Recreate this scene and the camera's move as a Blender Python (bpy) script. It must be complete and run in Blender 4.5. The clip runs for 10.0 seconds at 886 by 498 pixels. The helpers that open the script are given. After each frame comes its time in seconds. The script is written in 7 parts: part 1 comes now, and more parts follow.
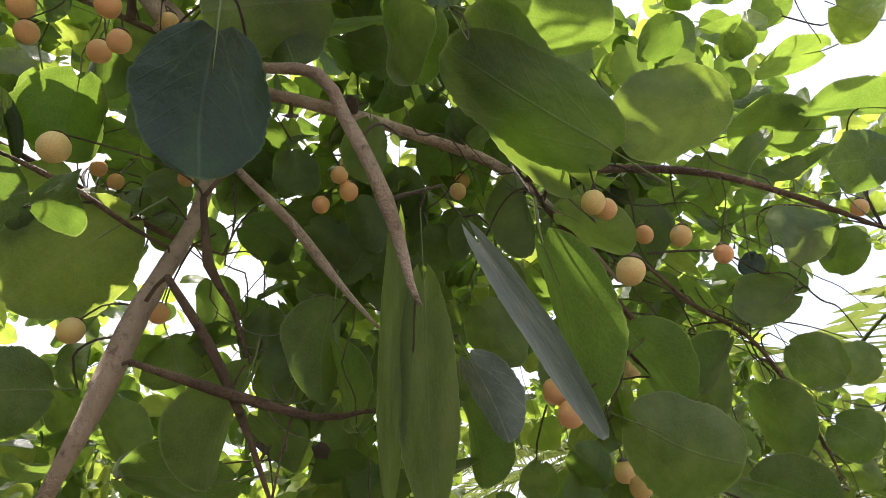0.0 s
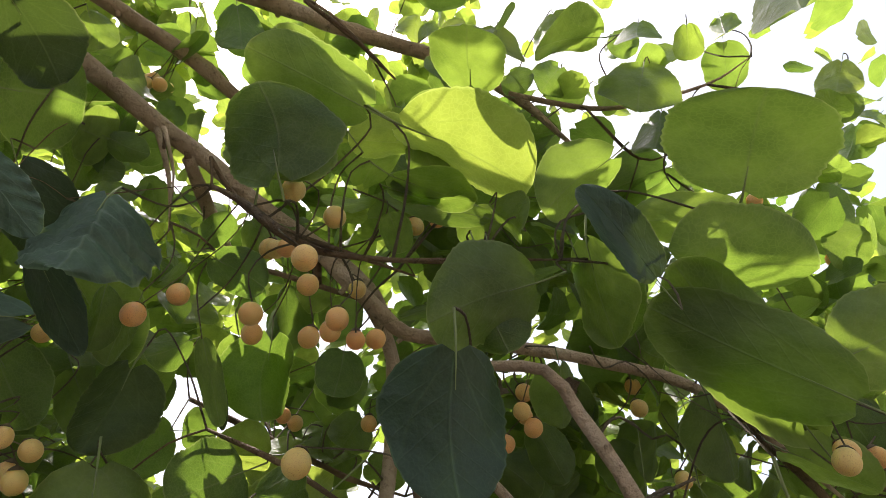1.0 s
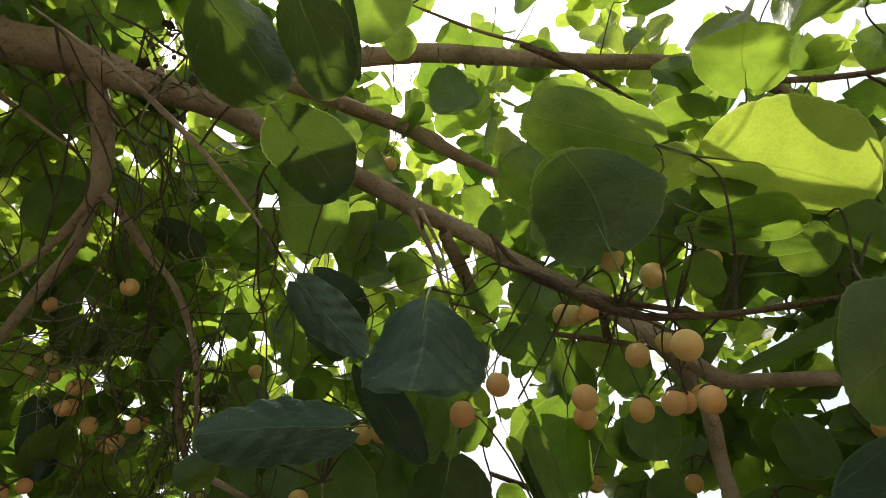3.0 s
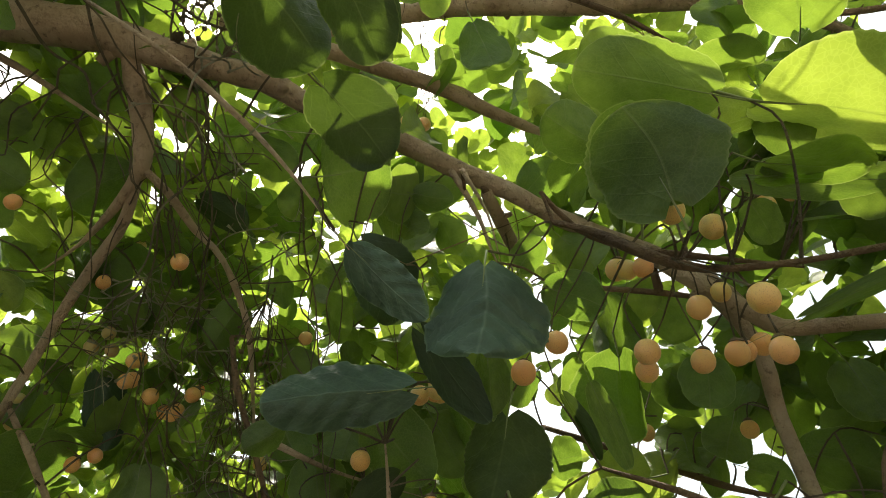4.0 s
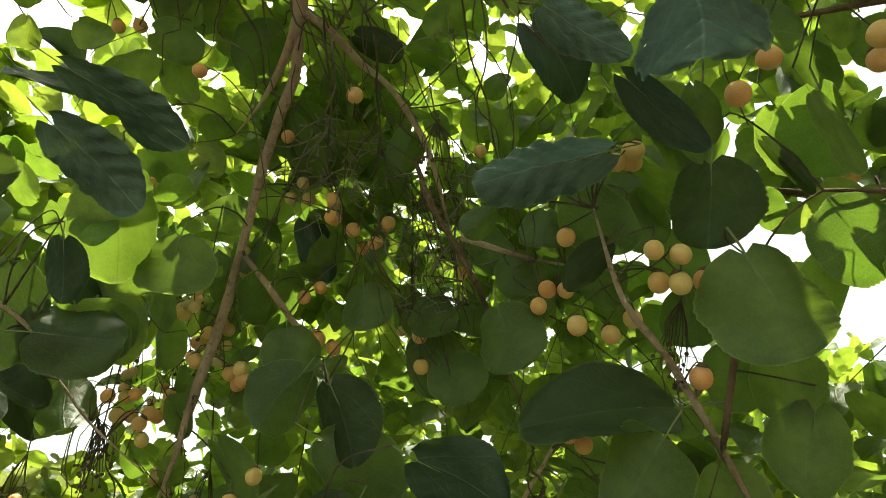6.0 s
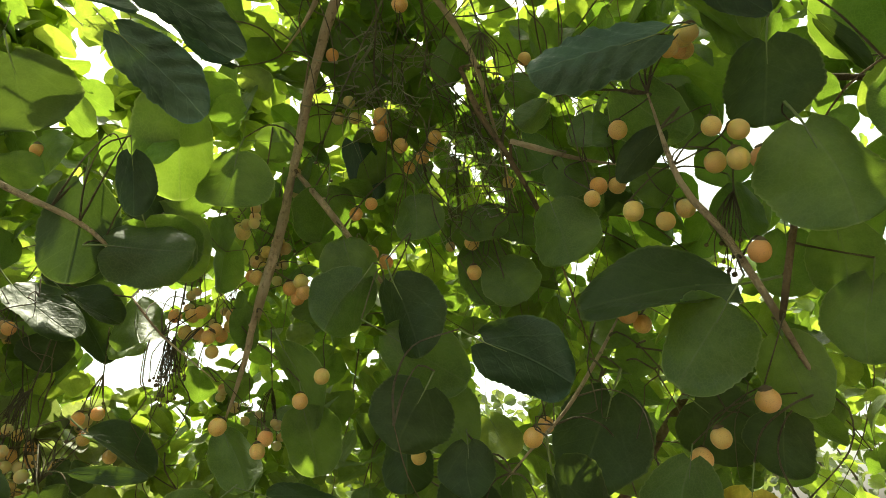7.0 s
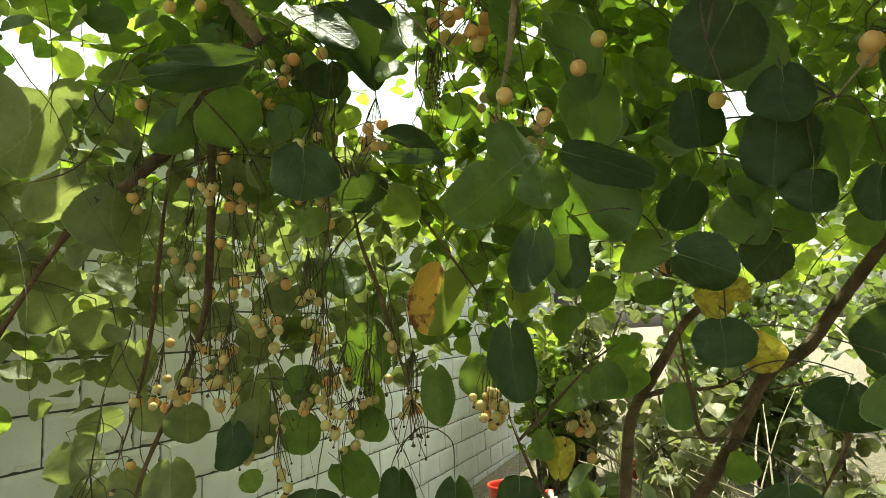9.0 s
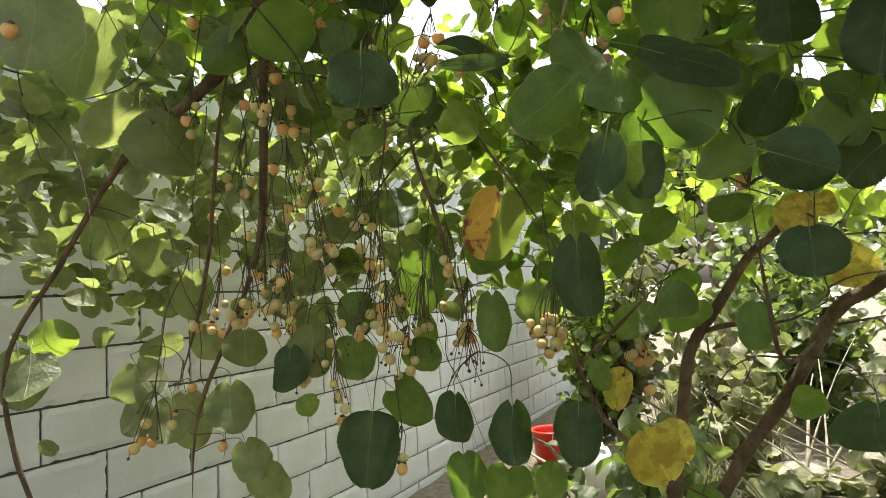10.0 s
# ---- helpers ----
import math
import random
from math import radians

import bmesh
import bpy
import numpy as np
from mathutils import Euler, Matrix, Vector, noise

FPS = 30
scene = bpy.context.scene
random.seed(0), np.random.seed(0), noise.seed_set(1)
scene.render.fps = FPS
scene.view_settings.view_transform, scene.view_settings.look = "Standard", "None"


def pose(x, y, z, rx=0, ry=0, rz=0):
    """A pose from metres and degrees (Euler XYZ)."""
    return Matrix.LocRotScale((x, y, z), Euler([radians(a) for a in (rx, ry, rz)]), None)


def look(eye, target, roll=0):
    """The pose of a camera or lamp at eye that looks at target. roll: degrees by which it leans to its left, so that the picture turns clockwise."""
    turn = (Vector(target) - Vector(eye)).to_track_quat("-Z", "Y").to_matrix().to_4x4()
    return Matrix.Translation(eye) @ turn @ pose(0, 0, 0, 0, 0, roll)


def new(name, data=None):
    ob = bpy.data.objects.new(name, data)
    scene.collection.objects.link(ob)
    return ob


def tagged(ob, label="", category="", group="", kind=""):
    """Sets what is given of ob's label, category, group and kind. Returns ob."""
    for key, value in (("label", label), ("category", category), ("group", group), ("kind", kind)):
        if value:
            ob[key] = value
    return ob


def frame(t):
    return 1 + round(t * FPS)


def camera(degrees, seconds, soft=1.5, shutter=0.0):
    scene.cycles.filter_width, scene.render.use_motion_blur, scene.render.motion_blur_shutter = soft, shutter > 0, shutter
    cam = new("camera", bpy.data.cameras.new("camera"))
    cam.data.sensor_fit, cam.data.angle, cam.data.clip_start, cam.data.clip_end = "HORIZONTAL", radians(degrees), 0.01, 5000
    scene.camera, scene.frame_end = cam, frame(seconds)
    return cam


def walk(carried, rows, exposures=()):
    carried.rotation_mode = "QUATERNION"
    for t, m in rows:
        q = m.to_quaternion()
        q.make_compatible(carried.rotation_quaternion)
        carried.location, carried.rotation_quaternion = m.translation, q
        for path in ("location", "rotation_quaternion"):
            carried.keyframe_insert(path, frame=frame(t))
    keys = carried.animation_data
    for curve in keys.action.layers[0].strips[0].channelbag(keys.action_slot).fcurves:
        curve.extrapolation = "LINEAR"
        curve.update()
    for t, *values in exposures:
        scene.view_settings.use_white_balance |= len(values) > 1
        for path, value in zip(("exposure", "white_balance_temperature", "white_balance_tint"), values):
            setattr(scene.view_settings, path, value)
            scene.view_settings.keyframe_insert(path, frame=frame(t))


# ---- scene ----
cam = camera(70.6, 10.0, soft=0.6)
PATH = [
    (0, (-0.215, -0.602, 1.64), (0.945, -1.871, 2.662), -2.0),
    (0.5, (-0.192, -0.538, 1.701), (0.954, -1.62, 2.931), -2.6),
    (1, (-0.203, -0.481, 1.741), (0.953, -1.335, 3.132), -1.3),
    (1.5, (-0.196, -0.443, 1.771), (0.981, -1.155, 3.223), -0.9),
    (2, (-0.175, -0.41, 1.794), (1.049, -0.977, 3.27), 1.5),
    (2.5, (-0.149, -0.375, 1.811), (1.152, -0.782, 3.274), 3.0),
    (4, (-0.132, -0.323, 1.826), (1.345, -0.641, 3.136), 1.6),
    (4.5, (-0.132, -0.284, 1.817), (1.404, -0.482, 3.083), 0.8),
    (5, (-0.119, -0.26, 1.799), (1.49, -0.35, 2.984), -0.3),
    (5.5, (-0.094, -0.248, 1.763), (1.603, -0.27, 2.821), -1.1),
    (7, (-0.059, -0.187, 1.635), (1.739, -0.08, 2.504), -2.7),
    (7.5, (-0.057, -0.156, 1.602), (1.794, 0.07, 2.325), -3.0),
    (8, (-0.04, -0.114, 1.544), (1.83, 0.333, 2.095), -3.2),
    (8.5, (-0.028, -0.083, 1.499), (1.81, 0.59, 1.91), -3.0),
    (9, (-0.023, -0.05, 1.461), (1.8, 0.726, 1.737), -3.0),
    (9.5, (-0.01, -0.022, 1.418), (1.785, 0.844, 1.589), -2.6),
    (10, (0.0, 0.0, 1.4), (1.778, 0.906, 1.54), -2.5),
]
EXPOSURES = [(0.0, 1.12, 6100, 25), (0.6, 1.05, 6200, 24), (1.0, 0.9, 6300, 21), (1.5, 0.29, 6450, 11), (2.0, 0.08, 6500, 10), (2.7, 0.38, 6650, 9), (4.0, 0.88, 6800, 7), (5.5, 1.02, 6900, -3), (7.5, 1.22, 7400, -10), (8.5, 1.12, 7350, -16), (9.2, 1.1, 7000, -12), (10.0, 1.27, 6450, 4)]
walk(cam, [(t, look(eye, target, roll)) for t, eye, target, roll in PATH], EXPOSURES)

# ---- world and sun ----
SUN_TO = Vector((0.33, 0.12, 0.94)).normalized()
world = bpy.data.worlds.new("world")
scene.world = world
world.use_nodes = True
wn = world.node_tree.nodes
sky = wn.new("ShaderNodeTexSky")
sky.sky_type = "NISHITA"
sky.sun_disc = False
sky.sun_elevation = math.asin(SUN_TO.z)
sky.sun_rotation = math.atan2(SUN_TO.x, SUN_TO.y)
sky.dust_density = 6.0
sky.air_density = 1.2
wn["Background"].inputs["Strength"].default_value = 0.128
haze = wn.new("ShaderNodeHueSaturation")
haze.inputs["Saturation"].default_value = 0.48
haze.inputs["Hue"].default_value = 0.47
haze.inputs["Value"].default_value = 1.35
world.node_tree.links.new(sky.outputs["Color"], haze.inputs["Color"])
world.node_tree.links.new(haze.outputs["Color"], wn["Background"].inputs["Color"])
sun = new("sun", bpy.data.lights.new("sun", "SUN"))
sun.data.energy, sun.data.angle, sun.data.color = 4.7, radians(0.53), (1.0, 0.94, 0.84)
sun.matrix_world = look(SUN_TO * 20, (0, 0, 0))


# ---- materials ----
class Nodes:
    """Small helper to write node materials in short lines."""

    def __init__(self, name):
        self.mat = bpy.data.materials.new(name)
        self.mat.use_nodes = True
        self.nt = self.mat.node_tree
        self.bsdf = self.nt.nodes["Principled BSDF"]
        self.out = self.nt.nodes["Material Output"]

    def add(self, kind, **inputs):
        n = self.nt.nodes.new("ShaderNode" + kind)
        for key, value in inputs.items():
            self.set(n, key.replace("_", " "), value)
        return n

    def set(self, n, key, value):
        socket = n.inputs[int(key)] if key.isdigit() else n.inputs[key]
        if isinstance(value, bpy.types.NodeSocket):
            self.nt.links.new(value, socket)
        else:
            socket.default_value = value

    def math(self, op, a, b=0.0, clamp=False):
        n = self.nt.nodes.new("ShaderNodeMath")
        n.operation, n.use_clamp = op, clamp
        self.set(n, "0", a)
        self.set(n, "1", b)
        return n.outputs[0]

    def mix(self, f, a, b, blend="MIX"):
        n = self.nt.nodes.new("ShaderNodeMix")
        n.data_type, n.blend_type = "RGBA", blend
        self.set(n, "0", f)
        self.set(n, "6", a)
        self.set(n, "7", b)
        return n.outputs[2]

    def noise(self, scale, detail=4.0, rough=0.55, coord="Object"):
        tc = self.nt.nodes.new("ShaderNodeTexCoord")
        return self.add("TexNoise", Vector=tc.outputs[coord], Scale=scale, Detail=detail, Roughness=rough).outputs["Fac"]

    def ramp(self, f, stops):
        n = self.nt.nodes.new("ShaderNodeValToRGB")
        e = n.color_ramp.elements
        while len(e) < len(stops):
            e.new(0.5)
        for el, (at_, c) in zip(e, stops):
            el.position, el.color = at_, (*c, 1.0)
        self.set(n, "0", f)
        return n.outputs[0]

    def bump(self, h, strength, distance=0.01):
        return self.add("Bump", Height=h, Strength=strength, Distance=distance).outputs[0]

    def surf(self, **inputs):
        for key, value in inputs.items():
            self.set(self.bsdf, key.replace("_", " "), value)
        return self.mat


def leaf_material(name, dark, light, glow_a, glow_b, thin=0.45, spots=0.0, spot_colour=(0.2, 0.07, 0.02, 1), half=None):
    """A leaf blade: glossy skin over a thin body that lets light through, with a midrib and side veins."""
    m = Nodes(name)
    uv = m.nt.nodes.new("ShaderNodeUVMap")
    sep = m.add("SeparateXYZ", Vector=uv.outputs[0])
    u = m.math("ABSOLUTE", m.math("SUBTRACT", sep.outputs[0], 0.5))
    v = sep.outputs[1]
    mid = m.math("SUBTRACT", 1.0, m.math("MULTIPLY", u, 55.0), clamp=True)
    run = m.math("FRACT", m.math("MULTIPLY", m.math("SUBTRACT", v, m.math("MULTIPLY", u, 0.75)), 6.0))
    side = m.math("SUBTRACT", 1.0, m.math("MULTIPLY", m.math("ABSOLUTE", m.math("SUBTRACT", run, 0.5)), 16.0), clamp=True)
    fan = m.math("SUBTRACT", u, m.math("MULTIPLY", m.math("POWER", v, 0.8), 0.52))
    fan = m.math("SUBTRACT", 1.0, m.math("MULTIPLY", m.math("ABSOLUTE", fan), 48.0), clamp=True)
    vein = m.math("MAXIMUM", m.math("MAXIMUM", mid, m.math("MULTIPLY", fan, 0.4)), m.math("MULTIPLY", side, 0.3))
    info = m.nt.nodes.new("ShaderNodeObjectInfo")
    geo = m.nt.nodes.new("ShaderNodeNewGeometry")
    rnd = m.math("FRACT", m.math("ADD", info.outputs["Random"], geo.outputs["Random Per Island"]))
    fine = m.add("TexNoise", Vector=uv.outputs[0], Scale=38.0, Detail=3.0).outputs["Fac"]
    blot = m.add("TexNoise", Vector=m.add("VectorMath", **{"0": uv.outputs[0], "1": info.outputs["Location"]}).outputs[0], Scale=3.5, Detail=4.0).outputs["Fac"]
    col = m.mix(rnd, dark, light)
    col = m.mix(m.math("MULTIPLY", blot, 0.5), col, (light[0] * 1.3, light[1] * 1.15, light[2], 1))
    col = m.mix(m.math("MULTIPLY", vein, 0.75), col, (light[0] * 2.8, light[1] * 2.2, light[2] * 2.4, 1))
    glow = m.mix(rnd, glow_a, glow_b)
    glow = m.mix(m.math("MULTIPLY", vein, 0.45), glow, (0.10, 0.17, 0.02, 1))
    glow = m.mix(m.math("MULTIPLY", fine, 0.35), glow, (glow_a[0] * 0.6, glow_a[1] * 0.6, glow_a[2] * 0.6, 1))
    edge = m.nt.nodes.new("ShaderNodeUVMap")
    edge.uv_map = "Brink"
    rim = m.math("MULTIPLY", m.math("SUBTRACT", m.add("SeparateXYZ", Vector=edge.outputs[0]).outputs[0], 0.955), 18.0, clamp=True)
    tone = m.add("TexNoise", Vector=m.add("VectorMath", **{"0": uv.outputs[0], "1": info.outputs["Location"]}).outputs[0], Scale=2.2, Detail=3.0, Roughness=0.6).outputs["Fac"]
    net = m.add("TexVoronoi", Vector=uv.outputs[0], Scale=26.0)
    net.feature = "DISTANCE_TO_EDGE"
    net = m.math("SUBTRACT", 1.0, m.math("MULTIPLY", net.outputs["Distance"], 9.0), clamp=True)
    col = m.mix(m.ramp(tone, [(0.36, (0.62, 0.62, 0.62)), (0.64, (0, 0, 0))]), col, (dark[0] * 0.55, dark[1] * 0.55, dark[2] * 0.55, 1))
    col = m.mix(m.math("MULTIPLY", net, 0.22), col, (light[0] * 1.5, light[1] * 1.35, light[2] * 1.4, 1))
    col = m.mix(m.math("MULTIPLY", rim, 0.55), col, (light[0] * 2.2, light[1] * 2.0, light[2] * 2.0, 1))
    glow = m.mix(m.ramp(tone, [(0.36, (0.5, 0.5, 0.5)), (0.64, (0, 0, 0))]), glow, (glow_a[0] * 0.5, glow_a[1] * 0.55, glow_a[2] * 0.5, 1))
    glow = m.mix(m.math("MULTIPLY", net, 0.2), glow, (glow_b[0], glow_b[1], glow_b[2] * 1.6, 1))
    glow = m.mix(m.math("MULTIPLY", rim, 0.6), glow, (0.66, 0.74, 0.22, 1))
    if spots or half:
        s = m.ramp(blot, [((0.56 if half else 0.5) - spots, (0, 0, 0)), (0.62 if half else 0.56, (1, 1, 1))])
        col, glow = m.mix(s, col, spot_colour), m.mix(s, glow, spot_colour)
    if half:
        s = m.ramp(m.math("ADD", sep.outputs[0], m.math("MULTIPLY", m.math("SUBTRACT", blot, 0.5), 0.3)), [(0.5, (0, 0, 0)), (0.54, (1, 1, 1))])
        col, glow = m.mix(s, col, half), m.mix(s, glow, (half[0] * 2, half[1] * 2, half[2] * 2, 1))
    wavy = m.add("TexNoise", Vector=m.add("VectorMath", **{"0": uv.outputs[0], "1": info.outputs["Location"]}).outputs[0], Scale=4.5, Detail=2.0).outputs["Fac"]
    relief = m.math("ADD", m.math("MULTIPLY", vein, -0.6), m.math("MULTIPLY", fine, 0.35))
    broad = m.bump(wavy, 0.35, 0.014)
    normal = m.add("Bump", Height=relief, Strength=0.45, Distance=0.003, Normal=broad).outputs[0]
    m.surf(Base_Color=col, Roughness=m.math("ADD", 0.36, m.math("MULTIPLY", fine, 0.22)), Normal=normal)
    m.bsdf.inputs["Specular IOR Level"].default_value = 0.42
    tr = m.add("BsdfTranslucent", Color=glow)
    mixer = m.add("MixShader", **{"0": thin, "1": m.bsdf.outputs[0], "2": tr.outputs[0]})
    m.nt.links.new(mixer.outputs[0], m.out.inputs[0])
    return m.mat


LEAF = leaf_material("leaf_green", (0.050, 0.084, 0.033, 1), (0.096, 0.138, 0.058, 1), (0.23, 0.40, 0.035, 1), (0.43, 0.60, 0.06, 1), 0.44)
# sunlit copy of LEAF: the sun's glow is put into its paler green
LIME = leaf_material("leaf_sunlit", (0.085, 0.145, 0.042, 1), (0.15, 0.22, 0.07, 1), (0.38, 0.54, 0.045, 1), (0.58, 0.68, 0.085, 1), 0.5)
YELLOW = leaf_material("leaf_yellow", (0.56, 0.47, 0.07, 1), (0.64, 0.55, 0.10, 1), (0.70, 0.62, 0.07, 1), (0.76, 0.68, 0.11, 1), 0.42, 0.04, (0.45, 0.33, 0.05, 1))
ORANGE = leaf_material("leaf_turning", (0.62, 0.36, 0.06, 1), (0.64, 0.38, 0.07, 1), (0.74, 0.46, 0.05, 1), (0.76, 0.48, 0.06, 1), 0.4, 0.0, (0.22, 0.08, 0.03, 1), (0.16, 0.20, 0.03, 1))
# glossy leaves reflecting sky: the sheen is painted as pale grey-green
SKY_SHEEN = leaf_material("leaf_sky_sheen", (0.20, 0.27, 0.23, 1), (0.24, 0.31, 0.27, 1), (0.15, 0.22, 0.08, 1), (0.18, 0.25, 0.1, 1), 0.2)
# dark glossy upper faces, with shade put into the colour as well
DARK = leaf_material("leaf_dark_shaded", (0.014, 0.042, 0.017, 1), (0.028, 0.062, 0.026, 1), (0.08, 0.14, 0.02, 1), (0.12, 0.18, 0.02, 1), 0.15)
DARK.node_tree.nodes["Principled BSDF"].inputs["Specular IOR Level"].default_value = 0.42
# shaded copy of LEAF: darker and less translucent, shade put into the green
DEEP = leaf_material("leaf_shaded_green", (0.026, 0.048, 0.018, 1), (0.042, 0.068, 0.026, 1), (0.12, 0.20, 0.02, 1), (0.18, 0.26, 0.03, 1), 0.24)
DEEP.node_tree.nodes["Principled BSDF"].inputs["Specular IOR Level"].default_value = 0.26
CREASED = leaf_material("leaf_creased", (0.042, 0.090, 0.058, 1), (0.062, 0.118, 0.074, 1), (0.07, 0.13, 0.03, 1), (0.10, 0.16, 0.03, 1), 0.12)
# paler leaf with haze and soft light put into its olive
OLIVE = leaf_material("leaf_olive_haze", (0.110, 0.135, 0.068, 1), (0.185, 0.205, 0.110, 1), (0.36, 0.44, 0.10, 1), (0.54, 0.58, 0.17, 1), 0.46)
LEAF_KIND = {"olive": OLIVE, "deep": DEEP, "leaf": LEAF, "dark": DARK, "lime": LIME, "yel": YELLOW, "orange": ORANGE, "back": SKY_SHEEN, "crease": CREASED}


def bark_material(name, a, b, c, scale=1.0):
    m = Nodes(name)
    n1 = m.noise(14 * scale, 5)
    n2 = m.noise(90 * scale, 6, 0.7)
    n3 = m.noise(220 * scale, 3, 0.7)
    col = m.ramp(n1, [(0.3, a), (0.52, b), (0.75, c)])
    col = m.mix(m.ramp(n2, [(0.55, (0, 0, 0)), (0.68, (0.7, 0.7, 0.7))]), col, (a[0] * 0.45, a[1] * 0.42, a[2] * 0.4, 1))
    h = m.math("ADD", m.math("ADD", n2, m.math("MULTIPLY", n3, 0.5)), m.math("MULTIPLY", n1, 1.5))
    return m.surf(Base_Color=col, Roughness=0.82, Normal=m.bump(h, 1.0, 0.012))


BARK = bark_material("bark_brown", (0.30, 0.21, 0.125), (0.50, 0.375, 0.24), (0.64, 0.51, 0.36))
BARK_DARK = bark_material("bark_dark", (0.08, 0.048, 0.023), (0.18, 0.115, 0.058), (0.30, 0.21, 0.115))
TWIG = bark_material("twig_bark", (0.07, 0.05, 0.028), (0.15, 0.115, 0.062), (0.25, 0.21, 0.12), 2.0)
DRY = bark_material("dry_wood", (0.25, 0.20, 0.14), (0.42, 0.36, 0.27), (0.55, 0.49, 0.40))


def fruit_material(name, ripe, pale):
    m = Nodes(name)
    info = m.nt.nodes.new("ShaderNodeObjectInfo")
    n = m.noise(30, 3)
    fine = m.noise(24, 3, 0.7)
    geo = m.nt.nodes.new("ShaderNodeNewGeometry")
    rnd = m.math("FRACT", m.math("ADD", info.outputs["Random"], geo.outputs["Random Per Island"]))
    col = m.mix(rnd, ripe, pale)
    col = m.mix(m.math("MULTIPLY", n, 0.4), col, (0.84, 0.55, 0.25, 1))
    col = m.mix(m.ramp(fine, [(0.54, (0, 0, 0)), (0.66, (0.6, 0.6, 0.6))]), col, (0.36, 0.16, 0.06, 1))
    m.surf(Base_Color=col, Roughness=0.48, Normal=m.bump(fine, 0.4, 0.002))
    m.bsdf.inputs["Subsurface Weight"].default_value = 0.55
    m.bsdf.inputs["Subsurface Radius"].default_value = (0.012, 0.006, 0.002)
    m.bsdf.inputs["Subsurface Scale"].default_value = 1.0
    return m.mat


FRUIT = fruit_material("fruit_skin", (0.80, 0.38, 0.13, 1), (0.70, 0.55, 0.17, 1))
FRUIT_FAR = fruit_material("berry_skin", (0.55, 0.41, 0.17, 1), (0.52, 0.48, 0.21, 1))
CUP = bark_material("dry_cup", (0.10, 0.07, 0.04), (0.26, 0.20, 0.11), (0.40, 0.33, 0.20), 3.0)
CALYX = Nodes("calyx").surf(Base_Color=(0.10, 0.07, 0.035, 1), Roughness=0.8)


def block_material():
    m = Nodes("concrete_block")
    info = m.nt.nodes.new("ShaderNodeObjectInfo")
    n1, n2, n3 = m.noise(3.0, 4), m.noise(40, 5, 0.7), m.noise(240, 3, 0.6)
    col = m.mix(info.outputs["Random"], (0.71, 0.70, 0.75, 1), (0.81, 0.80, 0.85, 1))
    col = m.mix(m.ramp(n1, [(0.35, (0, 0, 0)), (0.68, (0.9, 0.9, 0.9))]), col, (0.64, 0.63, 0.64, 1))
    col = m.mix(m.ramp(n2, [(0.6, (0, 0, 0)), (0.75, (0.6, 0.6, 0.6))]), col, (0.28, 0.27, 0.26, 1))
    h = m.math("ADD", n2, n3)
    return m.surf(Base_Color=col, Roughness=0.92, Normal=m.bump(h, 0.55, 0.006))


BLOCK = block_material()
MORTAR = Nodes("mortar").surf(Base_Color=(0.10, 0.095, 0.085, 1), Roughness=0.95)


def ground_material():
    m = Nodes("dry_soil")
    n1, n2, n3 = m.noise(1.6, 6, 0.65), m.noise(18, 6, 0.7), m.noise(120, 4, 0.7)
    col = m.ramp(n2, [(0.3, (0.07, 0.055, 0.038)), (0.5, (0.17, 0.14, 0.10)), (0.72, (0.33, 0.29, 0.22))])
    col = m.mix(m.math("MULTIPLY", n1, 0.6), col, (0.28, 0.24, 0.18, 1))
    h = m.math("ADD", n2, m.math("MULTIPLY", n3, 0.4))
    return m.surf(Base_Color=col, Roughness=0.95, Normal=m.bump(h, 1.0, 0.05))


SOIL = ground_material()


def plastic(name, colour, rough=0.4):
    m = Nodes(name)
    n = m.noise(9, 4)
    col = m.mix(m.math("MULTIPLY", n, 0.5), colour, (colour[0] * 0.7, colour[1] * 0.72, colour[2] * 0.75, 1))
    return m.surf(Base_Color=col, Roughness=rough)


RED = plastic("red_plastic", (0.62, 0.045, 0.03, 1))
WHITE = plastic("white_plastic", (0.74, 0.74, 0.72, 1), 0.5)
STONE = bark_material("pale_stone", (0.20, 0.18, 0.14), (0.31, 0.28, 0.23), (0.42, 0.39, 0.33), 0.6)


# ---- building blocks ----
def part(name, bm, material, parent, label=""):
    """Links a bmesh as one mesh object under a thing or a part."""
    me = bpy.data.meshes.new(name)
    for p in bm.faces:
        p.smooth = True
    bm.to_mesh(me)
    bm.free()
    for mat in material if isinstance(material, (list, tuple)) else [material]:
        me.materials.append(mat)
    ob = new(name, me)
    ob.parent = parent
    return tagged(ob, label)


def shared(name, mesh, parent, m, label=""):
    """One more object on a mesh that is there already."""
    ob = new(name, mesh)
    ob.parent = parent
    ob.matrix_basis = m
    return tagged(ob, label)


def smooth_line(points, step):
    """Points (x, y, z, r) joined by a soft curve with about that step."""
    pts = [np.array(p, float) for p in points]
    pts = [2 * pts[0] - pts[1], *pts, 2 * pts[-1] - pts[-2]]
    line = []
    for a, b, c, d in zip(pts, pts[1:], pts[2:], pts[3:]):
        n = max(2, int(np.linalg.norm((c - b)[:3]) / step))
        for k in range(n):
            t = k / n
            line.append(0.5 * (2 * b + (c - a) * t + (2 * a - 5 * b + 4 * c - d) * t * t + (3 * b - a - 3 * c + d) * t**3))
    line.append(pts[-2])
    return line


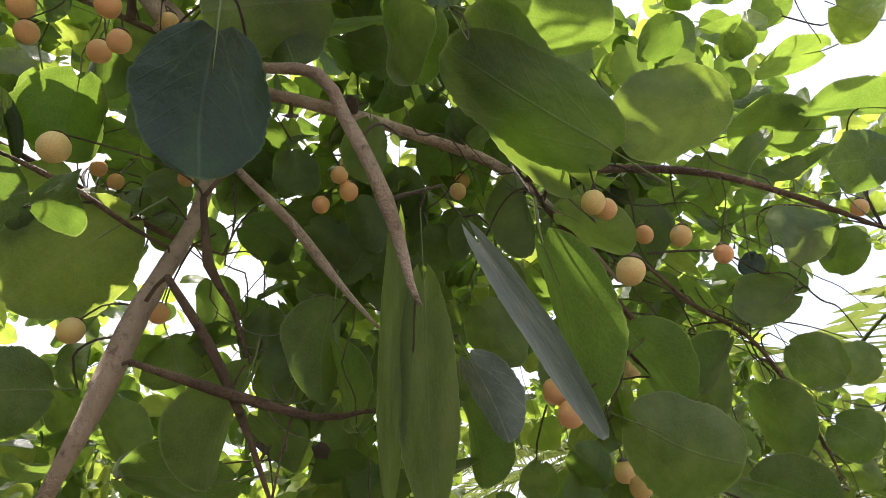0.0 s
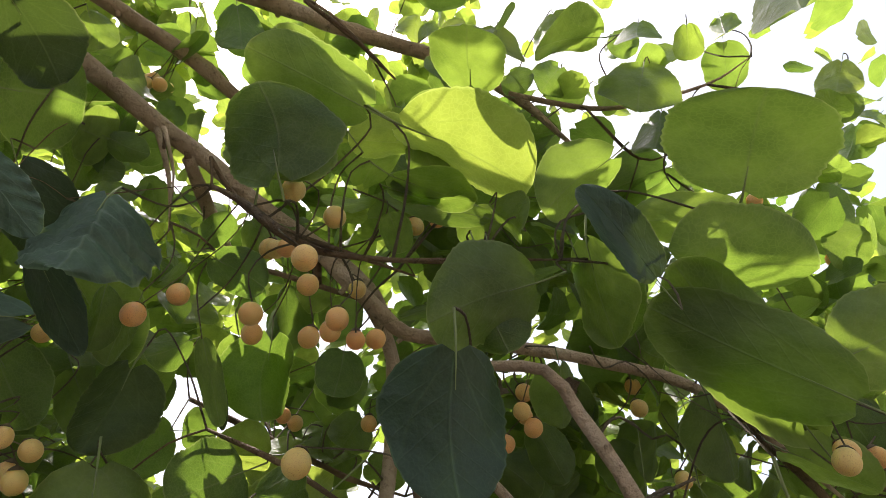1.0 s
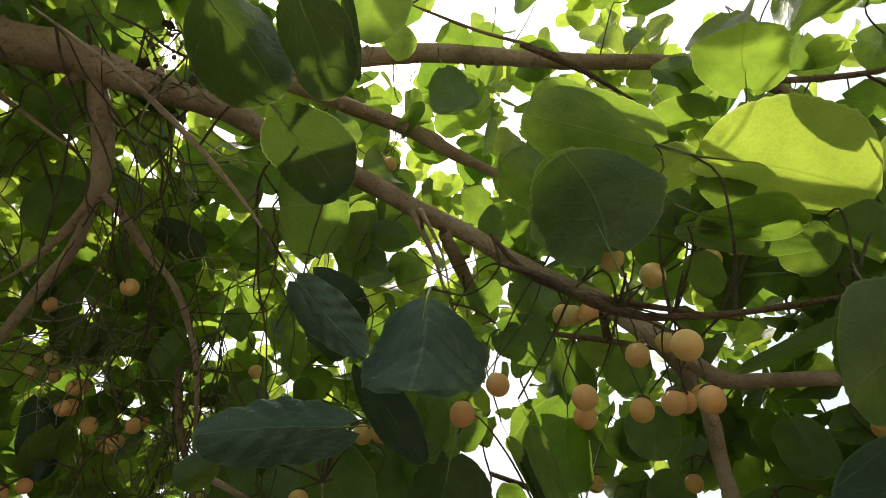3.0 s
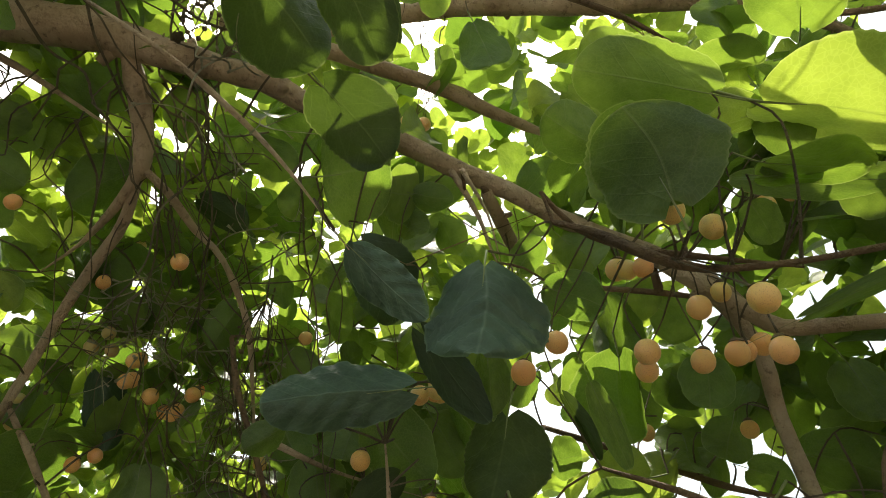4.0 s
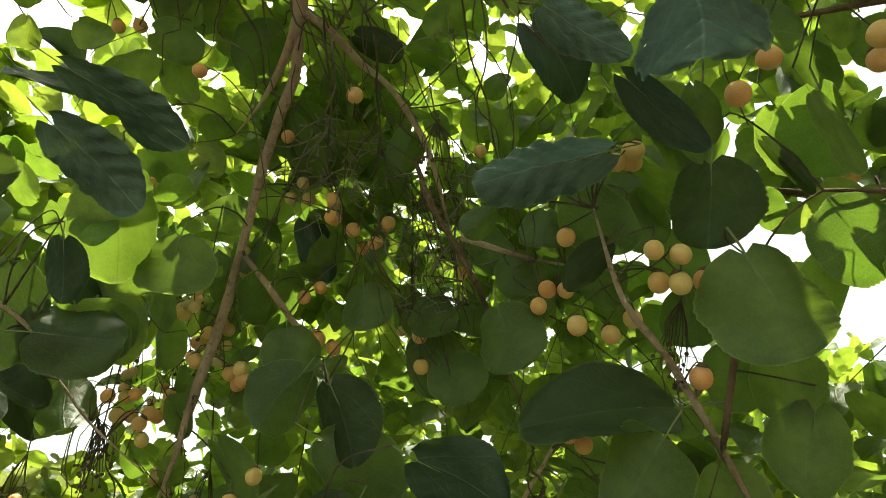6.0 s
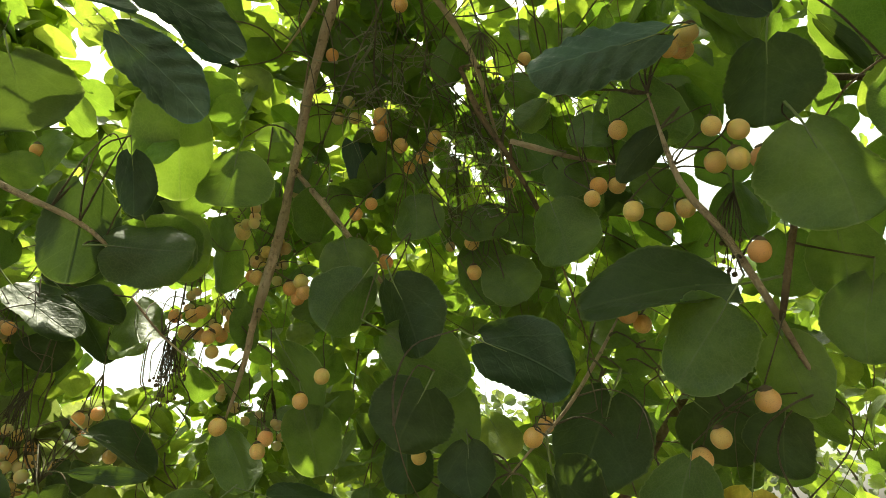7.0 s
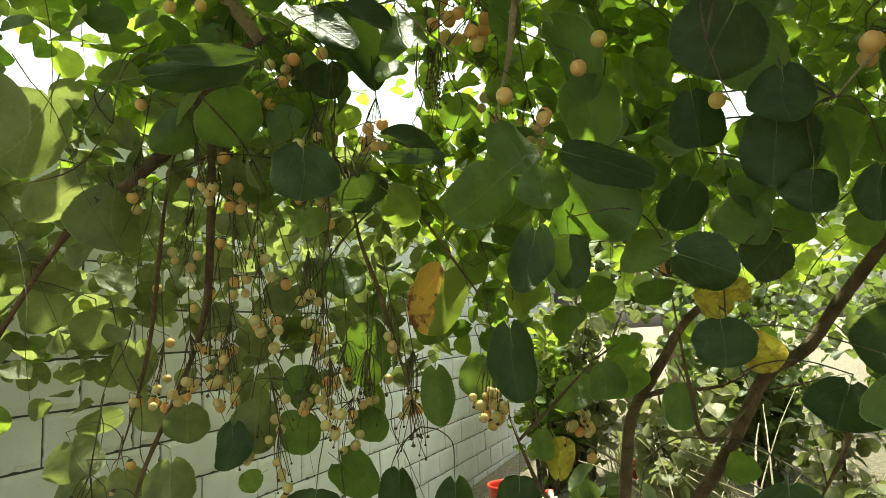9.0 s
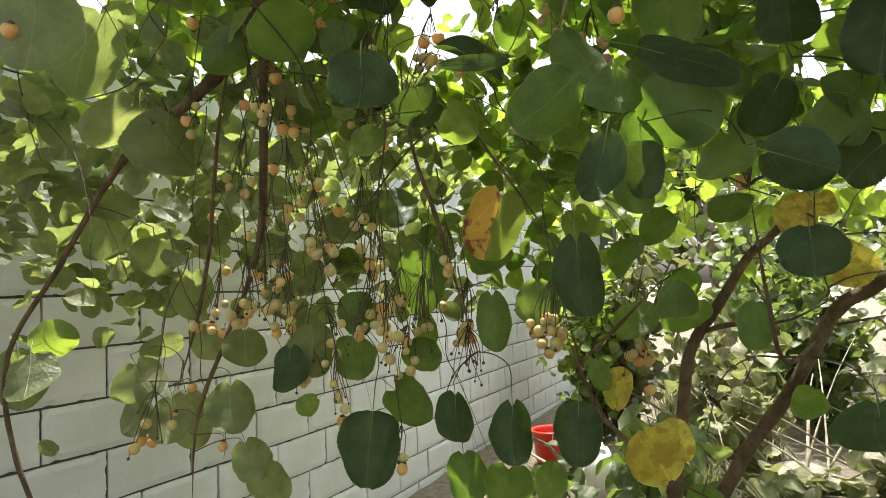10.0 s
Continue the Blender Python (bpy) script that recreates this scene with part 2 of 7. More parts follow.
def tube(bm, line, sides=6, rough=0.0, seed=0, cap=True):
    """Sweeps a tapering, slightly uneven ring along the line."""
    rng = random.Random(seed)
    rings, side = [], None
    for k, p in enumerate(line):
        q0, q1 = line[max(k - 1, 0)], line[min(k + 1, len(line) - 1)]
        way = Vector(q1[:3]) - Vector(q0[:3])
        if way.length < 1e-7:
            way = Vector((0, 0, 1))
        way.normalize()
        side = (side - side.dot(way) * way) if side else way.orthogonal()
        if side.length < 1e-5:
            side = way.orthogonal()
        side.normalize()
        other = way.cross(side)
        ring = []
        for s in range(sides):
            a = 2 * math.pi * s / sides
            r = max(float(p[3]), 0.0003) * (1 + rough * rng.uniform(-1, 1))
            ring.append(bm.verts.new(Vector(p[:3]) + r * (math.cos(a) * side + math.sin(a) * other)))
        rings.append(ring)
    for a, b in zip(rings, rings[1:]):
        for s in range(sides):
            bm.faces.new((a[s], a[(s + 1) % sides], b[(s + 1) % sides], b[s]))
    if cap and sides > 2:
        bm.faces.new(rings[0][::-1])
        bm.faces.new(rings[-1])


def leaf_mesh(seed, rows, cols, petiole=True, cup=0.20, droop=0.20, crease=0.0):
    """A broad, blunt leaf one long and one wide, from its stalk at the origin along +y, upper face to +z."""
    rng = random.Random(seed)
    bm = bmesh.new()
    uv = bm.loops.layers.uv.new("UVMap")
    brink = bm.loops.layers.uv.new("Brink")
    ph, notch, skew = rng.uniform(0, 6), rng.uniform(0.0, 0.10), rng.uniform(-0.07, 0.07)
    full, tipx = rng.uniform(0.36, 0.50), rng.uniform(0.80, 1.05)
    cup, droop, wave = cup * rng.uniform(0.3, 1.8), droop * rng.uniform(-0.4, 1.8), rng.uniform(0.02, 0.06)
    # each half has its own curl and its own uneven margin
    curl = {-1: cup * rng.uniform(0.2, 1.6), 1: cup * rng.uniform(0.2, 1.6)}
    edge = {-1: rng.uniform(0, 9), 1: rng.uniform(0, 9)}
    twist = rng.uniform(-0.2, 0.2)
    fine = rows > 5
    grid = []
    for i in range(rows + 1):
        v = i / rows
        half = 0.5 * math.sin(math.pi * min(max(v, 0.004), 0.996) ** tipx) ** full
        bite = {d: 1 + (0.05 * math.sin(6.5 * v + edge[d]) + 0.025 * math.sin(17 * v + 2.3 * edge[d]) + rng.uniform(-0.012, 0.012) + 0.012 * (-1) ** i) * fine for d in (-1, 1)}
        row = []
        for j in range(cols + 1):
            u = 2 * j / cols - 1
            d = -1 if u < 0 else 1
            w = u * half * bite[d]
            y = v - notch * abs(u) * (1 - v) ** 3 * 1.5
            z = curl[d] * (abs(u) * half * 2) ** 1.6 - droop * v * v + wave * math.sin(7 * v + 3 * u * u + ph) * abs(u)
            z += twist * w * v + crease * (0.5 + abs(u)) * math.sin(34 * v - 9 * abs(u) + ph) * math.sin(math.pi * v)
            x = w + skew * math.sin(math.pi * v)
            row.append((bm.verts.new((x, y, z)), (0.5 + u * half, v), (max(abs(u), 2 * v - 1), 0.0)))
        grid.append(row)
    for i in range(rows):
        for j in range(cols):
            quad = (grid[i][j], grid[i][j + 1], grid[i + 1][j + 1], grid[i + 1][j])
            f = bm.faces.new([q[0] for q in quad])
            for loop, q in zip(f.loops, quad):
                loop[uv].uv = q[1]
                loop[brink].uv = q[2]
    if petiole:
        n = len(bm.faces)
        tube(bm, smooth_line([(0, -0.32, 0.10, 0.014), (0, -0.16, 0.035, 0.012), (0, 0.0, -0.006, 0.009), (0, 0.25, -0.004 + cup * 0.02 - droop * 0.06, 0.004)], 0.1), 4, cap=False)
        bm.faces.ensure_lookup_table()
        for f in bm.faces[n:]:
            f.material_index = 1
            for loop in f.loops:
                loop[uv].uv = (0.9, 0.5)
    me = bpy.data.meshes.new("leaf")
    for f in bm.faces:
        f.smooth = True
    bm.to_mesh(me)
    bm.free()
    return me


STALK = Nodes("leaf_stalk").surf(Base_Color=(0.16, 0.20, 0.07, 1), Roughness=0.55)
LEAF_SHAPES = {}
for kind, mat in LEAF_KIND.items():
    crumple = 1.25 if kind == "yel" else 1.0
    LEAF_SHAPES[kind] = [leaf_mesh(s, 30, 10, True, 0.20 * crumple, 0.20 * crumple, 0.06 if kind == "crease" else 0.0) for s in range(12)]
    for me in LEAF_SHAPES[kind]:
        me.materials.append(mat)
        me.materials.append(STALK)

tree_a = tagged(new("fruit_tree"), "leafy fruit tree with drooping branches and pale orange berries", "tree")
tree_a.location = (-0.5, 1.75, 0)
tree_b = tagged(new("fruit_tree"), "forked brown-barked tree trunk with broad green leaves", "tree")
tree_b.location = (1.38, 0.14, 0)
bpy.context.view_layer.update()
WOOD = {tree_a: [], tree_b: []}
LEAF_BASES, FRUIT_TOPS, STEM_ENDS, STEM_SPANS = [], [], [], []
counter = random.Random(11)


def stem(name, tree, points):
    """A trunk, limb or branch through points (x, y, z, r), with knots."""
    line = smooth_line(points, 0.02)
    thick = points[0][3]
    near_side = points[0][1] < -0.5
    loose = name == "branch" and not near_side and not any((q - Vector(line[0][:3])).length < 0.06 for q in WOOD[tree])
    for k, p in enumerate(line):
        if thick < 0.012 and loose:
            p[3] *= min(1.0, 0.25 + 0.05 * k)
        if thick < 0.02:
            p[3] *= min(1.0, (0.45 + 0.11 * (len(line) - 1 - k)) if near_side else (0.16 + 0.07 * (len(line) - 1 - k)), 0.7 + 0.1 * k if name == "branch" else 1.0)
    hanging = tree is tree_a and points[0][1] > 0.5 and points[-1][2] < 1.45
    if hanging:
        for k, p in enumerate(line):
            p[3] *= 0.9 - 0.35 * k / len(line)
    STEM_ENDS.extend((tree, len(WOOD[tree]), Vector(q[:3]), q[3] * 0.7) for q in (line[0], line[-1]) if name == "branch")
    rng = random.Random(len(WOOD[tree]))
    if tree is tree_b:
        for p in line:
            p[3] *= 0.55
    for p in line:
        p[3] *= 1 + 0.06 * noise.noise(Vector(p[:3]) * 22) + (0.14 if rng.random() < 0.05 else 0)
        p[:3] += 0.18 * p[3] * np.array(noise.noise_vector(Vector(p[:3]) * 12))
    bm = bmesh.new()
    tube(bm, line, 10 if thick > 0.012 else 7, 0.05, len(line))
    for k in range(3, len(line) - 2, 5):
        if rng.random() < 0.6 and thick > 0.004:
            p = line[k]
            side = Vector((rng.uniform(-1, 1), rng.uniform(-1, 1), rng.uniform(-1, 1))).normalized()
            a = Vector(p[:3]) + side * p[3] * 0.6
            b = a + side * p[3] * rng.uniform(0.6, 1.2)
            tube(bm, [(*a, p[3] * 0.4), (*b, p[3] * 0.3)], 6)
    # tree_b gets the dark bark throughout: its shade is put into the colour
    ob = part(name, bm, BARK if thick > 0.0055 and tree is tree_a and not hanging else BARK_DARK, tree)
    ob.matrix_parent_inverse = tree.matrix_world.inverted()
    WOOD[tree] += [Vector(p[:3]) for p in line[::2]]
    STEM_SPANS.append((tree, len(WOOD[tree])))
    return ob


LEAF_WORDS = {"olive": "olive leaf with haze in its colour", "crease": "creased blue-green leaf", "deep": "leaf with shade in its deep green", "yel": "yellowed leaf", "dark": "dark glossy leaf", "back": "leaf with pale sky sheen in its grey-green", "orange": "leaf turning orange with brown spots"}


def leaf(bx, by, bz, tx, ty, tz, nx, ny, nz, width, kind="leaf"):
    """One leaf blade from its stalk end to its tip, upper face along the normal."""
    b, t, n = Vector((bx, by, bz)), Vector((tx, ty, tz)), Vector((nx, ny, nz))
    y = (t - b).normalized()
    z = (n - n.dot(y) * y).normalized()
    x = y.cross(z)
    size = (t - b).length
    m = Matrix((x, y, z)).transposed().to_4x4()
    m.translation = b
    m = m @ Matrix.Diagonal((width, size, min(width, size), 1))
    tree = tree_b if bx > 0.55 and by < 0.4 and bz < 2.0 else tree_a
    # leaves towards the wall take the hazed olive colour
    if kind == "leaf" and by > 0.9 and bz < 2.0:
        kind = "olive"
    shape = LEAF_SHAPES[kind][int(abs(bx * 7919 + by * 10473 + bz * 12997)) % 12]
    ob = shared("leaf", shape, tree, m, LEAF_WORDS.get(kind, ""))
    ob.matrix_parent_inverse = tree.matrix_world.inverted()
    LEAF_BASES.append(m @ Vector((0, -0.32, 0.10)))
    return ob


def fruit_meshes():
    bm = bmesh.new()
    bmesh.ops.create_icosphere(bm, subdivisions=3, radius=0.5)
    for v in bm.verts:
        v.co.z *= 1.06
        v.co *= 1 + 0.025 * noise.noise(v.co * 3)
        d = Vector((v.co.x, v.co.y)).length
        if v.co.z < 0 and d < 0.12:
            v.co.z += 0.05 * (1 - d / 0.12)
    for f in bm.faces:
        f.smooth = True
    body = bpy.data.meshes.new("fruit")
    bm.to_mesh(body)
    bm.free()
    body.materials.append(FRUIT)
    bm = bmesh.new()
    tube(bm, [(0, 0, 0.66, 0.05), (0, 0, 0.60, 0.16), (0, 0, 0.52, 0.26), (0, 0, 0.47, 0.30)], 9, 0.12)
    cap = bpy.data.meshes.new("calyx")
    bm.to_mesh(cap)
    bm.free()
    cap.materials.append(CALYX)
    return body, cap


FRUIT_BODY, FRUIT_CAP = fruit_meshes()


def fruit(x, y, z, size=0.0):
    """A round pale orange drupe hanging from its little cup."""
    size = size or counter.uniform(0.0225, 0.0265)
    turn = pose(x, y, z, counter.uniform(-28, 28), counter.uniform(-28, 28), counter.uniform(0, 360)) @ Matrix.Scale(size, 4)
    ob = shared("fruit", FRUIT_BODY, tree_a, turn)
    ob.matrix_parent_inverse = tree_a.matrix_world.inverted()
    shared("calyx", FRUIT_CAP, ob, Matrix())
    FRUIT_TOPS.append(turn @ Vector((0, 0, 0.62)))
    return ob


# ---- trees: trunks, branches, leaves and fruit ----
stem("trunk", tree_a, [(-0.5, 1.75, -0.05, 0.09), (-0.42, 1.66, 0.7, 0.08), (-0.2, 1.45, 1.6, 0.07), (0.05, 1.2, 2.3, 0.06), (0.3, 0.9, 2.6, 0.05), (0.42, 0.62, 2.66, 0.045)])
stem('branch', tree_a, [(.209, -.936, 2.701, .006), (.163, -1.025, 2.685, .005), (.108, -1.107, 2.680, .004), (-.002, -1.213, 2.706, .003), (-.076, -1.258, 2.741, .002)])
stem('branch', tree_a, [(.139, -1.050, 2.661, .003), (.126, -1.136, 2.576, .003), (.082, -1.186, 2.582, .002)])
stem('branch', tree_a, [(-.002, -1.213, 2.706, .003), (-.083, -1.303, 2.647, .003), (-.132, -1.383, 2.638, .002)])
stem('branch', tree_a, [(.276, -.571, 2.726, .005), (.265, -.651, 2.686, .005), (.264, -.739, 2.633, .004)])
stem('limb', tree_a, [(.543, .744, 2.659, .039), (.508, .489, 2.662, .036), (.485, .319, 2.664, .033), (.470, .165, 2.658, .031), (.453, .033, 2.642, .027), (.453, -.070, 2.626, .022), (.451, -.164, 2.614, .019), (.460, -.234, 2.592, .017), (.461, -.354, 2.556, .016), (.471, -.458, 2.528, .015), (.480, -.553, 2.502, .014), (.472, -.661, 2.447, .013), (.442, -.749, 2.391, .012), (.417, -.804, 2.335, .010), (.397, -.821, 2.277, .009)])
stem('branch', tree_a, [(.409, -.712, 2.356, .013), (.395, -.763, 2.308, .012), (.387, -.815, 2.268, .011), (.383, -.849, 2.251, .010), (.351, -.902, 2.244, .009), (.304, -.982, 2.234, .009), (.257, -1.070, 2.219, .008), (.206, -1.175, 2.198, .008), (.171, -1.260, 2.145, .006), (.144, -1.371, 2.056, .005)])
stem('branch', tree_a, [(.505, -.056, 2.818, .016), (.523, -.297, 2.822, .015), (.526, -.464, 2.792, .014), (.534, -.548, 2.769, .014), (.518, -.651, 2.710, .012), (.522, -.762, 2.688, .010)])
stem('branch', tree_a, [(.527, -.224, 2.892, .015), (.509, -.309, 2.952, .019), (.441, -.501, 2.959, .019), (.360, -.717, 2.903, .015), (.281, -.892, 2.856, .014), (.245, -1.023, 2.784, .011), (.228, -1.096, 2.711, .009), (.222, -1.195, 2.688, .009)])
stem('branch', tree_a, [(.455, .029, 2.638, .017), (.507, .004, 2.588, .016), (.548, -.016, 2.535, .015), (.576, -.017, 2.501, .013), (.634, .019, 2.468, .011), (.698, .068, 2.446, .009), (.733, .117, 2.410, .006)])
stem('branch', tree_a, [(.564, -.018, 2.515, .010), (.642, -.000, 2.455, .009), (.711, .039, 2.425, .009), (.768, .076, 2.362, .008), (.849, .118, 2.270, .007), (.956, .184, 2.150, .006)])
stem('branch', tree_a, [(.570, -.019, 2.508, .008), (.586, -.061, 2.482, .007), (.636, -.102, 2.462, .006), (.674, -.148, 2.441, .005), (.730, -.202, 2.365, .005), (.806, -.232, 2.267, .004), (.894, -.263, 2.155, .004)])
stem('branch', tree_a, [(.532, .294, 2.681, .007), (.555, .163, 2.634, .007), (.561, .021, 2.556, .007)])
stem('branch', tree_a, [(.512, -.023, 2.657, .007), (.559, -.057, 2.594, .008), (.643, -.087, 2.567, .006)])
stem('branch', tree_a, [(.469, -.461, 2.514, .007), (.475, -.502, 2.438, .007), (.480, -.522, 2.381, .006), (.459, -.529, 2.326, .005)])
stem('branch', tree_a, [(.480, -.517, 2.492, .012), (.568, -.579, 2.502, .012), (.670, -.654, 2.525, .010)])
stem('branch', tree_a, [(.475, -.345, 2.335, .004), (.468, -.357, 2.421, .006), (.487, -.369, 2.476, .004)])
stem('branch', tree_a, [(.703, -.664, 2.246, .005), (.688, -.754, 2.219, .005), (.664, -.838, 2.188, .005), (.621, -.901, 2.150, .005), (.571, -.973, 2.121, .004)])
stem('branch', tree_a, [(.494, -.610, 2.349, .004), (.438, -.734, 2.320, .004), (.390, -.827, 2.284, .003)])
stem('branch', tree_a, [(.320, -.530, 2.336, .004), (.338, -.577, 2.307, .004), (.327, -.631, 2.281, .004), (.304, -.710, 2.265, .004), (.266, -.785, 2.237, .003)])
stem('branch', tree_a, [(.338, .063, 2.566, .007), (.326, -.050, 2.483, .005), (.349, -.136, 2.442, .005), (.387, -.237, 2.380, .004), (.442, -.342, 2.297, .003)])
stem('branch', tree_a, [(.290, -.380, 2.785, .006), (.287, -.500, 2.756, .006), (.275, -.631, 2.729, .006), (.291, -.715, 2.692, .005)])
stem('branch', tree_a, [(.326, -.543, 2.298, .004), (.309, -.576, 2.277, .005), (.270, -.614, 2.219, .006), (.252, -.656, 2.197, .004), (.211, -.721, 2.187, .003), (.152, -.793, 2.179, .003), (.088, -.838, 2.155, .002)])
stem('branch', tree_a, [(.442, -.470, 2.489, .006), (.442, -.506, 2.411, .005), (.444, -.521, 2.336, .004)])
stem('branch', tree_a, [(.482, -.408, 2.334, .004), (.443, -.470, 2.352, .004), (.389, -.557, 2.375, .003)])
stem('branch', tree_a, [(.148, -.767, 2.040, .006), (.096, -.800, 2.019, .005), (.093, -.827, 1.989, .006), (.086, -.853, 1.945, .006), (.085, -.877, 1.898, .006), (.085, -.892, 1.859, .005), (.079, -.897, 1.840, .003)])
stem('branch', tree_a, [(.439, -.760, 2.377, .010), (.433, -.821, 2.312, .010), (.451, -.869, 2.252, .010), (.478, -.890, 2.190, .010), (.462, -.880, 2.110, .010), (.437, -.861, 2.044, .010), (.400, -.825, 1.950, .011), (.362, -.797, 1.875, .012), (.358, -.780, 1.794, .012), (.386, -.771, 1.727, .013)])
stem('branch', tree_a, [(.335, -.810, 1.932, .005), (.312, -.852, 1.867, .005), (.296, -.887, 1.801, .005), (.287, -.920, 1.732, .004)])
stem('branch', tree_a, [(.340, -.796, 1.844, .004), (.305, -.861, 1.824, .005), (.240, -.926, 1.797, .004), (.201, -.946, 1.797, .003), (.154, -.961, 1.793, .003)])
stem('branch', tree_a, [(.325, -.856, 2.081, .006), (.303, -.922, 2.025, .006), (.277, -.962, 1.965, .006), (.248, -1.003, 1.908, .004)])
stem('branch', tree_a, [(.095, -1.082, 2.061, .004), (.039, -1.182, 2.099, .005), (-.031, -1.284, 2.111, .005), (-.100, -1.391, 2.094, .004), (-.181, -1.503, 2.049, .004)])
stem('branch', tree_a, [(.323, -.824, 2.025, .005), (.327, -.845, 1.955, .005), (.317, -.871, 1.915, .004), (.308, -.892, 1.859, .004)])
stem('branch', tree_a, [(.517, -.656, 2.111, .003), (.466, -.738, 2.068, .004), (.436, -.796, 2.030, .004), (.413, -.835, 2.007, .004)])
stem('branch', tree_a, [(.113, -1.140, 2.066, .005), (.095, -1.184, 2.013, .005), (.080, -1.216, 1.952, .004), (.068, -1.259, 1.912, .003), (.055, -1.318, 1.854, .003)])
stem('branch', tree_a, [(.092, -1.193, 1.927, .003), (.071, -1.223, 1.876, .004), (.055, -1.259, 1.848, .003)])
stem('branch', tree_a, [(.096, -1.313, 2.067, .002), (.058, -1.404, 1.998, .003), (.019, -1.473, 1.956, .003), (.003, -1.553, 1.875, .003), (-.001, -1.633, 1.781, .002)])
stem('branch', tree_a, [(.736, -.182, 2.346, 0.0050), (.765, -.206, 2.277, 0.0050), (.777, -.243, 2.204, 0.0045), (.807, -.286, 2.114, 0.0040), (.828, -.317, 2.013, 0.0035), (.856, -.340, 1.920, 0.0035), (.864, -.350, 1.877, 0.0035)])
stem('branch', tree_a, [(.792, -.387, 1.934, .006), (.810, -.349, 1.876, .008), (.821, -.293, 1.802, .008), (.834, -.241, 1.754, .007), (.855, -.198, 1.713, .006)])
stem('branch', tree_a, [(.576, -.412, 2.136, .007), (.610, -.438, 2.027, .008), (.630, -.481, 1.963, .008), (.658, -.526, 1.877, .009), (.709, -.585, 1.764, .010)])
stem('branch', tree_a, [(.792, .090, 2.449, .008), (.850, .121, 2.290, .009), (.906, .158, 2.164, .009), (.942, .194, 2.061, .009), (1.006, .245, 1.935, .008), (1.086, .305, 1.850, .008)])
stem('branch', tree_a, [(.640, .628, 2.201, .009), (.662, .546, 2.169, .010), (.685, .473, 2.133, .009), (.734, .387, 2.090, .008), (.802, .332, 2.017, .005)])
stem('branch', tree_a, [(.879, .845, 2.489, .023), (.940, .868, 2.326, .023), (.975, .866, 2.237, .019), (1.026, .807, 2.125, .012)])
stem('branch', tree_a, [(.747, -.251, 2.201, .006), (.772, -.367, 2.171, .005), (.795, -.502, 2.156, .004)])
stem('branch', tree_a, [(.896, -.029, 2.027, .006), (.934, -.077, 1.945, .007), (.976, -.104, 1.846, .006), (1.020, -.151, 1.746, .005)])
stem('branch', tree_a, [(.849, .115, 2.240, .006), (.886, .054, 2.163, .006), (.933, -.015, 2.066, .006), (.981, -.073, 1.961, .005)])
stem('branch', tree_a, [(.645, -.527, 1.857, .005), (.603, -.558, 1.974, .004), (.575, -.590, 2.055, .003)])
stem('branch', tree_a, [(1.004, .907, 2.071, .021), (1.003, .965, 1.996, .020), (.991, 1.021, 1.928, .019), (.969, 1.122, 1.845, .015), (.951, 1.230, 1.798, .014), (.922, 1.350, 1.667, .010), (.882, 1.457, 1.489, .009), (.846, 1.548, 1.350, .009), (.838, 1.582, 1.233, .009), (.855, 1.573, 1.076, .010), (.882, 1.542, .943, .010)])
stem('branch', tree_a, [(1.040, .959, 1.995, .010), (1.062, .981, 1.850, .012), (1.090, 1.015, 1.703, .012), (1.117, 1.049, 1.577, .011), (1.124, 1.099, 1.445, .008), (1.105, 1.157, 1.313, .008), (1.082, 1.231, 1.126, .008), (1.084, 1.257, .924, .007)])
stem('branch', tree_a, [(1.021, .590, 1.769, .007), (1.052, .588, 1.664, .009), (1.101, .575, 1.557, .009), (1.166, .575, 1.444, .007), (1.201, .536, 1.254, .005)])
stem('branch', tree_a, [(1.163, .532, 1.765, .007), (1.199, .476, 1.662, .008), (1.248, .402, 1.530, .006), (1.273, .366, 1.446, .005)])
stem('branch', tree_a, [(.942, .937, 1.955, .007), (.968, 1.018, 1.808, .006), (1.077, 1.178, 1.530, .007), (1.072, 1.213, 1.370, .008), (1.058, 1.268, 1.196, .007)])
stem('branch', tree_a, [(1.183, .343, 1.302, .005), (1.178, .318, 1.238, .007), (1.181, .281, 1.156, .008), (1.191, .225, 1.101, .007), (1.195, .180, 1.058, .006), (1.226, .083, 1.000, .006)])
stem('branch', tree_a, [(1.195, .327, 1.252, .004), (1.229, .249, 1.329, .005), (1.269, .155, 1.428, .004)])
stem('branch', tree_a, [(.924, -.065, 1.515, .004), (.952, -.064, 1.437, .005), (1.060, -.086, 1.358, .005)])
stem('branch', tree_a, [(.997, .010, 1.534, .003), (1.005, .005, 1.460, .004), (1.017, -.003, 1.370, .005), (1.090, -.021, 1.273, .004), (1.637, -.100, 1.261, .005)])
stem('branch', tree_a, [(1.102, .906, 1.538, .006), (1.126, .872, 1.460, .008), (1.163, .820, 1.318, .005)])
stem('branch', tree_a, [(.707, -.072, 1.774, .004), (.722, -.086, 1.717, .005), (.761, -.109, 1.671, .004)])
stem('branch', tree_a, [(.666, 1.061, 1.761, .004), (.706, .958, 1.785, .006), (.725, .886, 1.860, .005)])
stem('branch', tree_a, [(.900, .409, 2.050, .008), (.930, .360, 1.988, .008), (.977, .276, 1.914, .006)])
stem('trunk', tree_b, [(1.780, -.978, 2.267, .020), (1.784, -.719, 1.968, .023), (1.767, -.405, 1.587, .028), (1.760, -.251, 1.393, .029), (1.770, -.148, 1.316, .030), (1.786, -.040, 1.123, .031), (1.803, .058, .982, .032), (1.795, .141, .839, .034), (1.817, .206, .711, .037), (1.903, .273, .471, .043), (1.38, .14, .0, .045)])
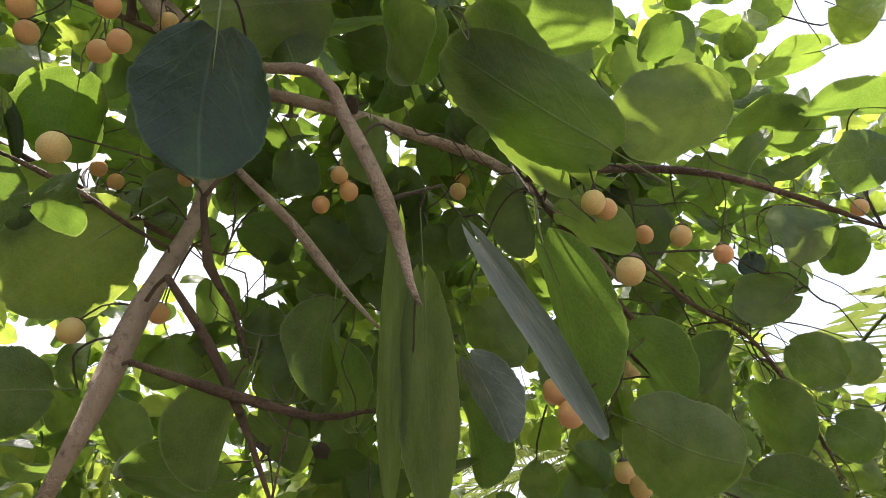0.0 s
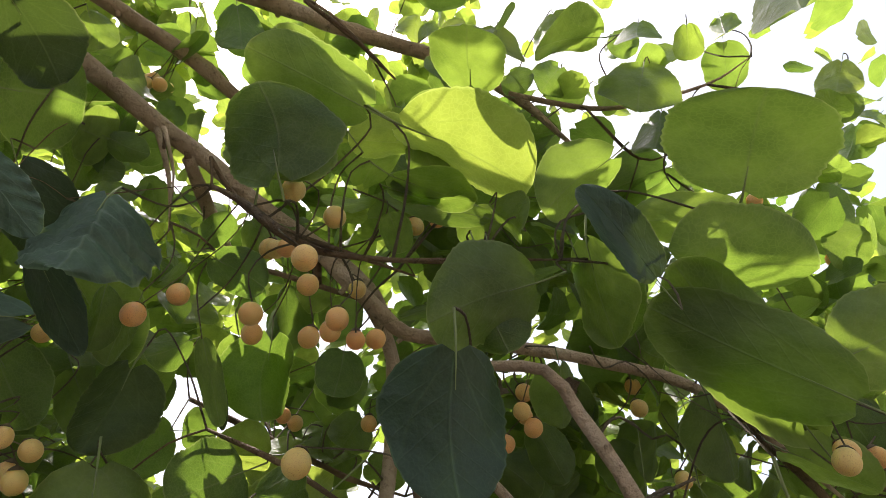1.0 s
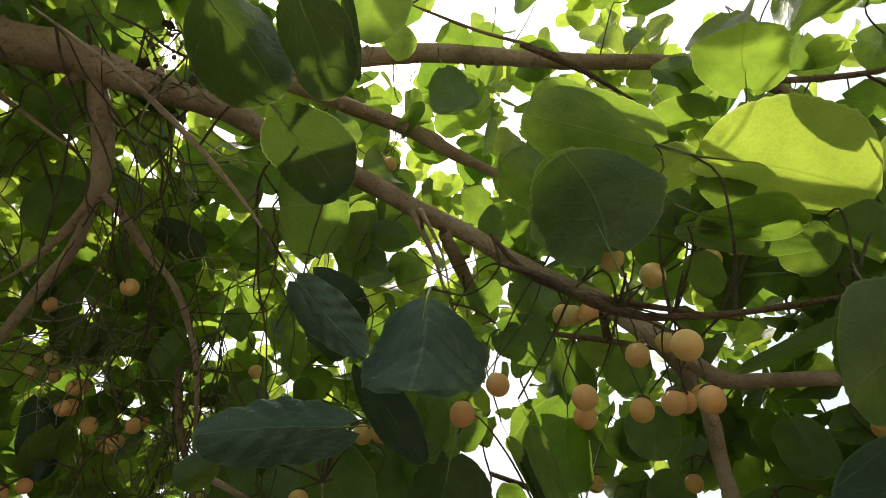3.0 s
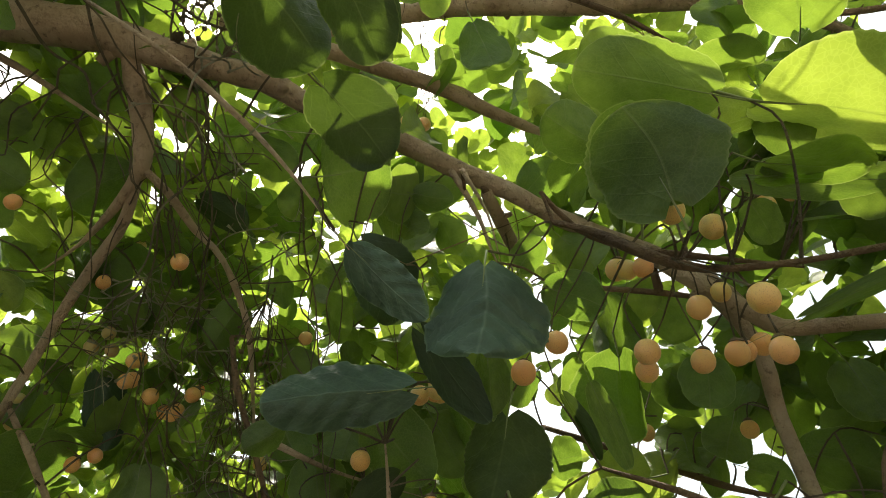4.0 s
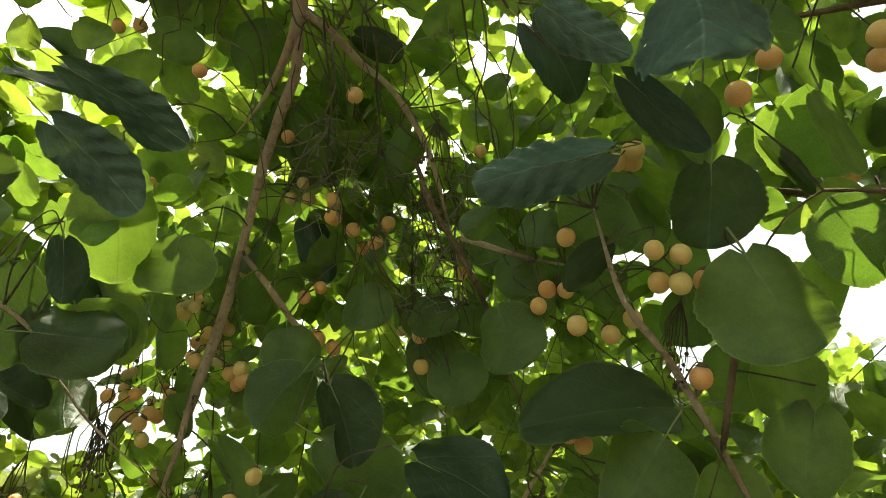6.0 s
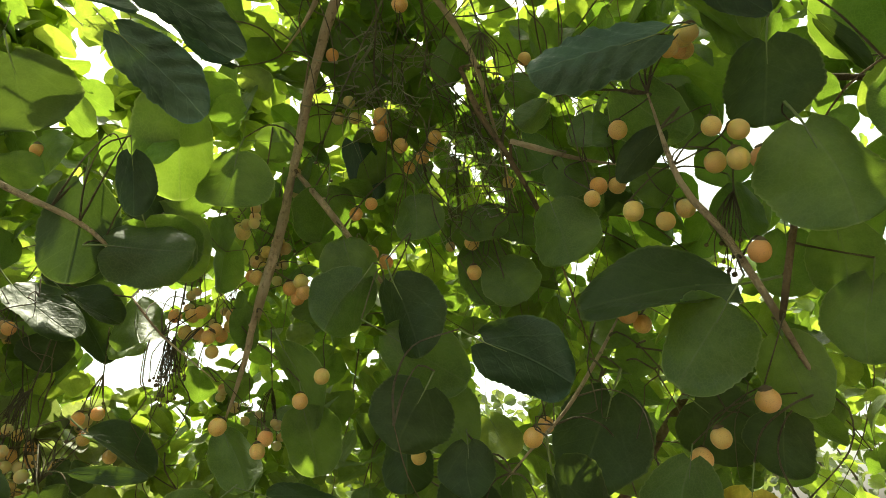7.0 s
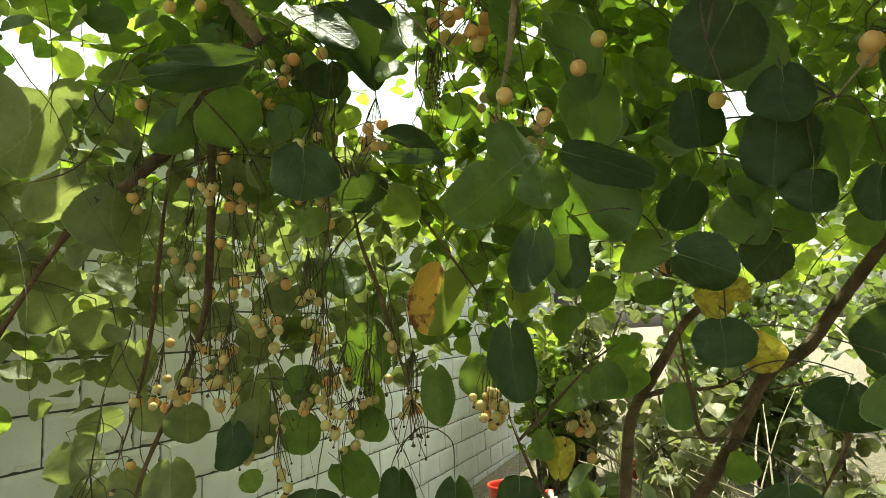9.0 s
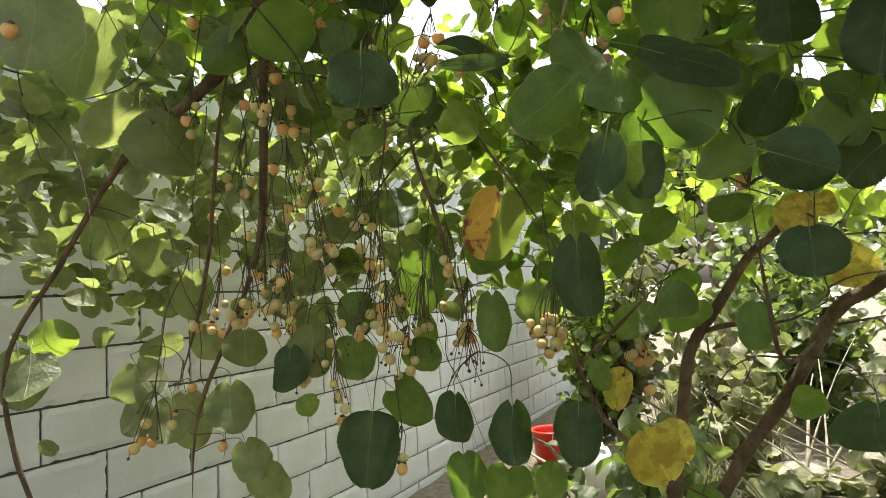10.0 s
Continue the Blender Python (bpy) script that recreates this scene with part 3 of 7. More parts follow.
stem('branch', tree_b, [(1.847, -.130, 1.645, .013), (1.869, -.047, 1.537, .018), (1.832, .039, 1.452, .022), (1.836, .116, 1.335, .026), (1.830, .191, 1.215, .029), (1.826, .226, 1.033, .032), (1.826, .261, .816, .034), (1.851, .280, .658, .037), (1.903, .273, .471, .038)])
stem('branch', tree_b, [(1.837, .170, 1.260, .017), (1.819, .091, 1.283, .013), (1.830, -.041, 1.291, .013), (1.827, -.156, 1.349, .014)])
stem('branch', tree_b, [(1.795, -.148, 1.281, .008), (1.825, -.254, 1.300, .008), (1.868, -.342, 1.314, .007)])
stem('branch', tree_b, [(1.794, -.253, 1.269, .007), (1.777, -.311, 1.177, .022), (1.768, -.233, 1.020, .023)])
leaf(.147, -.689, 2.325, .111, -.842, 2.315, -.145, -.030, .989, 0.131, 'lime')
leaf(.165, -.715, 2.371, .194, -.767, 2.331, .402, -.413, .817, 0.057)
leaf(.184, -.723, 2.365, .216, -.654, 2.356, .224, .026, .974, 0.063, 'lime')
leaf(.098, -.808, 2.117, .161, -.723, 2.084, .597, -.140, .790, 0.092)
leaf(.963, -.456, 3.977, .928, -.360, 3.976, .397, .153, .905, 0.105)
leaf(.222, -.761, 2.899, .185, -.833, 2.912, .104, .127, .986, 0.068)
leaf(.259, -.583, 2.969, .307, -.607, 2.920, .174, -.805, .567, 0.061)
leaf(.135, -.783, 2.484, .056, -.722, 2.477, -.194, -.136, .972, 0.103)
leaf(.052, -1.011, 2.737, .106, -.905, 2.719, -.263, .296, .918, 0.100)
leaf(.064, -1.189, 2.974, .106, -1.153, 2.915, .847, -.353, .397, 0.063)
leaf(.065, -1.277, 2.949, .110, -1.207, 2.928, .229, .138, .964, 0.071)
leaf(.096, -1.303, 2.914, .154, -1.208, 2.889, .071, .216, .974, 0.095)
leaf(.216, -1.148, 2.850, .212, -1.068, 2.876, -.191, -.310, .931, 0.070)
leaf(.310, -.889, 2.767, .245, -.839, 2.747, -.278, .020, .960, 0.090)
leaf(.330, -.820, 2.697, .282, -.913, 2.714, -.135, .241, .961, 0.088)
leaf(.571, -.476, 3.008, .534, -.580, 3.012, .491, -.142, .860, 0.099)
leaf(.425, -.590, 3.106, .521, -.588, 3.021, .582, .464, .668, 0.107)
leaf(.309, -.826, 3.001, .311, -.843, 2.944, .538, -.805, .249, 0.051)
leaf(.600, -.434, 2.994, .579, -.402, 3.000, .433, .124, .893, 0.039)
leaf(.524, -.487, 2.544, .551, -.432, 2.536, .636, -.194, .747, 0.054)
leaf(.673, -.499, 2.624, .685, -.488, 2.573, .973, .010, .232, 0.052)
leaf(.551, -.588, 2.421, .510, -.609, 2.452, .661, -.265, .703, 0.051)
leaf(.185, -.703, 2.284, .164, -.799, 2.276, -.369, .001, .929, 0.081)
leaf(.156, -.820, 2.277, .135, -.834, 2.231, -.235, -.893, .384, 0.063)
leaf(.201, -.818, 2.310, .186, -.838, 2.262, .381, -.889, .255, 0.062)
leaf(.938, .148, 2.712, .975, .154, 2.632, .830, .371, .416, 0.091)
leaf(.723, -.303, 2.490, .691, -.341, 2.452, .631, -.749, .202, 0.052)
leaf(.483, -.601, 2.334, .481, -.674, 2.316, .749, -.183, .637, 0.068)
leaf(.520, -.787, 2.393, .522, -.729, 2.359, .924, .165, .344, 0.060)
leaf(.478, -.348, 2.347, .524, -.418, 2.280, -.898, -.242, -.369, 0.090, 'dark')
leaf(.523, -.454, 2.257, .571, -.545, 2.185, .026, -.610, .792, 0.104)
leaf(.472, -.528, 2.207, .516, -.515, 2.156, .511, .617, .599, 0.058)
leaf(.349, -.640, 2.476, .335, -.555, 2.507, .519, -.212, .828, 0.082)
leaf(.515, -.415, 2.564, .581, -.403, 2.487, .487, .697, .525, 0.085)
leaf(.497, -.414, 2.481, .492, -.470, 2.479, .685, -.095, .722, 0.045)
leaf(.986, .250, 2.421, .987, .159, 2.406, .913, -.057, .405, 0.086)
leaf(.737, -.179, 2.400, .783, -.148, 2.350, .733, .031, .680, 0.065)
leaf(.492, -.633, 2.440, .463, -.664, 2.365, .575, -.812, .102, 0.090)
leaf(.579, -.616, 2.610, .529, -.657, 2.663, .790, -.190, .583, 0.068)
leaf(.536, -.794, 2.378, .524, -.843, 2.334, .646, -.586, .489, 0.075)
leaf(.666, -.881, 2.349, .651, -.934, 2.304, .696, -.570, .436, 0.082)
leaf(.731, -.956, 2.287, .719, -.868, 2.218, .992, .045, -.118, 0.093)
leaf(.703, -.958, 2.235, .679, -.887, 2.176, .956, .080, -.281, 0.079)
leaf(.613, -.931, 2.177, .615, -.995, 2.166, .842, -.079, .533, 0.055)
leaf(.655, -.409, 2.208, .694, -.486, 2.148, .832, -.005, .555, 0.094)
leaf(.743, -.503, 2.257, .785, -.563, 2.197, .787, -.066, .614, 0.088)
leaf(.812, -.336, 2.202, .809, -.357, 2.124, .986, -.165, .004, 0.088)
leaf(.836, -.278, 2.265, .855, -.330, 2.200, .942, -.070, .328, 0.083)
leaf(.595, -.493, 3.120, .591, -.550, 3.036, .604, -.672, .429, 0.089)
leaf(.606, -.565, 3.182, .646, -.644, 3.121, .545, -.319, .776, 0.092)
leaf(.715, -.397, 2.820, .744, -.295, 2.800, .071, .166, .984, 0.090)
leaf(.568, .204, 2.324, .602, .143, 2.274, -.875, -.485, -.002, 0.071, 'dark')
leaf(1.000, .424, 2.602, 1.052, .310, 2.521, .598, -.263, .758, 0.124)
leaf(.814, -.267, 2.379, .814, -.319, 2.329, .923, -.261, .281, 0.068)
leaf(.201, -.713, 2.285, .189, -.765, 2.292, .037, .121, .992, 0.045)
leaf(.252, -.737, 2.305, .274, -.770, 2.273, .421, -.466, .778, 0.041)
leaf(.909, .240, 2.769, .850, .263, 2.757, .138, .738, .661, 0.073)
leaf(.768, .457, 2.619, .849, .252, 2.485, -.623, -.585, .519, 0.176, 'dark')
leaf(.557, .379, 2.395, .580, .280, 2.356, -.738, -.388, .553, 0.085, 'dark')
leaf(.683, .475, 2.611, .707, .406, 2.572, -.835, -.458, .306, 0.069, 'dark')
leaf(.660, -.261, 2.632, .695, -.215, 2.578, .783, .132, .608, 0.075)
leaf(.526, -.414, 2.563, .590, -.370, 2.462, .393, .725, .566, 0.106)
leaf(.944, -.164, 2.179, .986, -.233, 2.110, .898, .126, .423, 0.099)
leaf(.860, .033, 2.110, .872, .015, 2.016, .971, .226, .082, 0.098)
leaf(1.038, .237, 2.245, 1.078, .205, 2.180, .861, .363, .356, 0.077)
leaf(.771, -.390, 2.258, .765, -.374, 2.176, .996, -.036, -.081, 0.081)
leaf(.562, -.413, 2.505, .555, -.432, 2.449, .824, -.561, .080, 0.052)
leaf(1.055, .325, 2.219, 1.107, .337, 2.136, .822, -.326, .467, 0.082)
leaf(.816, -.504, 2.170, .809, -.443, 2.120, .980, .183, .079, 0.072)
leaf(.888, -.216, 2.060, .859, -.259, 1.984, .942, -.270, -.201, 0.098)
leaf(.821, -.343, 2.165, .854, -.387, 2.111, .852, -.000, .523, 0.072)
leaf(.614, -.621, 2.284, .617, -.573, 2.239, .984, .077, .161, 0.056)
leaf(.671, -.866, 2.345, .694, -.935, 2.307, .609, -.219, .762, 0.070)
leaf(.735, -.900, 2.292, .753, -.962, 2.261, .657, -.172, .734, 0.063)
leaf(.981, .490, 1.840, 1.015, .379, 1.787, -.414, -.494, .764, 0.106, 'deep')
leaf(.874, .431, 1.762, .891, .324, 1.751, -.983, -.148, -.112, 0.027, 'deep')
leaf(.874, .611, 2.078, .921, .510, 1.987, -.541, -.687, .486, 0.120, 'deep')
leaf(.892, .517, 2.059, .921, .432, 2.012, -.569, -.533, .626, 0.085, 'deep')
leaf(.920, .139, 1.941, .967, .068, 1.843, .606, -.477, .636, 0.108)
leaf(.777, -.263, 1.713, .839, -.313, 1.568, -.738, -.669, -.089, 0.138, 'deep')
leaf(.725, -.478, 1.680, .760, -.462, 1.588, .875, -.412, .252, 0.089, 'yel')
leaf(.711, -.413, 1.715, .682, -.382, 1.638, .907, -.147, -.394, 0.088)
leaf(.711, -.524, 1.607, .773, -.503, 1.580, .437, -.830, .347, 0.067)
leaf(.671, -.493, 1.912, .646, -.315, 1.921, -.846, -.145, .513, 0.149, 'deep')
leaf(.952, -.178, 2.123, .962, -.237, 2.022, .962, -.183, .203, 0.111)
leaf(.593, -.289, 2.147, .599, -.251, 2.119, .882, .176, .438, 0.042)
leaf(.756, -.417, 2.234, .788, -.443, 2.161, .832, -.297, .468, 0.069)
leaf(.682, -.539, 1.842, .715, -.571, 1.767, .785, -.367, .499, 0.079)
leaf(.751, .744, 2.349, .791, .672, 2.270, .929, .334, .162, 0.091)
leaf(1.110, -.268, 2.057, 1.081, -.321, 2.148, .959, -.041, .281, 0.089)
leaf(.898, 1.207, 1.836, .853, 1.306, 1.767, .677, .604, .421, 0.106)
leaf(1.064, .190, 1.592, 1.080, .170, 1.520, .971, .171, .167, 0.064)
leaf(1.235, .484, 1.602, 1.223, .529, 1.466, .917, .397, .049, 0.130, 'orange')
leaf(1.120, .753, 1.157, 1.121, .774, 1.013, .844, .530, .081, 0.134, 'deep')
leaf(1.299, .422, 1.032, 1.297, .438, .949, .967, .252, .028, 0.069)
leaf(1.211, .590, 1.058, 1.221, .588, .944, .888, .455, .070, 0.089)
leaf(1.204, .486, 1.039, 1.281, .522, .933, .742, .254, .621, 0.103)
leaf(.975, .175, 1.181, 1.046, .150, 1.086, .767, .443, .464, 0.092, 'yel')
leaf(1.029, .114, 1.168, 1.035, .178, 1.146, .981, -.135, -.139, 0.069, 'yel')
leaf(.965, 1.765, 1.291, .979, 1.763, 1.137, .474, .880, .027, 0.137)
leaf(1.174, 1.376, 1.160, 1.193, 1.359, 1.025, .631, .776, -.008, 0.112)
leaf(1.179, 1.148, .995, 1.218, 1.086, .902, .676, .712, -.189, 0.097)
leaf(1.245, 1.429, 1.484, 1.294, 1.488, 1.370, .551, .621, .557, 0.119)
leaf(1.214, 1.456, 1.708, 1.174, 1.432, 1.611, .509, .759, -.405, 0.099)
leaf(1.300, 1.285, 1.723, 1.263, 1.251, 1.618, .633, .642, -.432, 0.105)
leaf(1.034, 1.799, 1.772, .999, 1.725, 1.673, .436, .640, -.633, 0.105)
leaf(1.000, 1.886, 1.641, 1.002, 1.782, 1.570, .767, .373, -.523, 0.095)
leaf(.995, 1.617, 1.880, .985, 1.579, 1.772, .555, .768, -.321, 0.098)
leaf(1.403, 1.116, 1.500, 1.365, 1.147, 1.415, .728, .680, -.083, 0.095)
leaf(1.381, 1.183, 1.352, 1.413, 1.133, 1.270, .781, .620, -.077, 0.095)
leaf(1.869, .214, 1.432, 1.966, .214, 1.358, .595, .178, .784, 0.105)
leaf(1.657, .155, 1.357, 1.701, .231, 1.286, .920, -.251, .301, 0.111)
leaf(1.445, .349, 1.228, 1.453, .342, 1.163, .960, .262, .100, 0.052)
leaf(1.467, .322, 1.123, 1.469, .304, 1.213, .984, .176, .012, 0.071, 'yel')
leaf(1.207, .116, 1.042, 1.255, .128, .986, .761, -.086, .642, 0.060)
leaf(1.671, -.083, 1.142, 1.732, -.059, 1.079, .736, -.377, .562, 0.078)
leaf(1.229, 2.029, .951, 1.203, 2.075, .981, .691, .621, -.369, 0.047)
leaf(1.060, 1.971, 1.908, 1.044, 1.829, 1.818, .809, .248, -.533, 0.118, 'lime')
leaf(1.087, 1.906, 1.981, 1.106, 1.799, 1.908, .906, .335, -.258, 0.101, 'lime')
leaf(1.156, 1.797, 1.815, 1.155, 1.692, 1.768, .956, .118, -.268, 0.084, 'lime')
leaf(1.124, 1.883, 1.667, 1.161, 1.805, 1.697, .801, .507, .317, 0.084)
leaf(1.240, 1.658, 1.648, 1.228, 1.619, 1.593, .642, .554, -.530, 0.057, 'lime')
leaf(1.313, 1.530, 1.549, 1.248, 1.523, 1.562, -.027, .955, .296, 0.074)
leaf(1.251, 1.360, 1.870, 1.236, 1.282, 1.761, .796, .439, -.417, 0.111)
leaf(1.246, 1.152, 1.700, 1.211, 1.102, 1.617, .680, .466, -.566, 0.089)
leaf(1.275, 1.077, 1.816, 1.223, 1.073, 1.732, .532, .764, -.366, 0.089)
leaf(1.344, 1.386, 2.082, 1.319, 1.296, 1.990, .881, .197, -.431, 0.101, 'lime')
leaf(1.379, .832, 2.087, 1.315, .881, 2.001, .596, .802, .024, 0.104, 'lime')
leaf(1.234, .872, 2.088, 1.257, .841, 2.003, .898, .432, .080, 0.083)
leaf(1.396, .861, 1.671, 1.376, .802, 1.574, .890, .279, -.361, 0.104)
leaf(1.324, 1.011, 1.619, 1.297, .958, 1.539, .800, .339, -.494, 0.089)
leaf(1.335, 1.238, 1.578, 1.326, 1.171, 1.494, .822, .393, -.411, 0.095)
leaf(1.438, 1.043, 1.536, 1.396, .997, 1.454, .715, .388, -.581, 0.095, 'lime')
leaf(1.434, .851, 1.253, 1.476, .773, 1.220, .858, .505, -.089, 0.089)
leaf(1.330, .826, 1.167, 1.417, .782, 1.084, .585, .788, .193, 0.111)
leaf(1.511, .659, 1.527, 1.459, .594, 1.434, .846, .086, -.527, 0.119)
leaf(1.547, .572, 1.627, 1.528, .487, 1.645, .950, -.151, .275, 0.089, 'lime')
leaf(1.502, .424, 1.579, 1.461, .362, 1.516, .896, -.189, -.401, 0.097, 'lime')
leaf(1.834, .390, 1.507, 1.765, .303, 1.451, .832, -.414, -.369, 0.131)
leaf(1.826, .273, 1.594, 1.791, .214, 1.508, .945, -.121, -.302, 0.111)
leaf(1.496, .414, 1.731, 1.415, .422, 1.651, .628, .524, -.575, 0.097)
leaf(1.254, 1.894, 1.517, 1.258, 1.817, 1.443, .726, .497, -.475, 0.089, 'lime')
leaf(1.279, 1.613, 1.434, 1.354, 1.631, 1.364, .261, .832, .490, 0.101)
leaf(1.497, 1.195, 1.380, 1.568, 1.188, 1.325, .399, .816, .418, 0.084)
leaf(1.446, .821, 1.297, 1.514, .807, 1.276, .260, .940, .221, 0.134, 'lime')
leaf(1.461, .976, 1.676, 1.417, .877, 1.615, .904, -.149, -.402, 0.111, 'lime')
leaf(1.572, .515, 1.684, 1.530, .489, 1.631, .776, .041, -.630, 0.075, 'lime')
leaf(.977, -.672, 2.336, .964, -.656, 2.215, .922, -.359, -.146, 0.109)
leaf(1.076, -.784, 2.271, 1.112, -.743, 2.190, .912, -.325, .250, 0.091)
leaf(.830, .830, 2.298, .847, .862, 2.214, .615, .687, .387, 0.078)
leaf(.708, .834, 2.303, .684, .748, 2.221, .962, -.000, -.273, 0.081)
leaf(.935, .771, 2.394, .975, .710, 2.308, .921, .341, .187, 0.097)
leaf(1.048, 1.073, 2.172, 1.051, 1.036, 2.118, .874, .422, -.242, 0.053, 'lime')
leaf(1.064, .909, 2.252, 1.091, .893, 2.175, .797, .584, .153, 0.066, 'lime')
leaf(.856, .626, 2.373, .856, .545, 2.290, .998, -.041, .037, 0.089)
leaf(.923, .898, 1.925, .913, .989, 1.887, .811, .303, .501, 0.089)
leaf(.965, .724, 1.926, .968, .658, 1.862, .958, .221, -.184, 0.078)
leaf(1.177, .349, 2.323, 1.202, .347, 2.240, .951, -.108, .291, 0.072, 'lime')
leaf(1.140, .596, 2.247, 1.103, .550, 2.159, .869, .185, -.459, 0.092, 'lime')
leaf(1.150, .561, 2.077, 1.118, .528, 2.001, .839, .268, -.473, 0.076, 'lime')
leaf(1.166, .194, 2.080, 1.135, .183, 2.021, .863, .146, -.483, 0.061, 'lime')
leaf(1.182, .779, 1.959, 1.172, .724, 1.903, .945, .130, -.299, 0.066, 'lime')
leaf(.876, -.202, 2.166, .855, -.207, 2.069, .967, -.160, -.199, 0.082)
leaf(1.003, -.277, 2.202, .957, -.252, 2.111, .900, .141, -.412, 0.081)
leaf(1.313, 1.482, 1.322, 1.347, 1.430, 1.238, .692, .707, -.148, 0.089)
leaf(.687, .713, 1.934, .743, .584, 1.924, -.843, -.336, -.419, 0.035, 'deep')
leaf(1.574, .027, 1.796, 1.509, -.017, 1.696, .858, -.258, -.445, 0.125)
leaf(1.081, .697, 2.193, 1.157, .574, 2.036, -.451, -.796, .404, 0.178, 'deep')
leaf(1.014, .467, 2.088, .978, .418, 1.979, .923, .124, -.364, 0.100)
leaf(.133, -1.224, 2.616, .222, -1.142, 2.593, .295, -.047, .954, 0.103)
leaf(.022, -.939, 2.149, -.056, -1.037, 2.153, .135, -.067, .989, 0.105)
leaf(.035, -1.159, 2.939, .051, -1.150, 2.840, .592, -.805, .026, 0.091)
leaf(.098, -.969, 2.853, .094, -.983, 2.736, .397, -.913, .096, 0.120)
leaf(.156, -.875, 2.786, .174, -.865, 2.657, .841, -.536, .073, 0.124, 'lime')
leaf(.102, -1.180, 3.022, .095, -1.190, 2.937, .242, -.966, .096, 0.074)
leaf(.066, -1.267, 2.998, .058, -1.280, 2.916, .161, -.977, .137, 0.074, 'lime')
leaf(.153, -1.143, 2.850, .121, -1.168, 2.779, -.003, -.946, .325, 0.080)
leaf(.077, -1.258, 2.727, .102, -1.212, 2.656, .945, -.294, .142, 0.085)
leaf(.039, -1.533, 2.857, .078, -1.470, 2.791, .920, -.259, .293, 0.074, 'lime')
leaf(.328, -.819, 3.055, .343, -.802, 2.982, .980, -.074, .185, 0.062, 'lime')
leaf(.299, -.874, 3.045, .285, -.892, 2.991, .256, -.937, .237, 0.062, 'lime')
leaf(.180, -1.065, 2.876, .205, -1.027, 2.789, .963, -.201, .180, 0.080)
leaf(-.023, -1.219, 2.900, .015, -1.252, 2.849, .294, -.694, .657, 0.061, 'lime')
leaf(-.067, -1.288, 2.945, -.054, -1.289, 2.861, .361, -.930, .063, 0.068)
leaf(-.046, -1.290, 2.875, .005, -1.332, 2.808, .264, -.721, .641, 0.089)
leaf(.034, -1.083, 2.685, .057, -1.058, 2.574, .748, -.664, .007, 0.133)
leaf(.061, -1.137, 2.630, .080, -1.110, 2.537, .751, -.660, -.027, 0.085)
leaf(-.165, -1.350, 2.686, -.124, -1.336, 2.607, .529, -.839, .131, 0.071, 'lime')
leaf(-.130, -1.362, 2.649, -.117, -1.359, 2.579, .268, -.963, .005, 0.062)
leaf(-.206, -1.069, 2.591, -.172, -1.061, 2.451, .349, -.937, .032, 0.114)
leaf(-.150, -1.533, 2.712, -.123, -1.485, 2.660, .913, -.390, .118, 0.052)
leaf(-.005, -1.468, 2.632, -.055, -1.439, 2.608, -.601, -.575, .556, 0.073)
leaf(.267, -1.111, 2.861, .315, -1.074, 2.750, .891, -.366, .271, 0.107)
leaf(.249, -.864, 2.792, .275, -.824, 2.713, .945, .020, .327, 0.078)
leaf(.209, -.944, 2.775, .191, -.961, 2.709, .231, -.957, .176, 0.063)
leaf(.476, -.437, 2.848, .536, -.465, 2.782, .182, -.836, .518, 0.078)
leaf(.429, -.488, 2.873, .455, -.531, 2.772, .858, -.353, .372, 0.094)
leaf(.755, -.425, 2.791, .729, -.471, 2.689, .858, -.514, .009, 0.091)
leaf(.412, -.699, 2.003, .341, -.726, 1.995, .281, -.851, .444, 0.063)
leaf(.400, -.598, 2.149, .444, -.651, 2.080, .790, -.126, .599, 0.028)
leaf(.539, -.501, 2.245, .579, -.538, 2.188, .434, -.579, .690, 0.065)
leaf(.117, -.759, 2.135, .149, -.813, 2.075, .540, -.461, .705, 0.078)
leaf(.292, -.791, 2.196, .150, -.919, 2.236, .607, -.479, .635, 0.020)
leaf(.090, -.870, 2.165, .105, -.936, 2.111, -.207, -.646, .734, 0.072)
leaf(.222, -.961, 2.150, .260, -.995, 2.098, .760, -.135, .636, 0.061)
leaf(.181, -1.189, 2.169, .223, -1.263, 2.088, .914, .087, .397, 0.098)
leaf(.383, -1.072, 2.175, .401, -1.134, 2.122, .585, -.423, .692, 0.064)
leaf(.478, -.805, 2.260, .490, -.802, 2.192, .916, -.372, .151, 0.073)
leaf(.561, -.885, 2.217, .575, -.861, 2.162, .954, -.271, .125, 0.068)
leaf(-.006, -1.115, 2.091, -.113, -1.188, 2.121, .564, -.578, .591, 0.104)
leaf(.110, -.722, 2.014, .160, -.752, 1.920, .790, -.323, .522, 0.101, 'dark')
leaf(.054, -.943, 1.897, .038, -1.068, 1.761, -.536, .654, -.534, 0.026, 'back')
leaf(.099, -.921, 1.875, .163, -.994, 1.710, .604, -.612, .510, 0.050)
leaf(.097, -.890, 1.914, .186, -.966, 1.719, .630, -.582, .514, 0.025)
leaf(.062, -1.050, 1.944, .067, -1.144, 1.821, -.581, -.657, .480, 0.129)
leaf(.117, -.995, 1.832, .109, -1.045, 1.779, -.126, -.709, .694, 0.061, 'back')
leaf(.316, -.994, 1.959, .378, -1.011, 1.868, .828, .188, .528, 0.093)
leaf(.331, -1.016, 1.914, .332, -1.071, 1.846, -.169, -.771, .613, 0.073)
leaf(.313, -.897, 1.848, .390, -.894, 1.764, .645, .461, .610, 0.095)
leaf(.419, -.954, 1.774, .507, -.871, 1.778, .328, -.385, .863, 0.100)
leaf(.458, -.770, 1.842, .491, -.705, 1.831, .865, -.393, .311, 0.087)
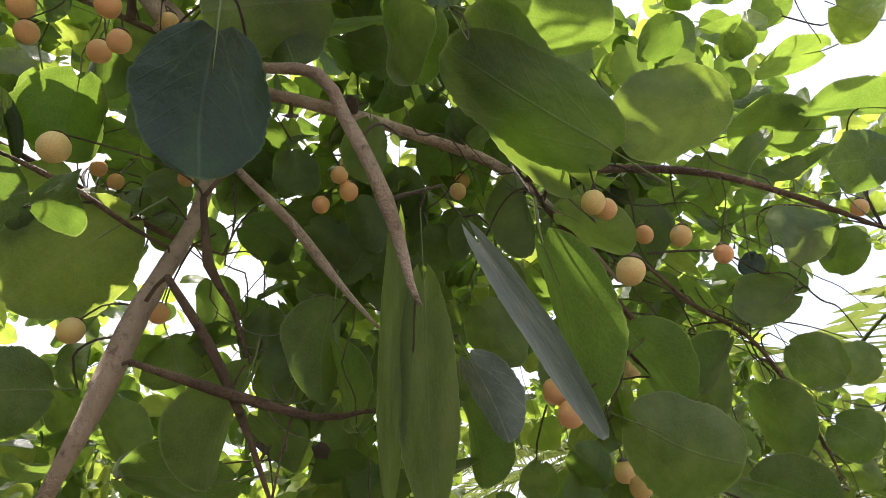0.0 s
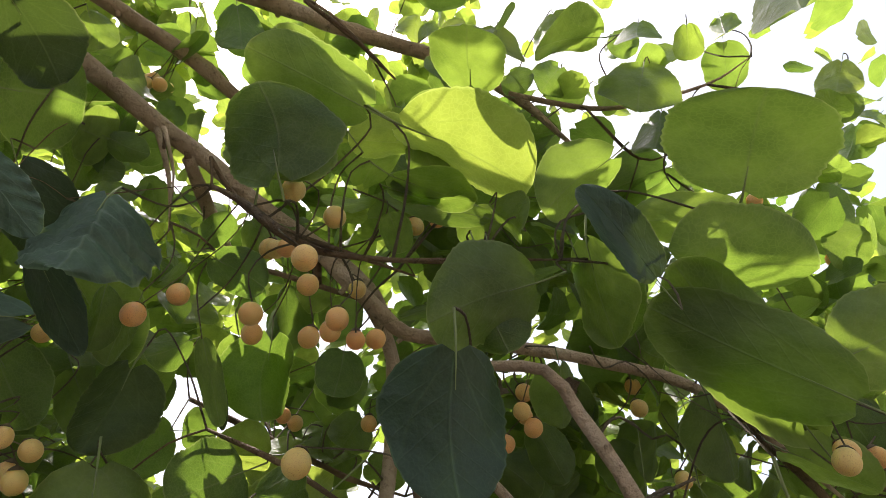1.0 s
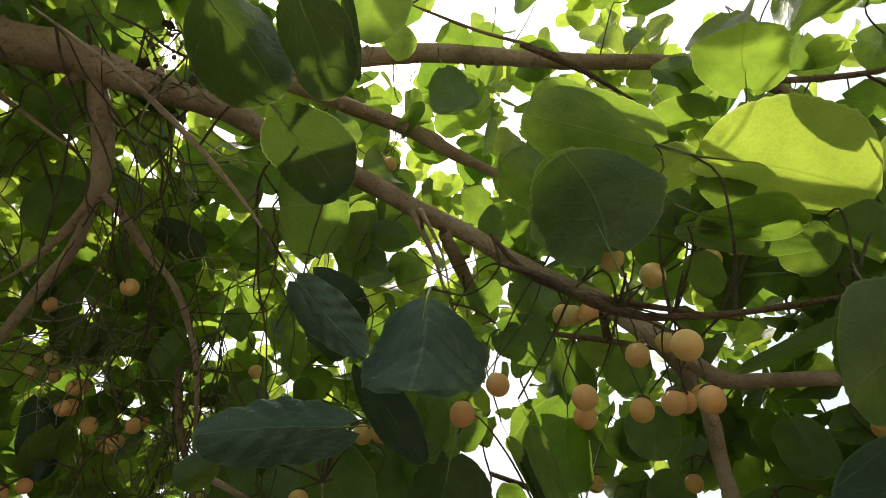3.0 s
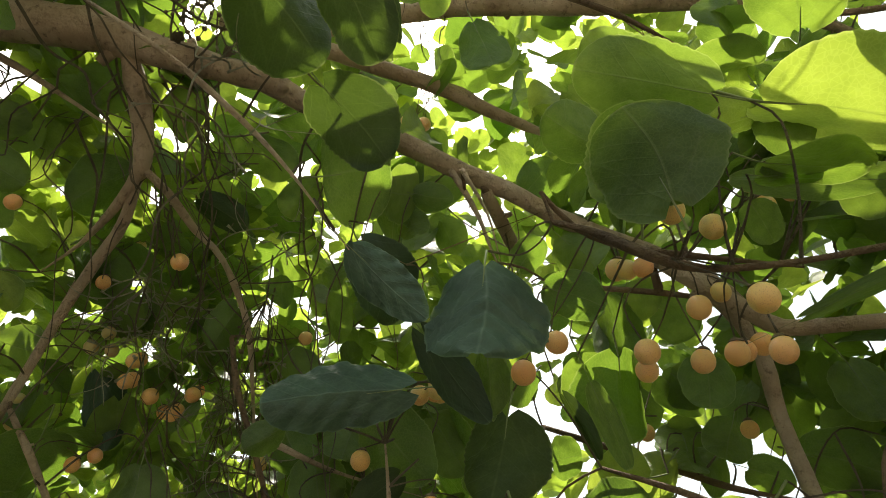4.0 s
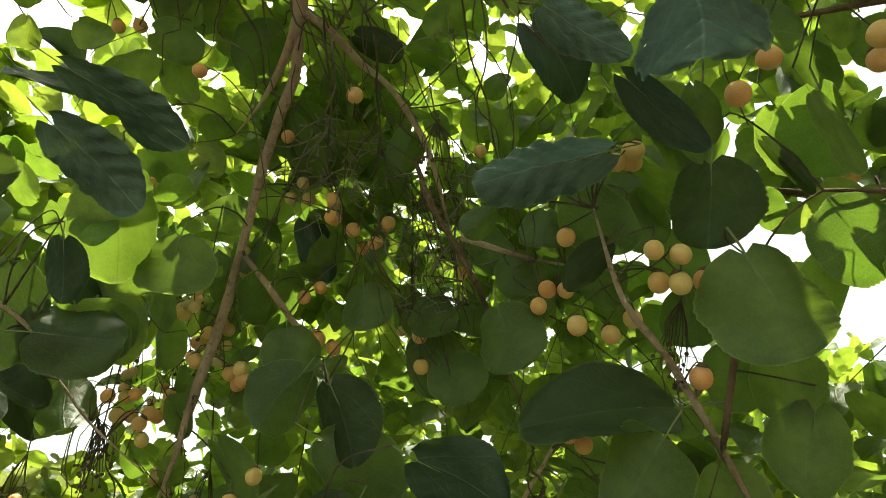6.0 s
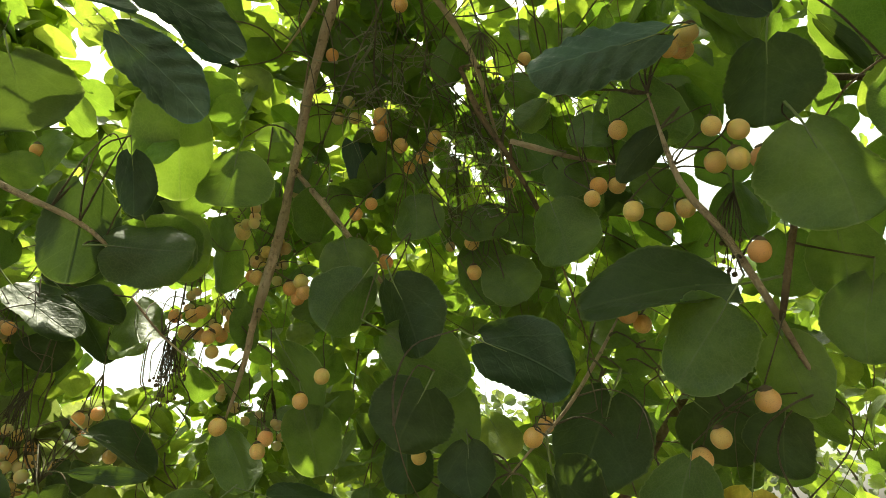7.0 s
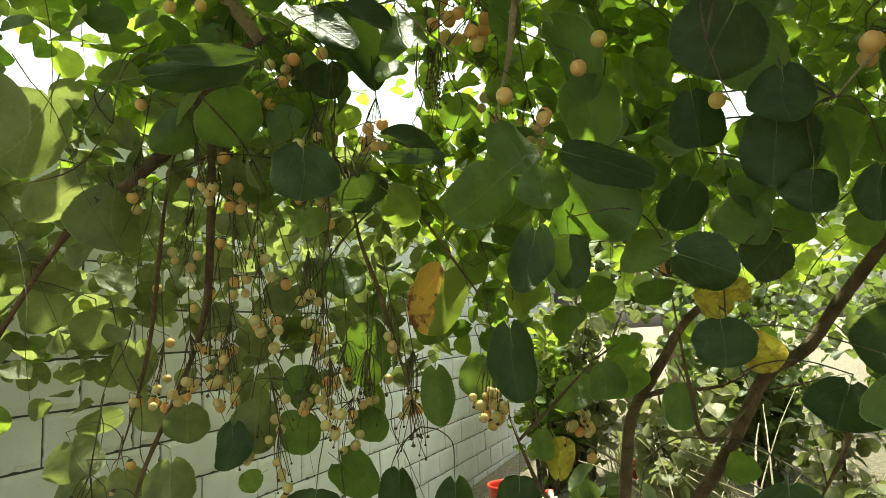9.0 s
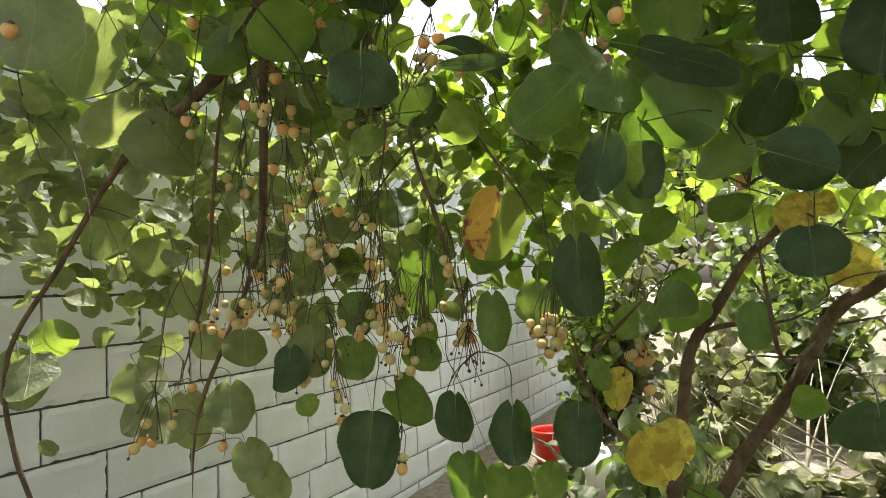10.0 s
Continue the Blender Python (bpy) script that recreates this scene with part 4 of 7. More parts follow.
leaf(.059, -1.171, 1.797, -.008, -1.221, 1.756, .469, -.841, .271, 0.100)
leaf(-.117, -1.482, 2.080, -.056, -1.398, 2.036, .840, -.492, .229, 0.087)
leaf(-.045, -1.477, 2.003, .027, -1.425, 1.986, .604, -.726, .328, 0.072)
leaf(-.005, -1.566, 1.966, -.049, -1.642, 1.922, .477, -.633, .610, 0.081)
leaf(.023, -1.499, 1.900, .023, -1.563, 1.820, -.197, -.768, .610, 0.085)
leaf(-.188, -1.557, 2.420, -.101, -1.487, 2.408, .094, .061, .994, 0.093)
leaf(-.231, -1.478, 2.214, -.150, -1.398, 2.221, -.028, -.056, .998, 0.095)
leaf(-.211, -1.442, 2.119, -.155, -1.360, 2.096, .757, -.373, .536, 0.078)
leaf(-.132, -1.620, 2.326, -.029, -1.523, 2.330, .275, -.330, .903, 0.118)
leaf(-.038, -1.513, 2.421, -.083, -1.532, 2.402, .074, -.784, .616, 0.059)
leaf(-.074, -1.506, 2.471, -.117, -1.488, 2.463, -.384, -.627, .678, 0.059)
leaf(.069, -.859, 2.172, .100, -.903, 2.083, -.339, -.884, .321, 0.086)
leaf(.140, -.792, 2.175, .170, -.821, 2.105, .732, -.457, .504, 0.065)
leaf(.709, -1.355, 2.212, .802, -1.216, 2.278, .183, -.520, .834, 0.150)
leaf(.453, -1.001, 2.265, .445, -1.015, 2.182, .775, -.631, .029, 0.074)
leaf(.599, -1.011, 2.203, .522, -1.062, 2.148, .395, -.882, .259, 0.092)
leaf(.476, -1.059, 2.167, .448, -1.128, 2.113, .660, -.610, .439, 0.078)
leaf(.645, -.862, 2.220, .631, -.852, 2.157, .949, -.204, -.241, 0.061)
leaf(.086, -1.141, 2.037, .042, -1.206, 2.007, .030, -.439, .898, 0.070)
leaf(.111, -1.201, 1.936, .168, -1.219, 1.847, .806, -.186, .562, 0.089)
leaf(.058, -1.184, 1.900, .030, -1.256, 1.841, -.189, -.573, .797, 0.081)
leaf(.039, -1.441, 1.954, .094, -1.442, 1.890, .691, -.397, .605, 0.071)
leaf(-.024, -1.581, 1.851, -.061, -1.587, 1.809, .072, -.994, .077, 0.076)
leaf(.065, -1.463, 1.779, -.001, -1.546, 1.752, .277, -.495, .824, 0.091)
leaf(.264, -1.196, 2.003, .253, -1.259, 1.936, .582, -.633, .510, 0.076)
leaf(.325, -1.223, 1.899, .335, -1.294, 1.800, -.339, -.778, .529, 0.102)
leaf(.353, -1.432, 1.843, .367, -1.427, 1.788, .589, -.804, .081, 0.061)
leaf(.276, -1.408, 1.843, .259, -1.459, 1.800, .639, -.614, .464, 0.065)
leaf(.007, -1.760, 1.829, -.011, -1.802, 1.798, .470, -.650, .598, 0.052)
leaf(.905, -.969, 2.262, 1.043, -.951, 2.126, .431, .730, .531, 0.154)
leaf(.697, -.971, 2.025, .645, -.998, 1.929, .731, -.645, -.223, 0.104)
leaf(.573, -.798, 1.910, .505, -.828, 1.885, .364, -.926, .099, 0.059)
leaf(.683, -.894, 1.901, .687, -.950, 1.828, .640, -.596, .485, 0.076)
leaf(-.047, -1.625, 2.293, -.026, -1.575, 2.254, .927, -.375, .030, 0.068, 'lime')
leaf(.606, -1.072, 2.472, .626, -1.099, 2.416, .284, -.822, .494, 0.054, 'lime')
leaf(.900, -1.028, 1.959, .842, -1.086, 1.953, .078, -.177, .981, 0.069, 'lime')
leaf(.569, -.897, 1.793, .512, -.923, 1.825, .339, .328, .882, 0.052, 'back')
leaf(.077, -1.229, 2.408, .087, -1.206, 2.313, .659, -.743, -.116, 0.078, 'lime')
leaf(.212, -1.186, 2.542, .202, -1.182, 2.473, .468, -.874, -.128, 0.059, 'lime')
leaf(.933, -.667, 2.605, .899, -.678, 2.499, .935, -.228, -.271, 0.087, 'lime')
leaf(.004, -1.501, 2.623, .015, -1.525, 2.526, .260, -.931, .257, 0.087)
leaf(-.110, -1.602, 2.627, -.106, -1.582, 2.550, .213, -.949, -.231, 0.065, 'lime')
leaf(-.235, -1.494, 2.433, -.273, -1.511, 2.376, -.216, -.885, .413, 0.078, 'lime')
leaf(-.122, -1.607, 2.400, -.102, -1.568, 2.349, .771, -.616, -.161, 0.068)
leaf(.251, -1.168, 2.286, .204, -1.172, 2.227, -.015, -.997, .081, 0.069)
leaf(.256, -1.232, 2.084, .275, -1.272, 2.014, -.046, -.874, .484, 0.069)
leaf(.574, -1.057, 2.057, .571, -1.075, 1.979, .822, -.562, .094, 0.078)
leaf(.667, -1.012, 2.126, .684, -1.054, 2.054, .817, -.390, .426, 0.074)
leaf(1.093, -.922, 1.871, .981, -.906, 1.897, .173, -.281, .944, 0.078)
leaf(.424, -1.108, 1.930, .441, -1.145, 1.864, .031, -.866, .499, 0.064)
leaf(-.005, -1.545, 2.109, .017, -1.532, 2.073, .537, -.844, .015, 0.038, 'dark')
leaf(-.079, -1.674, 2.151, -.121, -1.667, 2.098, -.228, -.973, .047, 0.083)
leaf(.142, -1.555, 2.282, .142, -1.598, 2.228, .297, -.745, .597, 0.062)
leaf(.420, -1.182, 2.312, .421, -1.237, 2.244, .589, -.629, .507, 0.068)
leaf(.379, -1.220, 2.194, .386, -1.266, 2.130, .586, -.631, .509, 0.074)
leaf(.098, -1.485, 1.949, .111, -1.530, 1.879, .289, -.781, .554, 0.073)
leaf(-.082, -1.735, 1.961, -.037, -1.655, 1.954, .832, -.437, .343, 0.069)
fruit(.211, -.603, 2.220)
fruit(.229, -.658, 2.230)
fruit(.151, -.606, 2.082, 0.0215)
fruit(.286, -.663, 2.178)
fruit(.334, -.647, 2.262)
fruit(.322, -.621, 2.144)
fruit(.351, -.635, 2.142)
fruit(.344, -.696, 2.158)
fruit(.214, -.669, 2.089, 0.0215)
fruit(.380, -.556, 2.179)
fruit(.395, -.523, 2.147)
fruit(.542, -.466, 2.196)
fruit(.651, -.095, 2.408)
fruit(.574, -.411, 2.730)
fruit(.565, -.431, 2.732)
fruit(.854, -.032, 2.313)
fruit(.878, -.025, 2.362)
fruit(.922, -.100, 2.302)
fruit(.985, -.065, 2.324)
fruit(.990, -.111, 2.375)
fruit(.634, .149, 2.456)
fruit(.357, -.641, 2.275)
fruit(.373, -.638, 2.287)
fruit(.301, -.702, 2.143)
fruit(.813, -.036, 2.289)
fruit(.811, -.037, 2.324)
fruit(.869, -.064, 2.296)
fruit(.607, -.415, 2.796)
fruit(.609, -.442, 2.790)
fruit(.666, .327, 2.603)
fruit(.664, .287, 2.600)
fruit(.526, -.879, 2.190)
fruit(.585, -.880, 2.198)
fruit(.921, .351, 2.455)
fruit(1.053, .213, 2.195)
fruit(1.068, .251, 2.183)
fruit(.869, .105, 2.559)
fruit(.889, .080, 2.532)
fruit(.848, .040, 2.575)
fruit(.769, -.291, 2.382)
fruit(.545, -.463, 2.057)
fruit(.548, -.493, 2.052)
fruit(.591, -.531, 2.039)
fruit(.565, -.492, 2.024)
fruit(.600, -.481, 2.043)
fruit(.655, -.389, 2.014)
fruit(.690, -.438, 2.014)
fruit(.726, -.481, 2.050)
fruit(.878, -.180, 2.096)
fruit(.925, -.001, 2.213)
fruit(.934, .029, 2.199)
fruit(.866, -.127, 2.306)
fruit(.884, -.101, 2.277)
fruit(.666, -.393, 2.148)
fruit(.708, -.429, 2.175)
fruit(.749, -.373, 2.110)
fruit(.573, -.450, 2.202)
fruit(.581, -.475, 2.225)
fruit(.605, -.484, 2.225)
fruit(.783, .045, 2.442)
fruit(.943, .248, 2.190)
fruit(.966, .204, 2.151)
fruit(.958, .179, 2.163)
fruit(.990, .237, 2.114)
fruit(.957, .151, 2.070)
fruit(.967, .139, 2.054)
fruit(1.026, .394, 2.059)
fruit(1.027, .359, 2.057)
fruit(1.076, .304, 2.071)
fruit(1.097, .330, 2.038)
fruit(1.046, .353, 2.027)
fruit(1.087, .309, 2.054)
fruit(.972, .010, 2.138)
fruit(.983, -.019, 2.120)
fruit(.662, -.800, 2.241)
fruit(.905, -.180, 2.053)
fruit(.622, -.513, 1.932)
fruit(.901, -.253, 2.220)
fruit(.704, -.351, 2.064)
fruit(.747, -.399, 2.107)
fruit(.698, -.369, 1.893)
fruit(.705, -.387, 1.880)
fruit(.643, -.487, 1.766)
fruit(.730, -.432, 1.719)
fruit(.703, -.450, 1.738)
fruit(.917, .119, 2.064)
fruit(.924, .116, 2.047)
fruit(.949, .211, 2.092)
fruit(.960, .003, 2.129)
fruit(.917, .231, 2.168)
fruit(.894, .102, 1.853)
fruit(.885, .067, 1.887)
fruit(1.003, .349, 2.050)
fruit(1.018, .308, 2.023)
fruit(1.003, .332, 2.054)
fruit(.855, .620, 2.343)
fruit(1.125, .780, 1.879)
fruit(1.133, .734, 1.874)
fruit(1.164, .666, 1.815)
fruit(1.213, .684, 1.823)
fruit(1.176, .776, 1.749)
fruit(.958, -.276, 1.807)
fruit(.623, -.483, 1.622)
fruit(.726, -.517, 1.646)
fruit(.747, -.390, 1.690)
fruit(.820, .711, 2.406)
fruit(1.013, .363, 2.020)
fruit(1.068, .861, 2.001)
fruit(1.073, .820, 1.999)
fruit(.891, 1.011, 1.976)
fruit(.936, 1.192, 1.804)
fruit(.936, 1.084, 1.794)
fruit(.982, .873, 1.860)
fruit(.991, .971, 1.823)
fruit(1.016, .539, 1.873)
fruit(1.046, .523, 1.887)
fruit(1.024, .527, 1.839)
fruit(1.022, .471, 1.806)
fruit(1.054, .733, 1.844)
fruit(1.075, .695, 1.826)
fruit(1.091, .664, 1.818)
fruit(1.104, .680, 1.843)
fruit(1.069, .724, 1.708)
fruit(1.081, .701, 1.711)
fruit(1.093, .718, 1.735)
fruit(1.090, .684, 1.711)
fruit(.949, .172, 1.809)
fruit(1.103, .019, 1.556)
fruit(1.135, 1.055, 1.592)
fruit(1.159, 1.030, 1.445)
fruit(1.136, 1.074, 1.458)
fruit(1.182, 1.027, 1.455)
fruit(1.111, .894, 1.507)
fruit(1.170, .888, 1.514)
fruit(1.157, 1.128, 1.561)
fruit(1.149, 1.244, 1.618)
fruit(1.125, 1.225, 1.339)
fruit(1.138, 1.201, 1.324)
fruit(1.127, 1.104, 1.371)
fruit(1.148, 1.062, 1.376)
fruit(1.173, 1.014, 1.367)
fruit(1.122, 1.118, 1.351)
fruit(1.160, 1.048, 1.321)
fruit(1.191, 1.030, 1.332)
fruit(1.241, .746, 1.389)
fruit(1.239, .776, 1.364)
fruit(1.246, .804, 1.371)
fruit(1.167, .815, 1.312)
fruit(1.213, .810, 1.471)
fruit(1.234, .817, 1.445)
fruit(1.128, .947, 1.233)
fruit(1.303, .772, 1.287)
fruit(1.286, .811, 1.248)
fruit(1.433, .666, 1.317)
fruit(1.421, .652, 1.283)
fruit(1.421, .675, 1.276)
fruit(1.434, .691, 1.296)
fruit(1.356, .443, 1.313)
fruit(1.368, .421, 1.299)
fruit(1.355, .451, 1.281)
fruit(1.369, .423, 1.271)
fruit(1.364, .473, 1.300)
fruit(1.363, .439, 1.255)
fruit(1.393, .420, 1.284)
fruit(1.445, .279, 1.241)
fruit(1.455, .263, 1.228)
fruit(1.466, .240, 1.233)
fruit(1.480, .253, 1.250)
fruit(1.023, 1.355, 1.078)
fruit(1.035, 1.331, 1.074)
fruit(1.136, .696, 1.039)
fruit(1.157, .862, 1.124)
fruit(1.171, 1.222, 1.480)
fruit(1.031, .901, 1.766)
fruit(1.042, .880, 1.759)
fruit(1.038, .882, 1.807)
fruit(1.007, .803, 1.996)
fruit(.530, .991, 1.825)
fruit(1.574, .262, 1.147)
fruit(1.113, 1.181, 1.056)
fruit(1.073, 1.237, 1.201)
fruit(1.057, 1.278, 1.136)
fruit(1.109, 1.256, 1.341)
fruit(1.102, .992, 1.702)
fruit(1.160, 1.003, 1.617)
fruit(1.216, .895, 1.605)
fruit(1.188, .938, 1.668)
fruit(.837, .204, 1.810)
fruit(.883, .159, 1.780)
fruit(.879, -.082, 1.759)
fruit(.782, -.242, 1.762)
fruit(.959, .292, 1.989)
fruit(.965, .285, 1.964)
fruit(.813, .849, 2.113)
fruit(.836, .794, 2.112)
fruit(.997, .699, 2.046)
fruit(1.019, .644, 2.055)
fruit(.992, .725, 2.001)
fruit(.280, -.678, 1.981)
fruit(.632, -.407, 2.819)
fruit(.627, -.424, 2.812)
fruit(.281, -.780, 2.378)
fruit(.270, -.822, 2.362)
fruit(.293, -.801, 2.355)
fruit(.354, -.759, 2.186)
fruit(.361, -.790, 2.204)
fruit(.041, -1.282, 2.484)
fruit(.346, -1.272, 2.295)
fruit(.368, -1.042, 2.217)
fruit(.044, -1.516, 2.482)
fruit(.387, -1.057, 2.192)
fruit(.250, -1.190, 2.080)
fruit(.030, -1.129, 2.012)
fruit(.603, -.476, 2.225)
fruit(-.027, -1.292, 1.998)
fruit(-.016, -1.054, 1.890)
fruit(.007, -1.268, 2.028)
fruit(.376, -1.006, 2.131)
fruit(.343, -1.009, 2.165)
fruit(.342, -1.026, 2.145)
fruit(.287, -1.189, 2.200)
fruit(.209, -1.221, 2.152)
fruit(.008, -1.058, 1.975)
fruit(.109, -1.284, 1.893)
fruit(.076, -1.080, 1.793)
fruit(.089, -1.080, 1.817)
fruit(.136, -1.274, 1.777)
fruit(.104, -1.243, 1.753)
fruit(.421, -.765, 1.890)
fruit(.448, -.853, 1.945)
fruit(-.150, -1.564, 2.133)
fruit(.357, -.756, 2.266)
fruit(.056, -1.280, 2.057)
fruit(.705, -.839, 2.259)
leaf(-0.023, -1.055, 2.017, 0.055, -0.908, 2.105, 0.352, -0.612, 0.708, 0.098)
# added leaf hidden behind the one before, to keep the sun off it
leaf(0.031, -1.064, 2.025, 0.024, -0.924, 2.150, 0.352, -0.612, 0.708, 0.095)
leaf(0.168, -0.572, 2.185, 0.151, -0.537, 2.259, 0.704, -0.566, 0.428, 0.113)
# hidden shading leaf added behind the previous blade
leaf(0.200, -0.567, 2.206, 0.158, -0.564, 2.279, 0.704, -0.566, 0.428, 0.109)
leaf(0.176, -0.830, 2.285, 0.258, -0.728, 2.346, 0.741, -0.662, 0.110, 0.043)
leaf(0.300, -0.456, 2.196, 0.297, -0.446, 2.103, 0.956, -0.285, -0.066, 0.122, "crease")
leaf(0.351, -0.335, 2.233, 0.376, -0.418, 2.182, 0.777, -0.145, 0.612, 0.051, "crease")
leaf(0.403, -0.422, 2.179, 0.440, -0.498, 2.114, 0.779, -0.142, 0.611, 0.045, "dark")
leaf(0.410, -0.490, 2.173, 0.436, -0.499, 2.115, 0.825, -0.366, 0.431, 0.043)
leaf(0.584, -0.684, 2.297, 0.633, -0.754, 2.222, 0.548, -0.399, 0.735, 0.109)
leaf(0.579, -0.648, 2.232, 0.588, -0.694, 2.152, 0.500, -0.720, 0.481, 0.027, "deep")
leaf(0.578, -0.737, 2.410, 0.594, -0.760, 2.310, 0.724, -0.636, 0.266, 0.075)
# extra unseen leaf behind the previous one, put there to darken it
leaf(0.582, -0.769, 2.423, 0.630, -0.753, 2.332, 0.724, -0.636, 0.266, 0.073)
leaf(0.902, 0.031, 2.338, 0.938, -0.010, 2.226, 0.953, 0.019, 0.302, 0.068, "dark")
leaf(0.020, -0.877, 2.101, 0.009, -0.799, 2.171, -0.784, 0.343, -0.518, 0.053, "dark")
leaf(0.052, -0.919, 2.334, 0.139, -0.881, 2.299, 0.440, -0.210, 0.873, 0.084)
leaf(0.003, -1.047, 2.267, 0.097, -0.998, 2.313, 0.089, -0.762, 0.642, 0.069)
leaf(0.543, -0.719, 2.279, 0.610, -0.743, 2.196, 0.789, 0.129, 0.601, 0.118)
leaf(0.627, -0.820, 2.183, 0.636, -0.755, 2.123, 0.993, -0.037, 0.110, 0.077, "lime")
leaf(0.455, 0.208, 2.279, 0.553, 0.097, 2.247, 0.401, 0.094, 0.911, 0.062, "crease")
leaf(0.486, 0.228, 2.220, 0.576, 0.152, 2.159, 0.675, 0.255, 0.692, 0.078, "crease")
leaf(0.801, 0.386, 2.235, 0.840, 0.348, 2.147, 0.833, 0.535, 0.140, 0.085, "deep")
leaf(0.835, 0.397, 2.137, 0.884, 0.264, 2.117, 0.786, 0.201, 0.584, 0.141)
leaf(0.606, -0.768, 2.144, 0.647, -0.700, 2.146, 0.577, -0.372, 0.727, 0.083, "lime")
leaf(0.538, -0.559, 2.044, 0.549, -0.585, 1.923, 0.991, -0.080, 0.105, 0.145)
leaf(0.649, -0.440, 2.124, 0.706, -0.395, 2.093, 0.662, -0.405, 0.631, 0.048, "deep")
leaf(0.585, -0.447, 1.859, 0.657, -0.415, 1.797, 0.615, -0.710, 0.343, 0.108)
leaf(0.734, 0.356, 2.064, 0.772, 0.240, 2.056, 0.951, 0.302, 0.067, 0.119)
leaf(0.681, 0.259, 2.304, 0.787, 0.298, 2.174, 0.475, 0.659, 0.583, 0.140)
leaf(0.645, 0.289, 2.157, 0.706, 0.302, 2.099, 0.683, 0.076, 0.726, 0.060, "dark")
leaf(0.712, 0.401, 2.157, 0.762, 0.423, 2.019, 0.858, 0.360, 0.367, 0.117, "deep")
leaf(0.562, 0.444, 2.286, 0.628, 0.434, 2.203, 0.743, 0.381, 0.550, 0.151, "deep")
leaf(0.967, -0.051, 1.808, 0.964, -0.055, 1.714, 0.999, 0.044, -0.033, 0.085, "deep")
leaf(0.841, 0.731, 1.930, 0.888, 0.755, 1.839, 0.329, 0.856, 0.399, 0.139)
leaf(0.693, 0.763, 1.910, 0.830, 0.663, 1.963, 0.608, 0.790, -0.084, 0.067, "deep")
leaf(0.763, 0.326, 2.117, 0.849, 0.323, 2.050, 0.605, 0.226, 0.763, 0.130)
leaf(0.678, -0.189, 1.861, 0.693, -0.290, 1.815, 0.809, -0.133, 0.573, 0.098, "dark")
leaf(0.772, -0.056, 1.910, 0.829, -0.163, 1.849, 0.901, 0.303, 0.310, 0.101)
leaf(0.848, -0.106, 1.865, 0.881, -0.147, 1.765, 0.924, 0.346, 0.162, 0.106)
leaf(0.822, -0.007, 2.020, 0.834, 0.053, 1.944, 0.894, 0.270, 0.357, 0.101)
leaf(0.737, -0.069, 1.973, 0.779, -0.113, 1.886, 0.715, -0.418, 0.561, 0.110, "deep")
leaf(0.791, 0.315, 2.116, 0.824, 0.330, 2.034, 0.901, 0.185, 0.393, 0.135)
leaf(0.744, -0.107, 1.823, 0.783, -0.064, 1.765, 0.828, -0.005, 0.560, 0.116, "deep")
leaf(0.650, -0.625, 1.974, 0.681, -0.627, 1.890, 0.817, -0.484, 0.313, 0.093)
leaf(0.759, -0.620, 2.014, 0.807, -0.627, 1.943, 0.760, -0.341, 0.554, 0.091)
leaf(0.665, -0.652, 1.900, 0.697, -0.630, 1.811, 0.885, -0.408, 0.222, 0.091)
leaf(0.828, -0.602, 2.136, 0.831, -0.607, 2.047, 0.998, -0.039, 0.040, 0.092)
leaf(0.763, 0.189, 2.232, 0.780, 0.206, 2.136, 0.986, -0.019, 0.165, 0.131)
leaf(0.870, 0.065, 2.224, 0.951, 0.099, 2.151, 0.493, 0.436, 0.753, 0.123)
leaf(0.857, -0.088, 2.180, 0.882, -0.092, 2.109, 0.911, -0.247, 0.330, 0.092)
leaf(0.727, -0.297, 2.074, 0.748, -0.321, 1.988, 0.828, -0.454, 0.328, 0.105)
leaf(0.449, -0.285, 2.432, 0.450, -0.374, 2.471, 0.648, 0.314, 0.694, 0.156)
leaf(0.503, -0.418, 2.485, 0.496, -0.372, 2.474, 0.588, 0.266, 0.764, 0.094)
leaf(0.155, -0.637, 2.331, 0.180, -0.516, 2.364, 0.473, -0.323, 0.820, 0.085)
# added backing leaf, out of sight, that shades the blade before it
leaf(0.197, -0.636, 2.347, 0.166, -0.528, 2.407, 0.473, -0.323, 0.820, 0.082)
leaf(0.523, -0.417, 2.179, 0.551, -0.266, 2.150, 0.966, -0.137, 0.220, 0.080, "crease")
leaf(0.548, -0.556, 2.174, 0.597, -0.557, 2.084, 0.653, -0.664, 0.365, 0.118, "deep")
leaf(0.948, 1.152, 1.820, 0.950, 1.152, 1.679, 0.335, 0.942, 0.007, 0.164)
leaf(0.454, -0.798, 2.048, 0.544, -0.721, 1.950, 0.810, -0.403, 0.426, 0.134, "lime")
leaf(0.498, -0.704, 2.063, 0.539, -0.637, 2.028, 0.847, -0.283, 0.449, 0.109)
leaf(0.672, -0.661, 2.179, 0.669, -0.708, 2.193, 0.868, 0.091, 0.489, 0.063)
leaf(-0.053, -0.958, 2.202, -0.123, -0.921, 2.257, 0.301, -0.567, 0.767, 0.168)
leaf(0.562, 0.976, 1.906, 0.573, 0.999, 1.771, 0.787, 0.595, 0.164, 0.135)
leaf(0.775, 1.129, 1.974, 0.777, 1.230, 1.844, 0.399, 0.721, 0.566, 0.153)
leaf(1.014, 1.434, 1.685, 1.008, 1.415, 1.602, 0.430, 0.874, -0.228, 0.119)
leaf(0.994, 1.458, 1.621, 1.010, 1.470, 1.521, 0.765, 0.614, 0.196, 0.122)
leaf(1.063, 1.352, 1.567, 1.061, 1.351, 1.472, 0.365, 0.931, -0.021, 0.125)
